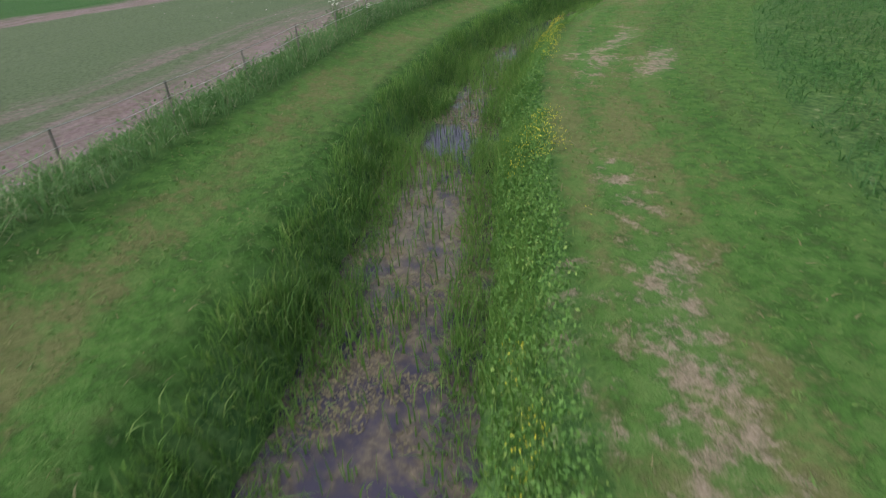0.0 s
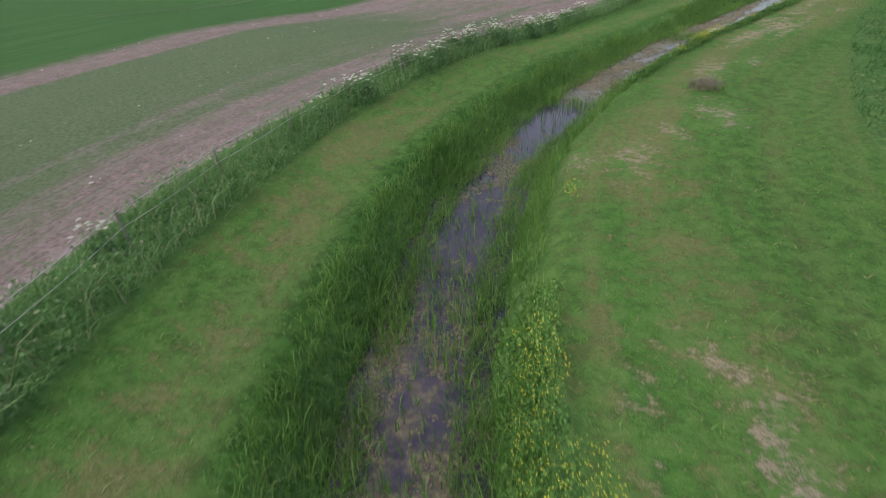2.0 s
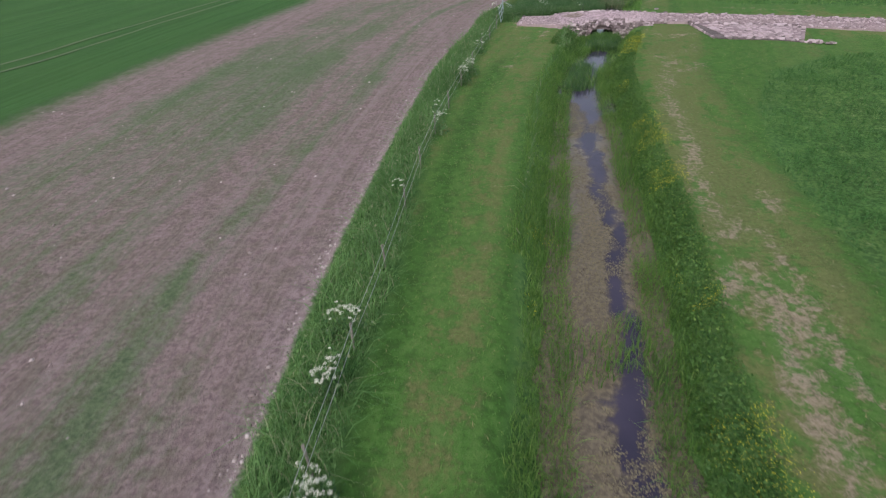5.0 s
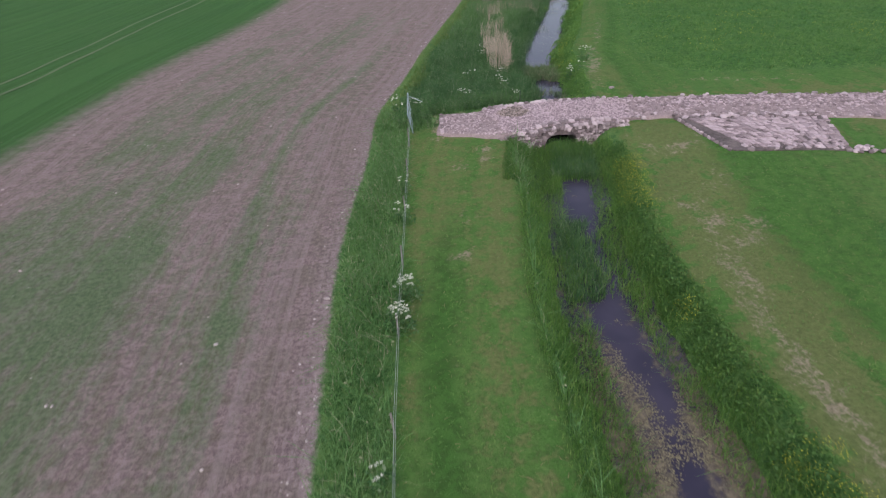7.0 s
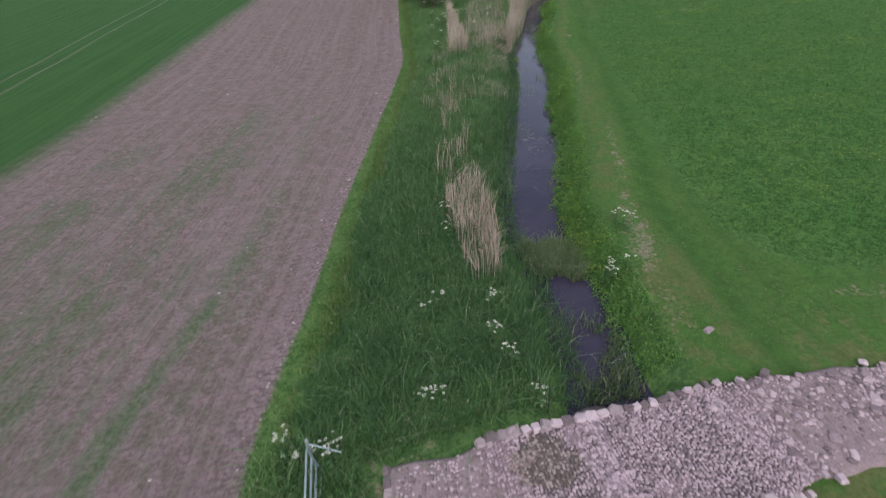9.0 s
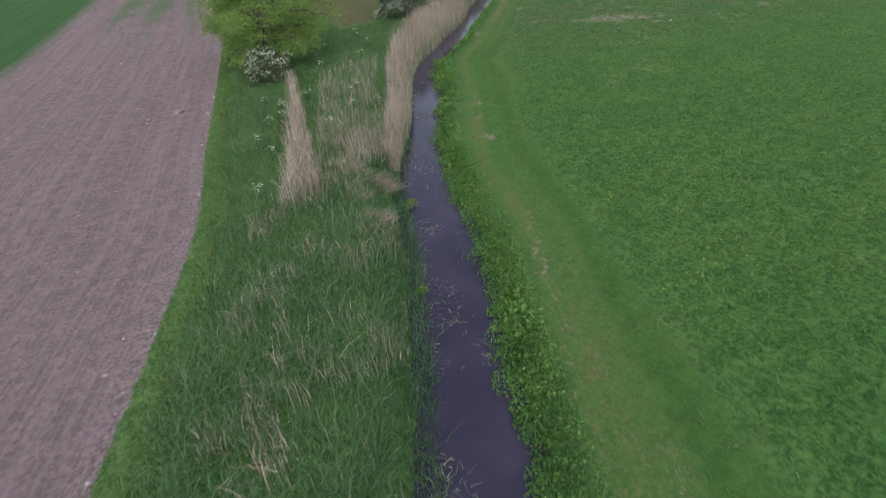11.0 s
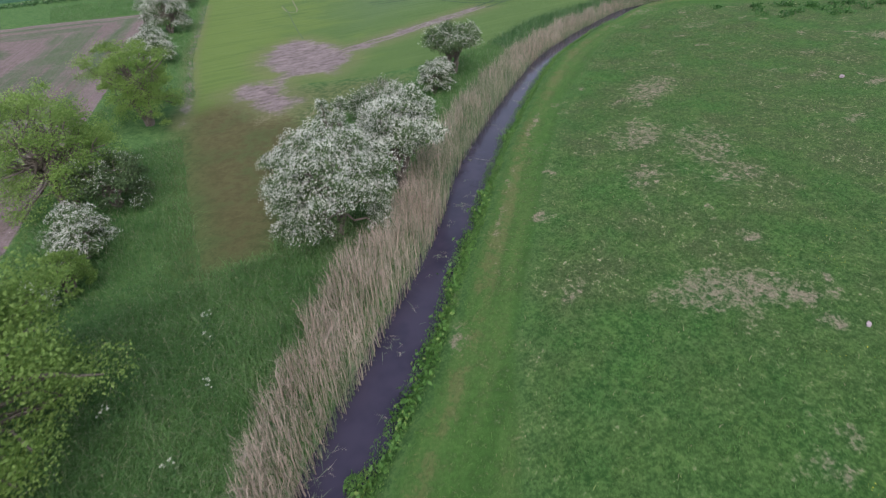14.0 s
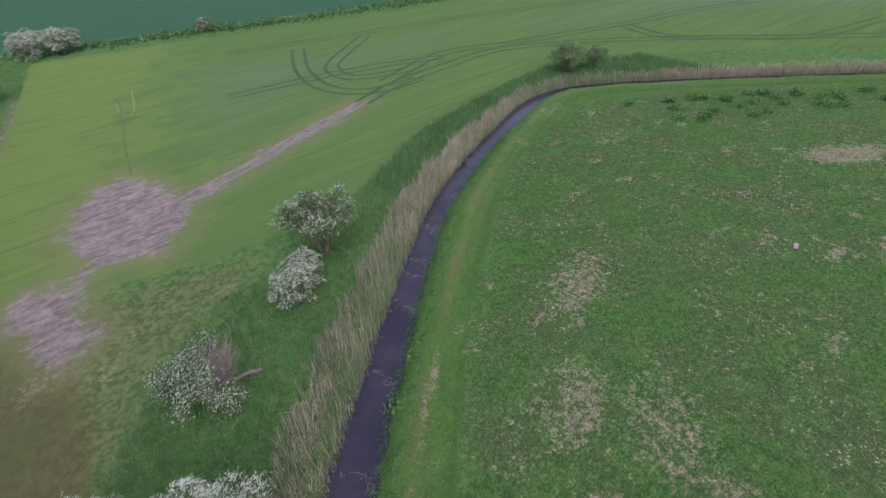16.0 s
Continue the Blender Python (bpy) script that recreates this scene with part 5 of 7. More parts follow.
        stuff("bank_herbs", leaves(Q, r.uniform(0.03, 0.07, len(P)) if y0 < -20 else r.uniform(0.04, 0.09, len(P)), r), nettle_mat if y0 == -6.5 else herb_mat, "low broad-leaved herbs and nettles on the bank", "herbs")
    # rounded leafy tufts overhanging the right bank north of the bridge
    C, _ = beside(420, 1, -0.15, 0.75, 41, 86, r)
    for pick, mat in ((slice(0, 300), herb_mat), (slice(300, 420), lime_mat)):
        c = np.repeat(C[pick], 110, 0)
        v = r.normal(0, 1, (len(c), 3))
        v /= np.linalg.norm(v, axis=1)[:, None]
        wide = np.repeat(r.uniform(0.2, 0.42, len(C[pick])), 110)
        c = c + v[:, :2] * wide[:, None]
        Q = np.column_stack([c, np.maximum(np.repeat(rooted(C[pick])[:, 2], 110), WATER_Z + 0.05) + np.abs(v[:, 2]) * wide * 1.15])
        stuff("bank_herbs", leaves(Q, r.uniform(0.045, 0.09, len(Q)), r), mat, "rounded leafy tufts overhanging the water", "herbs")
    # lime clumps on the left edge of the water
    for x, y, wide in ((21.75, 68.4, 0.32), (22.9, 72.1, 0.4), (19.2, 63.2, 0.22)):
        v = r.normal(0, 1, (240, 3))
        v /= np.linalg.norm(v, axis=1)[:, None]
        root = thing("water_plant", (x, y, WATER_Z), "lime-green leafy clump at the water's edge", "plant", "clumps at the water")
        child("foliage", tri_mesh("foliage", *leaves(np.abs(v) ** 0.8 * np.sign(v) * [wide, wide, 0.0] * r.uniform(0.2, 1, (240, 1)) + np.column_stack([np.zeros((240, 2)), np.abs(v[:, 2]) * wide * 0.9 + 0.02]), r.uniform(0.04, 0.08, 240), r), lime_mat), root)
    # big docks in the herbs
    P, _ = beside(640, 1, 0.05, 0.8, 52, 110, r)
    C = P[(wave(P, 6, 46) > 0.25) | ((P[:, 1] > 76) & (P[:, 1] < 94))]
    C = np.repeat(C, 14, 0) + r.normal(0, 0.2, (len(C) * 14, 2))
    Q = rooted(C)
    Q[:, 2] += r.uniform(0.15, 0.5, len(C))
    stuff("dock_leaves", leaves(Q, r.uniform(0.11, 0.22, len(C)), r), herb_mat, "large bright green dock leaves at the water's edge", "dock plants")
    # buttercups
    P, _ = beside(30000, 1, 0.45, 1.5, -38, 34, r)
    P = P[(wave(P, 7, 47) + 0.6 * wave(P, 2.2, 48) + np.where(P[:, 1] > -1, 0.25, 0) > 0.68)]
    P2, _ = beside(7000, 1, 0.2, 1.2, 42, 84, r)
    P2 = P2[wave(P2, 6, 49) + 0.5 * wave(P2, 2, 50) > 0.35]
    P3, _ = beside(500, -1, 0.0, 0.9, 4, 12, r)
    P = np.vstack([P, P2, P3[wave(P3, 2, 51) > 0.3]])
    Q = rooted(P)
    Q[:, 2] += r.uniform(0.3, 0.52, len(P))
    stuff("buttercups", leaves(Q, r.uniform(0.018, 0.03, len(P)), r), yellow_mat, "yellow buttercups flowering along the bank", "flowers")


def grow_algae():
    """Floating mats: small ragged scales of weed lying on the water."""
    r = np.random.RandomState(33)
    P, lat = beside(150000, 0, 0, 0, -46, 30.5, r)
    run = P[:, 1]
    v = 0.55 * wave(P, 5.5, 52) + 0.5 * wave(P, 1.5, 53) + 0.25 * wave(P, 0.5, 54)
    cut = np.interp(run, [-50, -34, -33, -30, -29.5, -28.4, -28, -26.8, -25.8, -22, -17, -15, -13.8, -12.5, -10.8, -10.2, -9, -7.4, -6, -1, 4, 10, 18, 24, 31], [0.35, 0.3, 0.0, 0.0, 0.55, 0.5, -0.15, -0.1, 0.05, 0.2, 0.35, 0.55, 0.15, 0.15, -0.2, 0.5, 0.75, 0.55, -0.1, 0.0, -0.25, -0.4, -0.1, 0.2, 0.6])
    lead = np.exp(-(((lat - clear_lead(run)) / 0.24) ** 2)) * step01(-1, 4, run)
    P = P[v > cut + 1.3 * lead * (0.75 + 0.5 * wave(P, 1.2, 82))]
    n = len(P)
    k = 5
    a = r.uniform(0, 6.3, n)[:, None] + np.arange(k) * 2 * np.pi / k
    rad = r.uniform(0.008, 0.028, (n, 1)) * r.uniform(0.6, 1.25, (n, k))
    z = WATER_Z + r.uniform(0.004, 0.016, n)
    ring = np.stack([P[:, :1] + rad * np.cos(a), P[:, 1:] + rad * np.sin(a), np.repeat(z[:, None], k, 1) - 0.004], 2)
    V = np.concatenate([np.column_stack([P, z + 0.008])[:, None], ring], 1).reshape(-1, 3)
    T = np.stack([np.column_stack([np.zeros(n, int), np.full(n, 1 + i), np.full(n, 1 + (i + 1) % k)]) for i in range(k)], 1) + 6 * np.arange(n)[:, None, None]
    stuff("algae", (V, T.reshape(-1, 3)), algae_mat, "tan and olive algae mats floating on the stream", "algae")
    P, lat = beside(32000, 0, 0, 0, 50, 118, r)
    P = P[wave(P, 3.2, 55) + 0.6 * wave(P, 0.9, 56) + np.where((P[:, 1] < 67) & (lat < 0.2), 0.3, 0) > 0.62]
    n = len(P)
    V, T = blades(np.column_stack([P, np.full(n, WATER_Z - 0.01)]), r.uniform(0.05, 0.15, n), r.uniform(0.01, 0.026, n), r, 1.8)
    V[:, 2] = WATER_Z + 0.004 + (V[:, 2] - WATER_Z).clip(-0.01, 0.3) * 0.25
    stuff("water_weed", (V, T), green_reed, "thin floating water weed in the stream", "water weed")


def grow_left():
    r = np.random.RandomState(35)
    # verge beside the field in the south, the wide rank strip in the north
    for box, n, low, high in (((-8, 16, -46, 40), 330000, 0.28, 0.7), ((0, 36, 38, 70), 240000, 0.3, 0.75), ((8, 40, 70, 98), 240000, 0.25, 0.62), ((22, 66, 98, 130), 130000, 0.25, 0.6), ((26, 54, 130, 200), 60000, 0.25, 0.6), ((66, 112, 112, 136), 60000, 0.4, 0.9)):
        P = scatter(n, *box, r)
        z = zones(P)
        keep = (z["fallow"] < 0.02) & (z["mown"] < 0.1) & (z["s"] < -z["hw"] - 1.0) & (z["crop"] < 0.2) & (z["dead"] < 0.3) & ~((z["dead"] > -4) & (P[:, 1] > 117.5))
        keep &= ~((P[:, 0] > 3.2) & (np.abs(P[:, 1] - 37.6) < 1.5) & (P[:, 0] < 13)) & ~((z["s"] > -9) & (P[:, 1] < 37.4) & (z["mown"] > -0.05))
        P, fal = P[keep], z["fallow"][keep]
        h = r.uniform(low, high, len(P)) * (1 + 0.3 * wave(P, 3.4, 61) + 0.35 * wave(P, 0.8, 78)).clip(0.25) * (step01(-0.1, 1.6, -fal) if box[2] >= 38 else step01(-0.05, 0.45, -fal))
        short = fal > -1.0 + 0.4 * wave(P, 3, 79)
        rim = short if box[2] >= 38 else fal > 1
        pale = r.uniform(0, 1, len(P)) < (step01(45, 62, P[:, 1]) if box[2] == 38 else float(box[2] != 112))
        for pick, mat in ((~rim & pale, strip_mat), (~rim & ~pale, verge_mat)):
            if pick.any():
                stuff("rank_grass", blades(rooted(P[pick]), h[pick].clip(0.12), r.uniform(0.014, 0.03, pick.sum()), r, 0.8, 0.6), mat, "rank tall grass and nettles beside the field", "grass")
        if rim.sum() > 50:
            stuff("edge_grass", blades(rooted(P[rim]), h[rim].clip(0.1), r.uniform(0.02, 0.035, rim.sum()), r, 0.5, 0.5), edge_mat, "lighter grass rim along the ploughed edge", "grass")
        Q = rooted(P[::2])
        Q[:, 2] += h[::2] * r.uniform(0.3, 1.0, len(Q))
        stuff("nettles", leaves(Q[h[::2] > 0.3], r.uniform(0.045, 0.095, (h[::2] > 0.3).sum()), r), verge_mat if box[2] in (38, 112) else strip_mat, "nettles and leafy weeds in the tall grass", "weeds")


def grow_reeds():
    r = np.random.RandomState(37)

    def stand(P, mat, h0, h1, label, thick=0.016):
        Q = rooted(P)
        h = r.uniform(h0, h1, len(P)) * (1 + 0.12 * wave(P, 2.5, 62)) * np.interp(P[:, 0], [50, 68, 92], [1, 0.78, 0.6]) * (1 + 0.2 * wave(P, 0.9, 80))
        V, T = blades(Q, h, r.uniform(thick * 0.8, thick * 1.7, len(P)), r, 0.10, 0.14)
        Q2 = Q[::2] + np.column_stack([np.zeros((len(Q[::2]), 2)), h[::2] * r.uniform(0.3, 0.75, len(Q[::2]))])
        V2, T2 = blades(Q2, h[::2] * 0.32, r.uniform(0.015, 0.03, len(Q2)), r, 0.7, 0.5)
        stuff("reed_bed", (np.vstack([V, V2]), np.vstack([T, T2 + len(V)])), mat, label, "reeds")

    width = ([70, 75, 80, 85, 88, 92, 95, 100, 108, 114, 120, 127], [0.3, 1.1, 1.3, 1.7, 2.5, 3.2, 2.2, 2.4, 2.5, 2.4, 1.7, 1.1])
    ok = np.flatnonzero((FINE[:, 1] > 71) & (FINE[:, 0] < 165))
    i = ok[r.randint(0, len(ok), 46000)]
    w = np.interp(np.where(FINE[i, 0] > 88, 127, FINE[i, 1]), *width) * (1 + 0.15 * wave(FINE[i, :2], 4, 63))
    u = r.uniform(0, 1, len(i))
    P = FINE[i, :2] - FINE_N[i] * (FINE[i, 2] - 0.15 + u * w)[:, None]
    tan = np.interp(FINE[i, 1], [70, 84, 92, 97, 100, 112, 116, 127], [0.7, 0.75, 0.95, 0.85, 0.35, 0.25, 0.55, 0.6]) + 0.35 * wave(P, 5, 64)
    tan = np.where(FINE[i, 0] > 90, np.where(FINE[i, 0] < 106, 0.25, 0.9), tan) - 0.5 * (u < 0.14)
    dry = r.uniform(0, 1, len(i)) < tan
    stand(P[dry], reed_mat, 1.3, 1.95, "dense stand of dry straw-coloured reeds by the stream")
    stand(P[~dry], green_reed, 0.9, 1.55, "green young reeds mixed through the dry stand")
    A = [(22.9, 86.6), (20.6, 80.5), (18.0, 73.2), (16.6, 69.6), (18.9, 69.8), (19.9, 73.6), (21.4, 79.0), (23.4, 86.2)]
    P = scatter(16000, 16, 24, 69, 87, r)
    P = P[inside(P, A) > 0.3 + 0.2 * wave(P, 1.5, 65)]
    stand(P, reed_mat, 1.1, 1.7, "narrow tongue of dry reeds in rank grass")
    B = [(19.0, 72.8), (20.5, 71.0), (22.6, 72.0), (25.0, 76.6), (26.2, 80.6), (29.5, 86.5), (26.5, 86.5), (23.6, 83), (21.6, 78)]
    P = scatter(22000, 18, 30, 70, 87, r)
    k = inside(P, B) > 0
    P = P[k & (wave(P, 4, 66) > -0.5)]
    edge = (inside(P, [(19.0, 72.4), (20.5, 70.8), (23.0, 72.2), (23.6, 74.6), (21, 74)]) > 0) | (r.uniform(0, 1, len(P)) < 0.1 + 0.22 * wave(P, 3, 67))
    mixed = np.arange(len(P)) % 5 < 2
    stand(P[edge & ~mixed], reed_mat, 0.9, 1.45, "thin dry reeds among green grass")
    stand(np.vstack([P[edge & mixed], P[~edge][::2]]), green_reed, 0.6, 1.2, "grey-green reeds among rank grass")
    D = [(8.2, 44.4), (9.2, 44.2), (10.5, 47.6), (11.4, 52), (13.5, 58), (15.6, 63.4), (14.7, 63.6), (12.2, 58.4), (10.0, 53), (8.9, 48.6)]
    P = scatter(15000, 8, 16, 44, 64, r)
    P = P[inside(P, D) > 0.1 * wave(P, 1.2, 68)]
    thin = r.uniform(0, 1, len(P)) < np.interp(P[:, 1], [44, 50, 53, 64], [0.95, 0.8, 0.5, 0.3]) * step01(-0.3, 0.3, wave(P, 2.6, 59) + np.where(P[:, 1] < 50, 0.5, 0))
    stand(P[thin], reed_mat, 0.9, 1.5, "patch of dry bent reeds beside the stream")
    # blown-over bundles
    for (x0, y0), (x1, y1), half, n, way in (((20.7, 72.4), (20.8, 70.3), 0.22, 420, (0.25, -0.8)), ((20.8, 70.4), (21.1, 69.4), 0.16, 260, (0.6, -0.7)), ((19.0, 68.1), (19.6, 66.8), 0.3, 420, (0.5, -0.6)), ((19.6, 69.3), (19.9, 69.0), 0.2, 160, (0.4, -0.5)), ((19.1, 72.2), (20.0, 71.4), 0.4, 260, (-0.3, -0.6)), ((9.3, 45.4), (10.4, 52.0), 0.3, 500, (0.3, -0.5))):
        u = r.uniform(0, 1, (n, 1))
        Q = rooted(np.array((x0, y0)) * (1 - u) + np.array((x1, y1)) * u + r.normal(0, half * 0.6, (n, 2)))
        V, T = blades(Q, r.uniform(0.5, 1.0, n), r.uniform(0.016, 0.03, n), r, 0.25, 0.2)
        up = V[:, 2] - np.repeat(Q[:, 2], 5)
        V[:, :2] += np.array(way) * up[:, None] * 1.1
        V[:, 2] -= up * 0.3
        stuff("reed_bed", (V, T), reed_mat, "blown-over bundle of dry reeds in rank grass", "reeds")
    P = scatter(12000, 11, 21, 60, 72, r)
    z = zones(P)
    k = (z["s"] < -z["hw"] - 0.3) & (z["fallow"] < -2.2) & (wave(P, 2.4, 69) > 0.2)
    stand(P[k], green_reed, 0.5, 1.0, "scattered straw stems in rank grass")


def grow_open():
    r = np.random.RandomState(39)
    P = scatter(520000, 9, 92, 26, 121, r)
    d, _, _ = stream(P)
    near = (d > 3) & (r.uniform(0, 1, len(P)) < np.interp(d, [3, 14, 26, 40, 60], [0.9, 0.8, 0.45, 0.25, 0.0])) & (wave(P, 1.3, 71) > -0.35)
    P = P[near]
    z = zones(P)
    P = P[(z["meadow"] > 0.1) & (bare_value(P, BARE) < 0.5)]
    h = r.uniform(0.1, 0.26, len(P)) * (1 + 0.5 * wave(P, 1.1, 72).clip(-0.8, 1)) * np.interp(P[:, 1], [60, 90], [1.15, 0.7])
    dry = r.uniform(0, 1, len(P)) < 0.85 * step01(72, 88, P[:, 1] + 0.25 * (P[:, 0] - 40))
    for pick, mat, label in ((~dry, meadow_mat, "uneven tufted meadow grass"), (dry, hay_mat, "drying olive meadow grass with straw tips")):
        stuff("meadow_grass", blades(rooted(P[pick], 0.01), 0.8 * h[pick].clip(0.04), r.uniform(0.014, 0.032, pick.sum()), r, 0.7, 0.5), mat, label, "grass")
    P = scatter(150000, 9, 40, -50, 30, r)
    z = zones(P)
    P = P[(z["meadow"] > 0) & (z["s"] < 26) & (wave(P, 2.0, 73) > -0.5)]
    stuff("meadow_grass", blades(rooted(P, 0.01), r.uniform(0.1, 0.3, len(P)) * (1 + 0.5 * wave(P, 0.9, 81)), r.uniform(0.014, 0.03, len(P)), r, 1.1, 0.7), tussock_mat, "rough darker tussock grass", "grass")
    # short mown grass
    for side, lo, hi, y0, y1, n in ((-1, 1.0, 6.5, -52, 37.3, 40000), (1, 1.2, 8.5, -52, 36, 42000), (1, 0.9, 6.5, 38, 112, 52000)):
        P = beside(n, side, lo, hi, y0, y1, r)[0]
        z = zones(P)
        b = bare_value(P, BARE)
        P = P[(z["mown"] > 0) & (b < 0.55) & ~((np.abs(P[:, 1] - 36.7) < 1.9) & (P[:, 0] > 3.2))]
        stuff("mown_grass", blades(rooted(P, 0.01), r.uniform(0.03, 0.08, len(P)), r.uniform(0.016, 0.03, len(P)), r, 1.8, 0.6), mown_mat, "short mown grass with dry cuttings", "grass")
    # yellow flowers in the meadow
    P = scatter(16000, 20, 60, 42, 84, r)
    z = zones(P)
    P = P[(z["meadow"] > 0.5) & (wave(P, 9, 74) + 0.5 * wave(P, 3, 75) + 0.6 * np.exp(-(np.hypot(P[:, 0] - 29.5, P[:, 1] - 65) / 5) ** 2) + 0.5 * np.exp(-(np.hypot(P[:, 0] - 26, P[:, 1] - 51) / 4) ** 2) > 0.6)]
    Q = rooted(P)
    Q[:, 2] += 0.28
    stuff("buttercups", leaves(Q, r.uniform(0.03, 0.05, len(Q)), r), yellow_mat, "yellow buttercups scattered in the meadow", "flowers")
    C = np.column_stack([r.uniform(94, 118, 110), r.uniform(95, 118, 110)])
    C = C[(inside(C, MEADOW) > 1.5) & (C[:, 0] * 0.75 + C[:, 1] > 181)]
    P = np.repeat(C, 60, 0) + r.normal(0, 0.35, (len(C) * 60, 2))
    Q = rooted(P)
    Q[:, 2] += r.uniform(0, 0.5, len(Q))
    stuff("nettles", leaves(Q, r.uniform(0.14, 0.28, len(Q)), r), tussock_mat, "dark nettle clumps at the end of the meadow", "weeds")
    # far boundary of weeds and low hedge
    A = np.array([(-60, 222), (46, 205.5), (73.2, 197.5), (112.2, 183), (190, 159), (300, 118)])
    line = spline(A, 1.0)
    i = r.randint(0, len(line), 16000)
    P = line[i] + r.normal(0, 1.5, (len(i), 2))
    Q = rooted(P)
    Q[:, 2] += r.uniform(0, 0.9, len(Q)) * (0.8 + 0.6 * wave(line[i], 14, 76)).clip(0.2)
    stuff("hedge_bottom", leaves(Q, r.uniform(0.3, 0.6, len(Q)), r), verge_mat, "low weedy hedge along the far field edge", "hedge")
    # clods and flints on the fallow
    P = scatter(26000, -46, 30, -30, 120, r)
    z = zones(P)
    P = P[(z["fallow"] > 0.05) & (z["wheat"] < 0) & (r.uniform(0, 1, len(P)) < np.where(z["fallow"] < 0.8, 1.0, 0.22))]
    # the pale stony lip along the ploughed edge
    i = r.randint(0, len(FALLOW_LINE) - 1, 5500)
    u = r.uniform(0, 1, (len(i), 1))
    d = FALLOW_LINE[i + 1] - FALLOW_LINE[i]
    lip = FALLOW_LINE[i] + d * u + np.column_stack([-d[:, 1], d[:, 0]]) / np.hypot(d[:, 0], d[:, 1])[:, None] * np.abs(r.normal(0.02, 0.22, (len(i), 1)))
    P = np.vstack([P, lip[(lip[:, 1] > -32) & (lip[:, 1] < 100) & (r.uniform(0, 1, len(lip)) < np.interp(lip[:, 1], [20, 45], [1, 0.35]))]])
    me = domes(rooted(P, 0.0), r.gamma(2.0, 0.022, len(P)).clip(0.025, 0.16), 0.6, 77, flint_mat, "flints")
    tagged(new("flints", me), "pale flints and clods strewn over the field", "stones", kind="stuff")


flint_mat = plain("flint", (0.19, 0.15, 0.145), (0.38, 0.33, 0.322), 12, 0.85, relief=0.3, island=0.7)
grow_banks()
grow_algae()
grow_left()
grow_reeds()
grow_open()

# ---- trees ----
bark_mat = plain("bark", (0.07, 0.055, 0.045), (0.19, 0.165, 0.14), 20, 0.9, relief=0.7)
haw_leaf = leafy("hawthorn_leaves", (0.04, 0.075, 0.03), (0.12, 0.178, 0.074), None, 0, 0.2)
haw_flower = leafy("hawthorn_blossom", (0.45, 0.48, 0.42), (0.77, 0.79, 0.72), None, 0, 0.2)
willow_leaf = leafy("willow_leaves", (0.1, 0.16, 0.075), (0.2, 0.28, 0.13), None, 0, 0.4)
maple_leaf = leafy("maple_leaves", (0.115, 0.21, 0.045), (0.29, 0.42, 0.12), None, 0, 0.48)


def tube(bm, pts, radii, sides=6):
    rings = []
    for i, (p, rad) in enumerate(zip(pts, radii)):
        d = (pts[min(i + 1, len(pts) - 1)] - pts[max(i - 1, 0)]).normalized()
        a = d.orthogonal().normalized()
        b = d.cross(a)
        rings.append([bm.verts.new(p + (a * math.cos(k * 2 * math.pi / sides) + b * math.sin(k * 2 * math.pi / sides)) * rad) for k in range(sides)])
    for r0, r1 in zip(rings[:-1], rings[1:]):
        for k in range(sides):
            bm.faces.new((r0[k], r0[(k + 1) % sides], r1[(k + 1) % sides], r1[k]))
    bm.faces.new(rings[-1])


def limb(bm, rng, a, b, r0, r1, sag=0.15, n=5):
    pts = [a.lerp(b, k / n) + Vector((rng.uniform(-1, 1), rng.uniform(-1, 1), rng.uniform(-0.3, 1))) * sag * (b - a).length * 0.35 * math.sin(math.pi * k / n) for k in range(n + 1)]
    tube(bm, pts, [r0 + (r1 - r0) * k / n for k in range(n + 1)])
    return pts


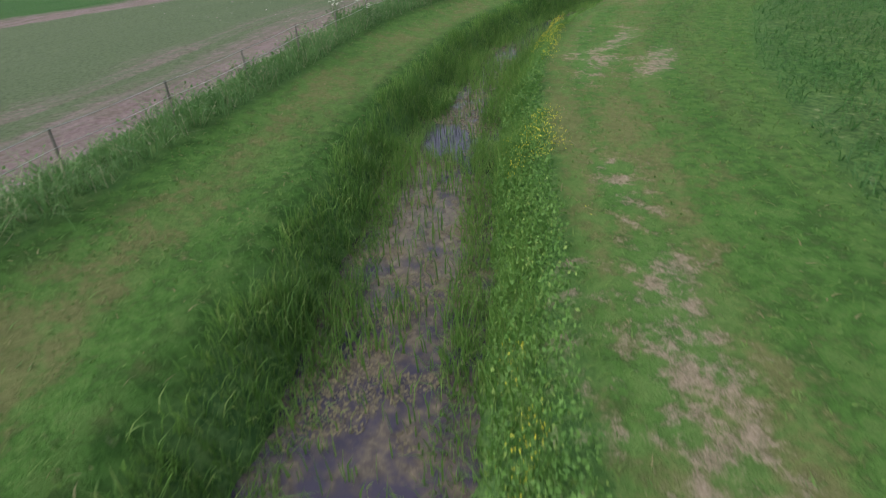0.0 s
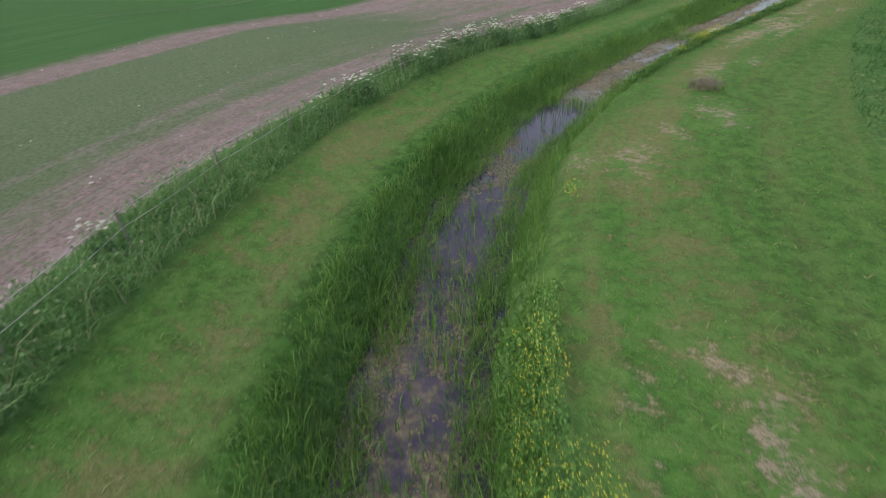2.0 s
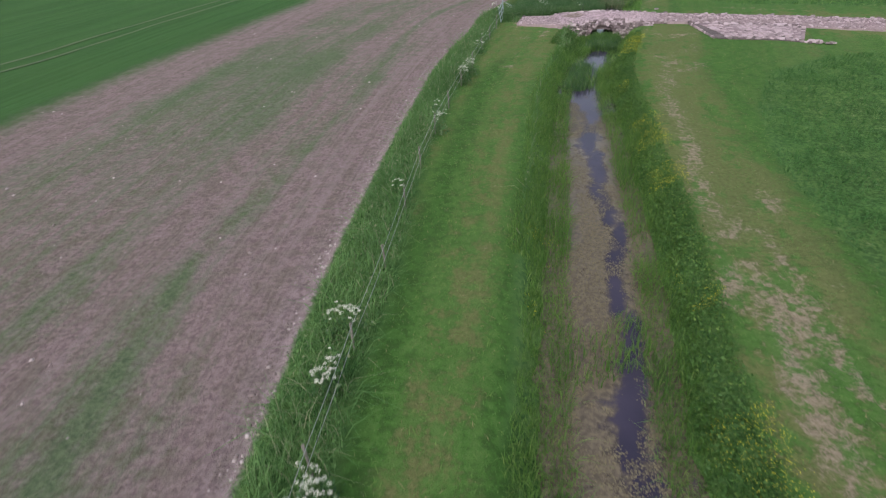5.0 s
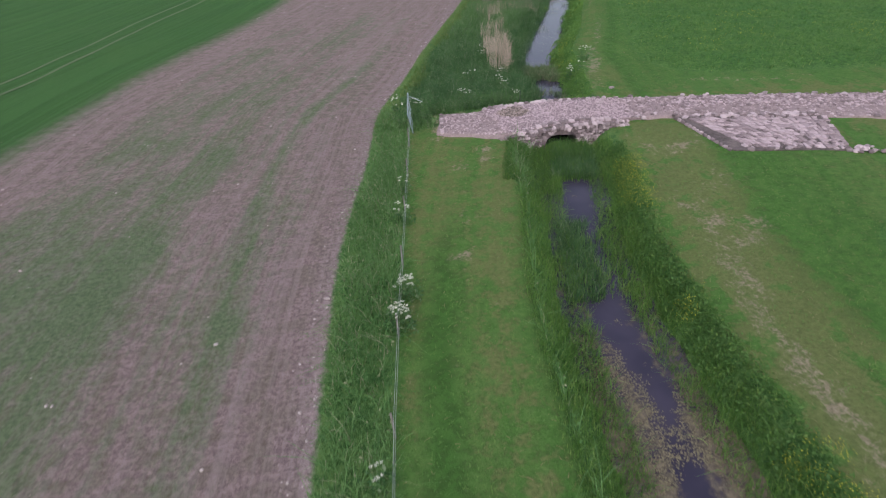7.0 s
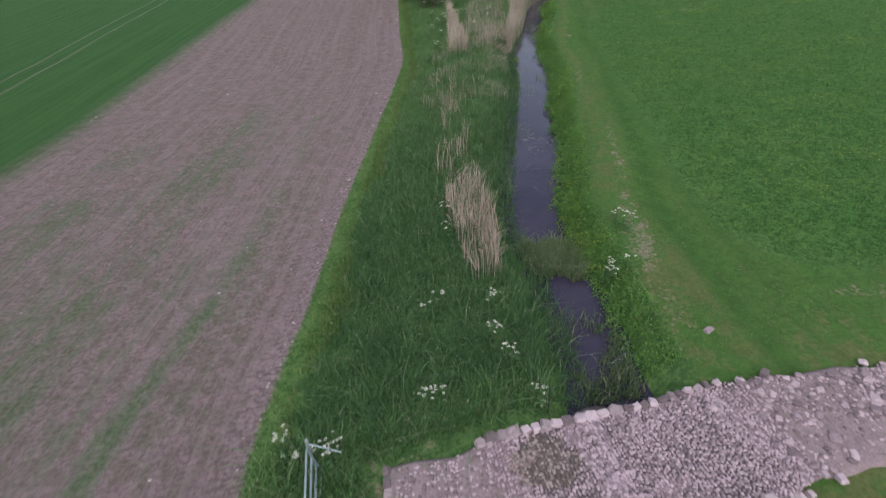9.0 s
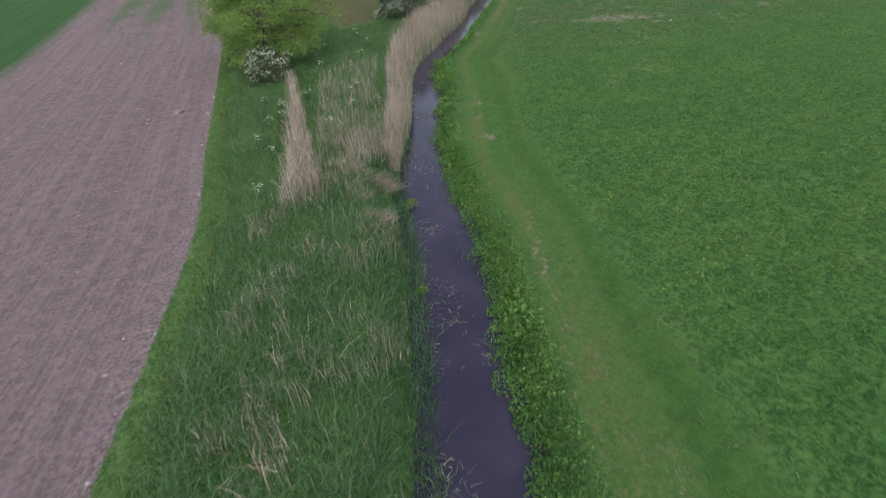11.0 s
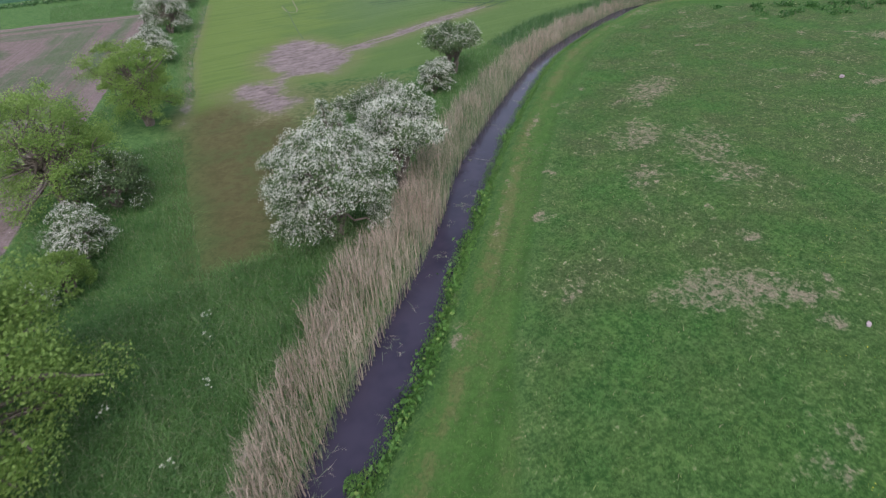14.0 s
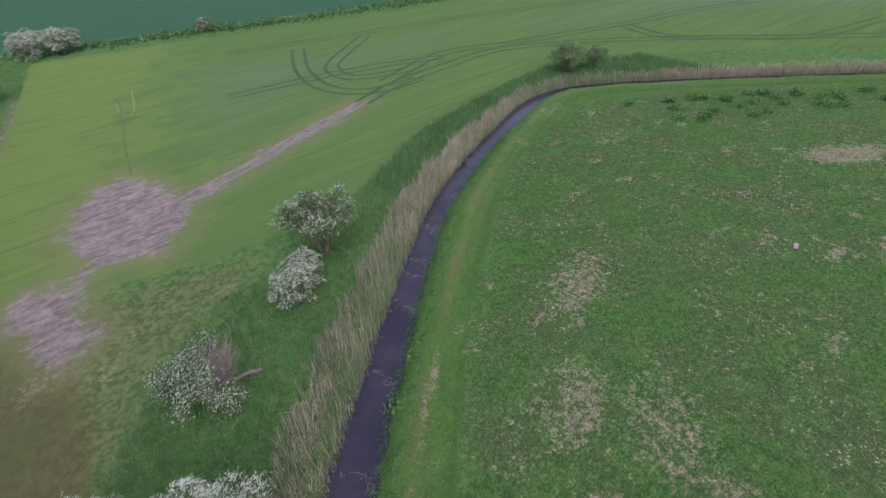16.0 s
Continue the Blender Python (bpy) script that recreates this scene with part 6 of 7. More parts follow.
def tree(name, x, y, radius, height, seed, label, leaf, flower=0.0, bottom=0.04, dense=1.0, lean=(0, 0), stems=3, group="", squash=1.0):
    rng, r = random.Random(seed), np.random.RandomState(seed)
    z0 = float(ground_z(np.array([[x, y]]))[0])
    root = thing(name, (x, y, z0), label, "tree" if height > 3.6 else "bush", group)
    base = height * bottom
    # crown: lumps on an uneven dome
    n = int(36 + 26 * radius)
    C, size = [], []
    while len(C) < n:
        v = r.normal(0, 1, 3)
        v /= np.linalg.norm(v)
        if v[2] < (-0.97 if bottom < 0.05 else -0.6):
            continue
        k = r.uniform(0.5, 0.95) * (1 + 0.08 * math.sin(3 * math.atan2(v[1], v[0]) + seed) + 0.08 * math.sin(5 * v[2] + seed))
        mid, half = base + (height - base) * 0.5, (height - base) * 0.5
        if bottom < 0.2 and v[2] < 0.1:
            v[:2] *= max(1.0, 0.92 / (np.hypot(v[0], v[1]) + 1e-6))
        C.append((v[0] * k * radius + lean[0] * (v[2] + 1), v[1] * k * radius * squash + lean[1] * (v[2] + 1), mid + v[2] * k * half))
        size.append(radius * r.uniform(0.14, 0.25))
    C, size = np.array(C), np.array(size)
    bm = bmesh.new()
    for s in range(stems):
        a = s * 2.1 + seed
        foot = Vector((0.12 * radius * 0.4 * math.cos(a), 0.12 * radius * 0.4 * math.sin(a), -0.1))
        fork = Vector((radius * 0.22 * math.cos(a) + lean[0] * 0.8, radius * 0.22 * math.sin(a) + lean[1] * 0.8, height * rng.uniform(0.3, 0.42)))
        limb(bm, rng, foot, fork, 0.035 * height, 0.022 * height, 0.25)
    part("trunk", bm, bark_mat, root)
    twigs = bmesh.new()
    for i in range(0, n, 2):
        bm = bmesh.new() if i < 20 else twigs
        a = rng.uniform(0, 6.3)
        fork = Vector((radius * 0.2 * math.cos(a) + lean[0] * 0.8, radius * 0.2 * math.sin(a) + lean[1] * 0.8, height * rng.uniform(0.28, 0.45)))
        pts = limb(bm, rng, fork, Vector(C[i]), 0.014 * height, 0.004 * height, 0.3)
        for _ in range(2):
            j = rng.randrange(n)
            if (Vector(C[j]) - pts[3]).length < radius * 0.7:
                limb(twigs, rng, pts[3], Vector(C[j]), 0.006 * height, 0.003 * height, 0.3, 3)
        if bm is not twigs:
            part("limb", bm, bark_mat, root)
    tagged(part("twig_mass", twigs, bark_mat, root), kind="stuff")
    count = int(2100 * radius * radius * dense + 600)
    pick = r.randint(0, n, count)
    off = r.normal(0, 1, (count, 3))
    off /= np.linalg.norm(off, axis=1)[:, None]
    off[:, 2] = np.where(off[:, 2] < -0.3, -off[:, 2] * 0.5, off[:, 2])
    off *= (size[pick] * r.uniform(0.45, 1.15, count))[:, None]
    P = C[pick] + off
    P[:, 2] = np.maximum(P[:, 2], 0.12)
    out = P - [lean[0], lean[1], height * 0.42]
    out /= np.linalg.norm(out, axis=1)[:, None] + 1e-6
    far = 1.0 if radius < 2 else 1.15
    child("crown", tri_mesh("crown", *leaves(P, r.uniform(0.065, 0.14, count) * far * (0.8 if leaf is maple_leaf else 1.0), r, out, 0.9 if leaf is not maple_leaf else 0.5), leaf), root)
    if flower:
        # sprays of blossom arching out over the lumps
        lump = r.uniform(0, 1, n) < (0.35 + 0.65 * flower) * (0.55 + 0.75 * C[:, 2] / height)
        k = int(count * flower * 3.0)
        pick = r.randint(0, n, k // 6)
        pick = pick[lump[pick]]
        off = r.normal(0, 1, (len(pick), 3))
        off[:, 2] = np.abs(off[:, 2]) * 0.9 + 0.05
        off /= np.linalg.norm(off, axis=1)[:, None]
        S = C[pick] + off * (size[pick] * r.uniform(0.85, 1.2, len(pick)))[:, None]
        out = S - [lean[0], lean[1], height * 0.42]
        keep = np.linalg.norm(out / [radius, radius, height * 0.5], axis=1) > 0.6
        S, out = S[keep], out[keep]
        out /= np.linalg.norm(out, axis=1)[:, None] + 1e-6
        run = r.uniform(-0.12, 0.12, (len(S), 6, 1)) * (0.6 + 0.2 * radius)
        droop = out * [1, 1, 0.3] + [0, 0, -0.5] + r.normal(0, 0.35, out.shape)
        P = (S[:, None] + droop[:, None] * run + r.normal(0, 0.035 * (0.6 + 0.2 * radius), (len(S), 6, 3))).reshape(-1, 3)
        P[:, 2] = np.maximum(P[:, 2], 0.15)
        out = np.repeat(out, 6, 0)
        child("blossom", tri_mesh("blossom", *leaves(P, r.uniform(0.027, 0.057, len(P)) * far, r, out, 0.7), haw_flower), root, "clusters of creamy white blossom")
    return root


HAW = "hawthorn in white blossom standing in rank grass"
for name, x, y, rad, h, seed, flower, dense in (
        ("hawthorn", 38.5, 98.0, 3.1, 5.7, 1, 0.88, 1.3), ("hawthorn", 43.7, 100.8, 2.4, 5.8, 2, 1.0, 1.3), ("hawthorn", 41.0, 104.0, 1.6, 5.0, 3, 0.85, 1.2),
        ("hawthorn", 53.8, 113.9, 1.4, 2.5, 5, 0.85, 1.4), ("hawthorn", 55.5, 115.3, 1.15, 2.4, 6, 0.85, 1.4), ("hawthorn", 21.8, 87.1, 1.5, 2.5, 8, 0.5, 1.0),
        ("hawthorn", 27.3, 103.9, 1.7, 2.8, 9, 0.8, 1.0), ("hawthorn", 29.2, 108.9, 2.3, 3.3, 10, 0.2, 1.0), ("hawthorn", 25.5, 100.4, 0.85, 1.5, 16, 0.95, 1.4), ("hawthorn", 36.0, 142.5, 2.3, 3.4, 11, 0.9, 1.0), ("hawthorn", 36.8, 151.5, 1.6, 2.6, 29, 0.6, 1.0), ("hawthorn", 44.6, 178.6, 2.9, 4.4, 25, 0.15, 0.7),
        ("hawthorn", 40.0, 159.0, 3.0, 5.0, 12, 1.0, 1.0), ("hawthorn", 54.0, 201.5, 3.2, 4.4, 13, 1.0, 0.8), ("hawthorn", 58.6, 200.6, 3.0, 4.2, 14, 1.0, 0.8),
        ("hawthorn", 80.8, 195.5, 1.8, 2.3, 15, 0.5, 0.5)):
    tree(name, x, y, rad, h, seed, bottom=0.26 if seed == 2 else 0.04, label=HAW if h > 2.5 else "small round hawthorn bush covered in white blossom", leaf=haw_leaf, flower=flower, dense=dense, group="hawthorns along the stream")
tree("hawthorn", 58.0, 117.4, 2.6, 4.5, 7, "open-crowned hawthorn with bare lower stems and thin blossom", haw_leaf, 0.4, bottom=0.3, dense=0.75, stems=4, group="hawthorns along the stream")
MAPLE = "field maple with loose yellow-green spring leaves"
for x, y, rad, h, seed, dense in ((23.9, 91.6, 4.5, 7.8, 21, 1.0), (27.0, 110.6, 3.7, 7.2, 22, 0.6), (26.6, 101.0, 1.3, 2.4, 23, 1.2), (32.7, 122.6, 3.1, 6.8, 24, 0.9)):
    tree("field_maple", x, y, rad, h, seed, MAPLE, maple_leaf, 0, bottom=0.03, dense=dense * 1.75, group="maples along the field edge")
for x, y, rad, h, seed in ((100.6, 129.2, 2.4, 3.3, 27), (103.6, 127.4, 1.6, 2.9, 28)):
    tree("willow", x, y, rad, h, seed, "thin open willow above the reeds", willow_leaf, 0, bottom=0.12, dense=0.6, group="willows at the bend")


def leaning_hawthorn():
    """Blown over: the stem lies out sideways and half of the crown is dead wood."""
    rng, r = random.Random(4), np.random.RandomState(4)
    x, y = 49.4, 110.2
    root = thing("hawthorn", (x, y, float(ground_z(np.array([[x, y]]))[0])), "blown-over hawthorn, half dead twigs and half in blossom", "tree", "hawthorns along the stream")
    bm = bmesh.new()
    tip = Vector((-2.0, -0.3, 1.0))
    limb(bm, rng, Vector((0.25, 0.1, 0.05)), tip, 0.15, 0.1, 0.1, 7)
    limb(bm, rng, Vector((-1.3, -0.2, 0.6)), Vector((-1.9, -1.2, 0.9)), 0.07, 0.03, 0.2)
    limb(bm, rng, Vector((0.2, 0.1, 0.05)), Vector((0.45, 0.3, 0.45)), 0.09, 0.03, 0.2, 3)
    part("trunk", bm, bark_mat, root)
    bm = bmesh.new()
    for i in range(230):
        a = Vector((rng.uniform(-2.5, -0.8), rng.uniform(-0.9, 0.9), rng.uniform(0.8, 1.9)))
        limb(bm, rng, tip.lerp(a, 0.3), a + Vector((rng.uniform(-0.6, 0.7), rng.uniform(-0.5, 0.9), rng.uniform(0.5, 1.5))), 0.02, 0.005, 0.3, 4)
    part("dead_twigs", bm, plain("dead_twigs", (0.15, 0.12, 0.11), (0.27, 0.23, 0.215), 30, 0.95, relief=0.0), root, "grey leafless twigs")
    n = 34
    C = np.column_stack([r.uniform(-4.2, -2.4, n), r.uniform(-1.5, 1.7, n), r.uniform(0.4, 2.9, n)])
    C = np.vstack([C, np.column_stack([r.uniform(-2.6, -1.5, 8), r.uniform(-1.9, -1.1, 8), r.uniform(0.3, 1.2, 8)]), np.column_stack([r.uniform(-2.2, -1.0, 6), r.uniform(0.9, 1.6, 6), r.uniform(1.5, 2.8, 6)])])
    for nm, k, mat, lo, hi in (("crown", 8000, haw_leaf, 0.07, 0.14), ("blossom", 6500, haw_flower, 0.045, 0.09)):
        p = C[r.randint(0, len(C), k)] + r.normal(0, 0.24, (k, 3))
        p[:, 2] = p[:, 2].clip(0.1)
        out = p - [-2.6, 0, 0.8]
        out /= np.linalg.norm(out, axis=1)[:, None]
        child(nm, tri_mesh(nm, *leaves(p, r.uniform(lo, hi, k), r, out, 1.0), mat), root)


leaning_hawthorn()

# ---- fence ----
post_mat = plain("weathered_post", (0.1, 0.095, 0.08), (0.24, 0.225, 0.2), 25, 0.9, relief=0.5)
wire_mat = plain("galvanised_wire", (0.3, 0.32, 0.31), (0.5, 0.52, 0.5), 40, 0.45, 0.7, relief=0.0)
pipe_mat = plain("galvanised_tube", (0.26, 0.33, 0.36), (0.42, 0.5, 0.53), 18, 0.45, 0.5, relief=0.1)
FENCE = [(12.6, -39.6), (9.8, -36), (5.2, -29.9), (1.3, -24.8), (-0.7, -21.2), (-2.6, -15.6), (-3.25, -11.6), (-3.6, -7), (-3.7, -2), (-3.4, 3.8), (-3.05, 7),
         (-2.75, 10), (-2.3, 14.8), (-1.35, 21), (0.25, 29), (1.5, 35.3), (2.25, 39.3)]


def build_fence():
    fence = thing("fence", (0, 0, 0), "low post and wire fence half hidden in verge weeds", "fence")
    line = spline(FENCE, 0.25)
    run = np.concatenate([[0], np.cumsum(np.hypot(*np.diff(line, axis=0).T))])
    rng = random.Random(41)
    tops = []
    for d in np.arange(0, run[-1], 3.1):
        x, y = np.interp(d, run, line[:, 0]), np.interp(d, run, line[:, 1])
        z = float(ground_z(np.array([[x, y]]))[0])
        bm = bmesh.new()
        tube(bm, [Vector((0, 0, -0.3)), Vector((0, 0, 0.4)), Vector((rng.uniform(-0.03, 0.03), rng.uniform(-0.03, 0.03), 0.84)), Vector((0, 0, 0.86))], [0.03, 0.03, 0.028, 0.018], 7)
        ob = part("post", bm, post_mat, fence)
        ob.location = (x, y, z)
        tops.append(Vector((x, y, z)))
    for h in (0.5, 0.84):
        bm = bmesh.new()
        pts = []
        for a, b in zip(tops[:-1], tops[1:]):
            for k in range(4):
                p = a.lerp(b, k / 4)
                p.z += h - 0.03 * math.sin(math.pi * k / 4)
                pts.append(p + Vector((0.05, 0, 0)))
        pts.append(tops[-1] + Vector((0.05, 0, h)))
        tube(bm, pts, [0.006] * len(pts), 4)
        part("wire", bm, wire_mat, fence)


def build_gate():
    """A galvanised field gate folded back along the fence, with its hanging post and a loose bar."""
    gate = thing("metal_gate", (2.2, 39.2, 0.12), "galvanised tube field gate folded back along the fence", "gate")
    a, b = Vector((0.0, 0.05, 0)), Vector((-0.4, -2.3, 0))
    for z in (0.18, 0.45, 0.72, 1.0):
        bm = bmesh.new()
        tube(bm, [p + Vector((0.2 * (1 - z), 0, z)) for p in (a, a.lerp(b, 0.5), b)], [0.024] * 3, 7)
        part("rail", bm, pipe_mat, gate)
    for k in (0.0, 0.5, 1.0):
        bm = bmesh.new()
        p = a.lerp(b, k)
        tube(bm, [p + Vector((0.19, 0, 0.12)), p + Vector((0.01, 0, 1.06))], [0.022] * 2, 7)
        part("upright", bm, pipe_mat, gate)
    bm = bmesh.new()
    tube(bm, [Vector((0.05, 0.16, -0.3)), Vector((0.05, 0.16, 1.2)), Vector((0.05, 0.16, 1.25))], [0.04, 0.04, 0.02], 8)
    part("post", bm, pipe_mat, gate)
    bm = bmesh.new()
    tube(bm, [Vector((0.05, 0.16, 1.08)), Vector((0.4, 0.0, 0.95)), Vector((0.7, -0.12, 0.8))], [0.014] * 3, 6)
    part("brace", bm, pipe_mat, gate)
    post = thing("fence_post", (8.0, 38.95, 0.2), "thin dark iron post beside the bridge coping", "post")
    bm = bmesh.new()
    tube(bm, [Vector((0, 0, -0.3)), Vector((0, 0, 0.7))], [0.02, 0.018], 6)
    part("shaft", bm, plain("dark_iron", (0.04, 0.045, 0.05), (0.09, 0.1, 0.1), 30, 0.6, 0.6, relief=0.1), post)


build_fence()
build_gate()


# ---- cow parsley and lone things ----
def parsley(seed, heads, height):
    rng, r = random.Random(seed), np.random.RandomState(seed)
    root = thing("cow_parsley", (0, 0, 0), "cow parsley with lacy white flower heads", "flower", "cow parsley in the verge")
    bm = bmesh.new()
    tops = []
    for i in range(heads):
        a, q = rng.uniform(0, 6.3), rng.uniform(0.05, 0.3)
        tip = Vector((math.cos(a) * q, math.sin(a) * q, height * rng.uniform(0.75, 1.05)))
        limb(bm, rng, Vector((0, 0, -0.05)), tip, 0.005, 0.003, 0.12, 3)
        tops.append(tip)
    part("stems", bm, stem_mat, root)
    for tip in tops:
        k = 34
        q, a = np.sqrt(r.uniform(0, 1, k)) * r.uniform(0.03, 0.06), r.uniform(0, 6.3, k)
        P = np.column_stack([tip.x + q * np.cos(a), tip.y + q * np.sin(a), tip.z + 0.02 - 1.6 * q * q + r.uniform(-0.006, 0.006, k)])
        V, T = leaves(P, r.uniform(0.016, 0.028, k), r)
        child("flower_head", tri_mesh("flower_head", V, T, white_mat), root)
    k = 70
    P = np.column_stack([r.normal(0, 0.16, k), r.normal(0, 0.16, k), r.uniform(0.1, height * 0.7, k)])
    child("foliage", tri_mesh("foliage", *leaves(P, r.uniform(0.06, 0.12, k), r), verge_mat), root)
    return root


# places of flowering clumps: x, y, how many, spread
CLUMPS = [(-0.2, -22.7, 3, 0.25), (0.6, -24.6, 2, 0.4), (1.6, -26.0, 4, 0.6), (2.4, -25.3, 1, 0.3), (-2.9, -15.1, 2, 0.4), (-2.7, -13.3, 3, 0.35), (-3.1, -13.2, 3, 0.4), (-3.4, -9.2, 5, 0.4), (-3.5, -7.8, 5, 0.4), (-3.7, -6.0, 8, 0.45), (-3.8, -4.8, 4, 0.4),
          (-3.6, -3.4, 7, 0.45), (-3.6, -0.6, 8, 0.45), (-3.5, 1.2, 6, 0.4), (-3.5, 3.9, 4, 0.4), (-3.4, 5.7, 3, 0.25), (-3.6, 4.2, 2, 0.3), (-2.9, 11.8, 1, 0.2), (-1.7, 17.3, 2, 0.2), (-0.5, 25.0, 4, 0.3), (-0.75, 23.9, 4, 0.25), (-2.0, 19.6, 1, 0.2),
          (0.6, 31.6, 2, 0.4), (0.2, 29.2, 2, 0.3), (1.7, 39.7, 3, 0.3), (2.7, 39.4, 4, 0.3), (5.2, 40.0, 1, 0.2), (5.6, 39.8, 1, 0.2), (6.3, 43.5, 3, 0.4), (7.6, 41.4, 2, 0.3), (8.3, 42.4, 2, 0.3), (7.8, 40.4, 2, 0.3), (7.4, 39.2, 2, 0.3), (8.3, 47.2, 1, 0.2), (9.0, 48.3, 2, 0.3),
          (12.8, 43.1, 5, 0.3), (14.5, 45.3, 4, 0.3), (21.8, 77.1, 3, 0.3), (18.1, 74.5, 2, 0.4), (19.4, 75.5, 2, 0.3), (20.6, 80.6, 4, 0.5), (21.0, 81.6, 3, 0.4), (20.1, 83.0, 2, 0.4), (19.4, 79.2, 3, 0.4), (18.0, 76.6, 1, 0.3), (22.8, 81.8, 3, 0.4), (23.5, 78.4, 2, 0.3),
          (25.6, 87.5, 4, 0.35), (25.2, 81.6, 2, 0.3), (25.4, 78, 1, 0.3), (31.9, 94.3, 4, 0.5), (29.2, 88.1, 2, 0.6), (24.6, 80.6, 2, 0.3), (16.4, 71.3, 2, 0.6), (27.6, 91, 2, 0.8), (31, 90.5, 2, 0.8)]


def plant_parsley():
    rng = random.Random(51)
    kinds = [parsley(s, h, t) for s, h, t in ((61, 6, 0.8), (62, 8, 0.9), (63, 5, 0.72), (64, 9, 0.95))]
    for k in kinds:
        k.location = (-4.2, 9 + kinds.index(k) * 0.01, -30)
    first = list(kinds)
    for x, y, n, spread in CLUMPS:
        for _ in range(n if -14 < y < 30 else (n + 1) // 2):
            px, py = x + rng.gauss(0, spread * 0.6), y + rng.gauss(0, spread * 0.6)
            z = float(ground_z(np.array([[px, py]]))[0])
            m = pose(px, py, z, 0, 0, rng.uniform(0, 360))
            if first:
                first.pop(0).matrix_basis = m
            else:
                copy_thing(rng.choice(kinds), m)


plant_parsley()


def lone_stone(x, y, s, label, turn=0.0):
    z = float(ground_z(np.array([[x, y]]))[0])
    ob = new("stone", STONES[int(x * 7) % len(STONES)])
    ob.matrix_basis = Matrix.LocRotScale((x, y, z + s * 0.12), Euler((0.1, 0.05, turn)), (s, s * 0.6, s * 0.4))
    tagged(ob, label, "stone")


lone_stone(13.5, 39.6, 0.3, "pale flat stone lying in mown grass", 0.2)
lone_stone(15.8, 86.2, 0.6, "long white stone on the bare field", 0.5)
lone_stone(20.1, 64.7, 0.3, "white stone at the edge of the stream", 0.8)
lone_stone(52.2, 80.0, 0.26, "pale stone lying in the meadow", 0.3)
lone_stone(79.7, 95.2, 0.5, "pale stone lying in the meadow", 0.3)
lone_stone(7.3, 29.4, 0.35, "white stone lying in the shallow stream", 1.3)


def tussock():
    r = np.random.RandomState(88)
    x, y = 6.3, -6.4
    z = float(ground_z(np.array([[x, y]]))[0])
    root = thing("tussock", (x, y, z), "dead grey grass tussock with a pale stone on mown grass", "tussock")
    P = np.column_stack([r.normal(0, 0.2, 900), r.normal(0, 0.17, 900), np.zeros(900)])
    dead = leafy("dead_tussock", (0.1, 0.088, 0.065), (0.25, 0.22, 0.17), None, 0, 0.15)
    child("dead_grass", tri_mesh("dead_grass", *blades(P, r.uniform(0.12, 0.36, 900), r.uniform(0.014, 0.028, 900), r, 0.8, 0.6), dead), root)
    P = np.column_stack([r.normal(0, 0.3, 200), r.normal(0, 0.25, 200), np.zeros(200)])
    child("live_grass", tri_mesh("live_grass", *blades(P, r.uniform(0.1, 0.28, 200), r.uniform(0.02, 0.035, 200), r, 0.7, 0.5), sedge_mat), root)
    rng = random.Random(3)
    stone_at("stone", 0.15, -0.1, 0.05, 0.2, 0.15, 0.13, 0.4, root, rng)


tussock()


# ---- wheel marks in the crop ----
def wheel_marks(pts, label, gap=1.8, width=0.5, mat=None):
    root = thing("tractor_tracks", (0, 0, 0), label, "tracks", "wheel marks in the crop", "structure")
    line = spline(pts, 1.5)
    d = np.gradient(line, axis=0)
    n = np.column_stack([-d[:, 1], d[:, 0]]) / np.hypot(d[:, 0], d[:, 1])[:, None]
    for side in ((-1, 1) if gap else (0,)):
        L, R = line + n * (side * gap / 2 - width / 2), line + n * (side * gap / 2 + width / 2)
        V = np.vstack([L, R])
        V = np.column_stack([V, ground_z(V) + 0.03])
        k = len(line)
        i = np.arange(k - 1)
        child("wheel_rut", tri_mesh("wheel_rut", V, np.column_stack([i, i + 1, i + k + 1, i + k]), mat), root)


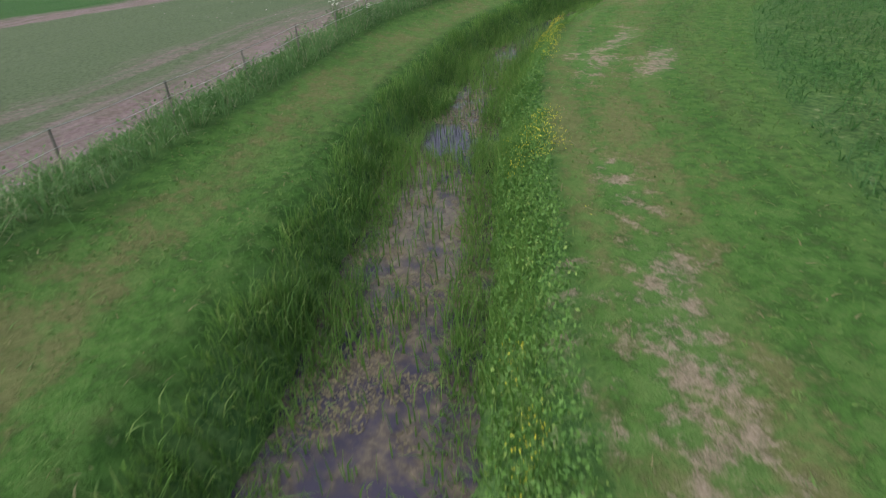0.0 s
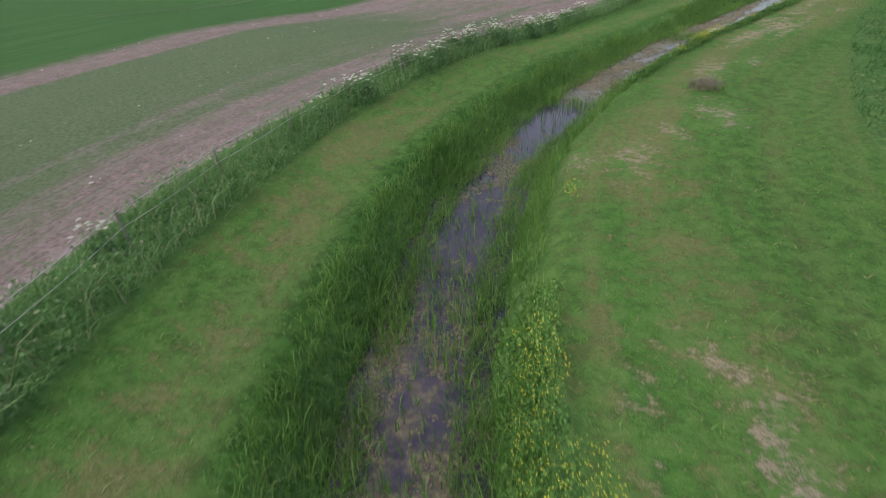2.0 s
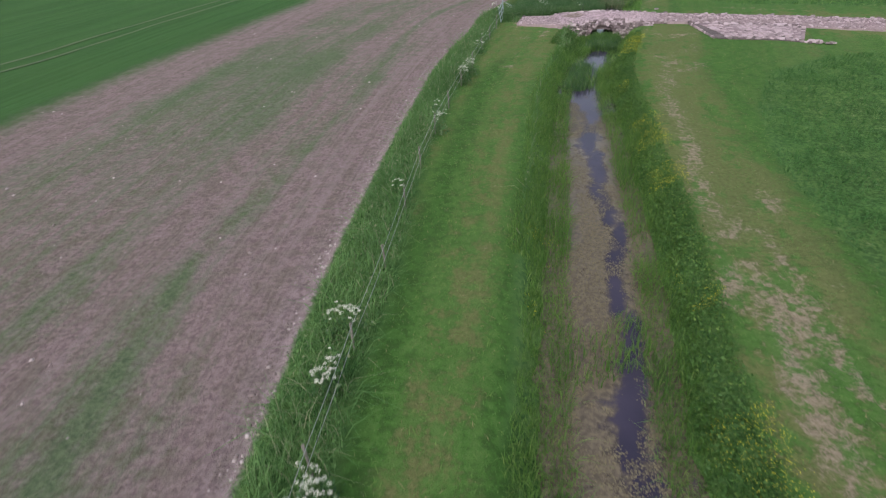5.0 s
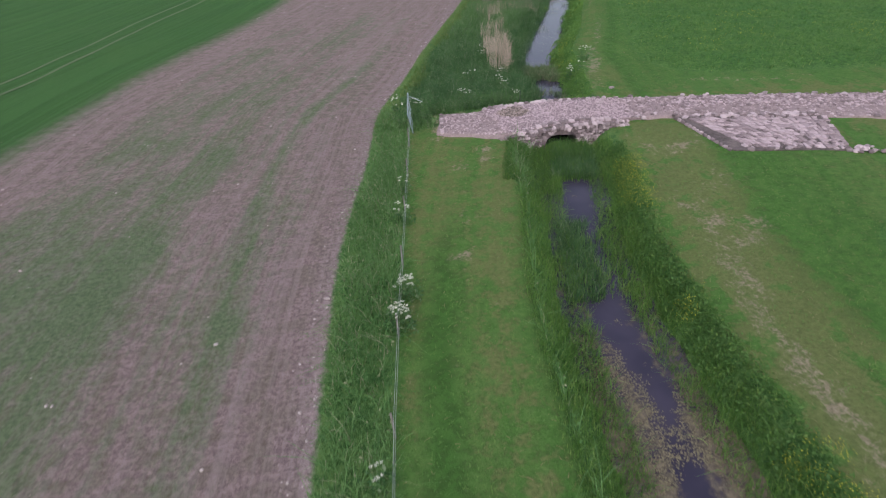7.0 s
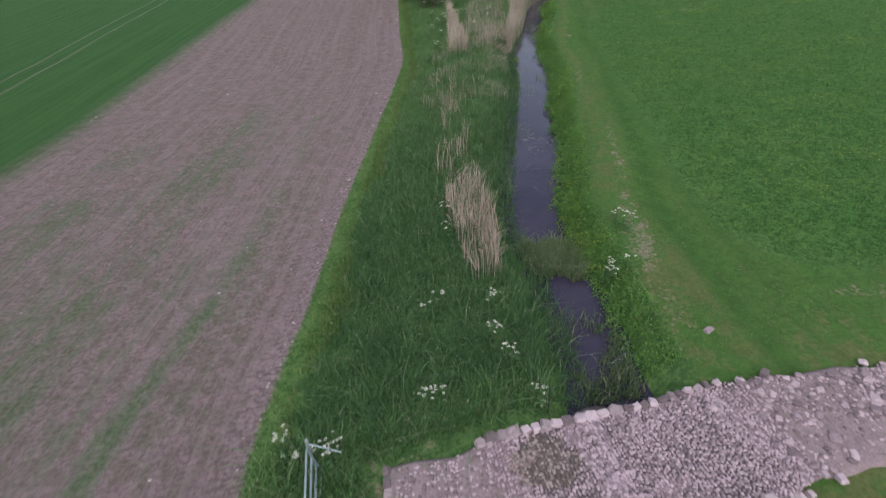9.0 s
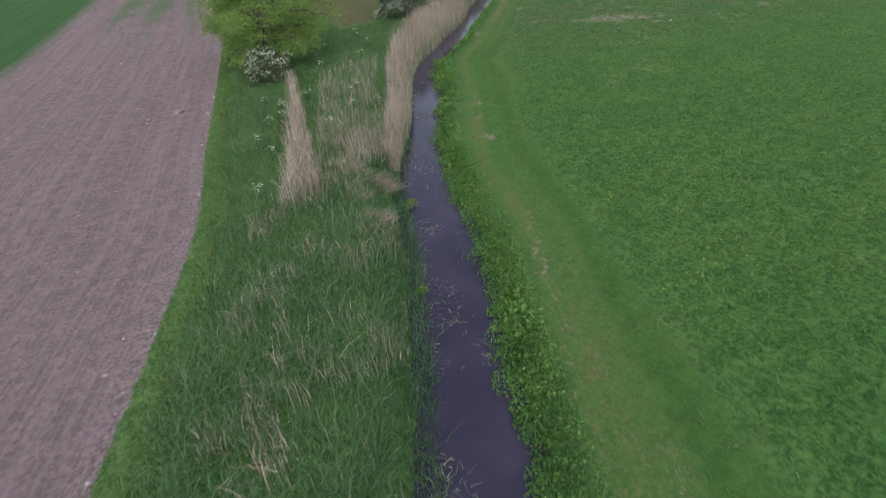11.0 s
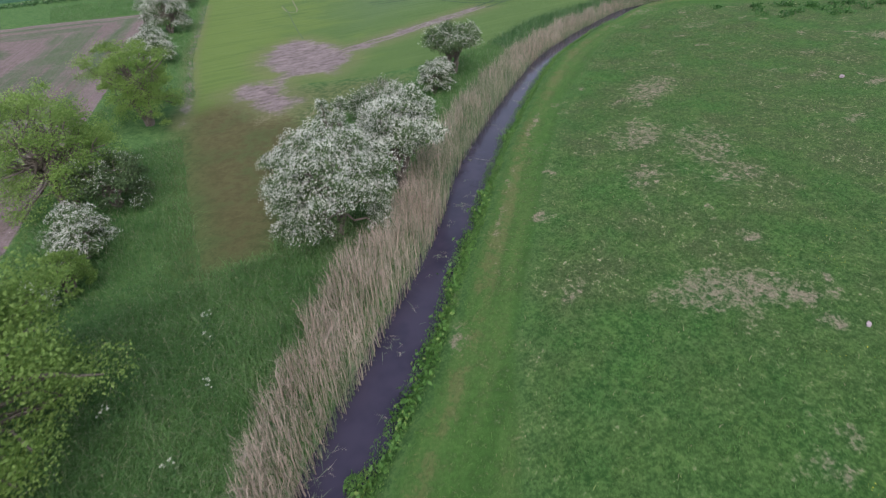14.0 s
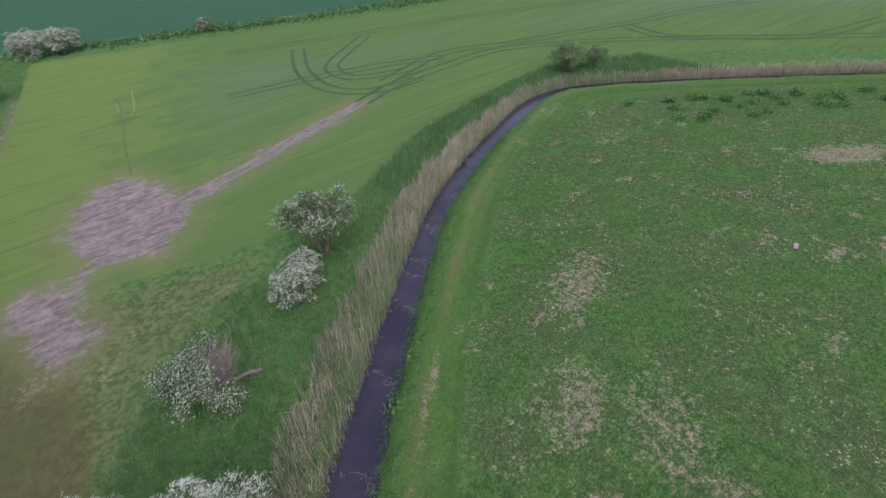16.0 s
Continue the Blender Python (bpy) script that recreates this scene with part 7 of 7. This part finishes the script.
rut_mat = plain("crushed_crop", (0.022, 0.058, 0.016), (0.052, 0.102, 0.03), 3, 0.95, relief=0.4)
for marks in ([(112, 164.9), (95.8, 169.2), (82.3, 174.2), (76.4, 176.3)], [(95.7, 146.8), (90.2, 149.7), (82.6, 152.5), (76.4, 153.8), (67.6, 155.4)],
              [(84.7, 168.6), (79.7, 158.7), (77.5, 150.9), (78.1, 145.6), (81.5, 142.4), (87, 142)], [(96.1, 166.8), (86.4, 159.4), (82.4, 155.1), (81.8, 149.5), (87.1, 146.5), (91.7, 147.2)],
              [(83.7, 144.5), (96.8, 148.3), (108, 143.7), (124.8, 137.7), (143.6, 132.2), (152.1, 128.3)], [(125.1, 137.3), (122.4, 128.6), (125.4, 123.2), (133.1, 113.1), (149.2, 108.5)],
              [(77.2, 140.5), (83.7, 142.6), (92.5, 143.5), (103.1, 143), (114, 135.7), (122.5, 126.3), (138.9, 105.8), (170, 70)], [(111.9, 165.1), (137.3, 153.4), (190, 130)]):
    wheel_marks(marks, "paired dark tractor tracks through the green crop", mat=rut_mat)
faint_mat = plain("bruised_crop", (0.05, 0.095, 0.028), (0.085, 0.135, 0.045), 3, 0.95, relief=0.3)
thin_mat = plain("thin_crop", (0.12, 0.14, 0.065), (0.19, 0.19, 0.1), 3, 0.95, relief=0.3)
wheel_marks([(52.1, 141.4), (53.7, 149), (56.5, 160.5), (57.5, 166)], "single faint furrow through the green crop", 0, 0.16, faint_mat)
soil_rut = plain("worn_soil", (0.13, 0.105, 0.1), (0.25, 0.205, 0.2), 3, 0.95, relief=0.5)
wheel_marks([(57.1, 165.2), (56.4, 160.7), (56.8, 158.7), (57.9, 160.3), (60.1, 169)], "curved bare wheel marks in the crop", 0, 0.22, thin_mat)
wheel_marks([(52.0, 131.5), (54.5, 132.9), (59.8, 134.4), (64.9, 136.5), (69.7, 138.1), (77.2, 140.5)], "bare earth wheel ruts leading to the dry corner", 1.2, 0.3, soil_rut)
wheel_marks([(-38, -6), (-36.5, 8), (-33.2, 20), (-28.6, 33.5), (-24.6, 46), (-20.6, 58), (-17.2, 70.5), (-13.8, 81.5), (-9, 100), (-4, 118)], "pale tramlines through the dark wheat", 1.8, 0.32, plain("tramline", (0.048, 0.088, 0.033), (0.085, 0.118, 0.052), 3, 0.95, relief=0.3))
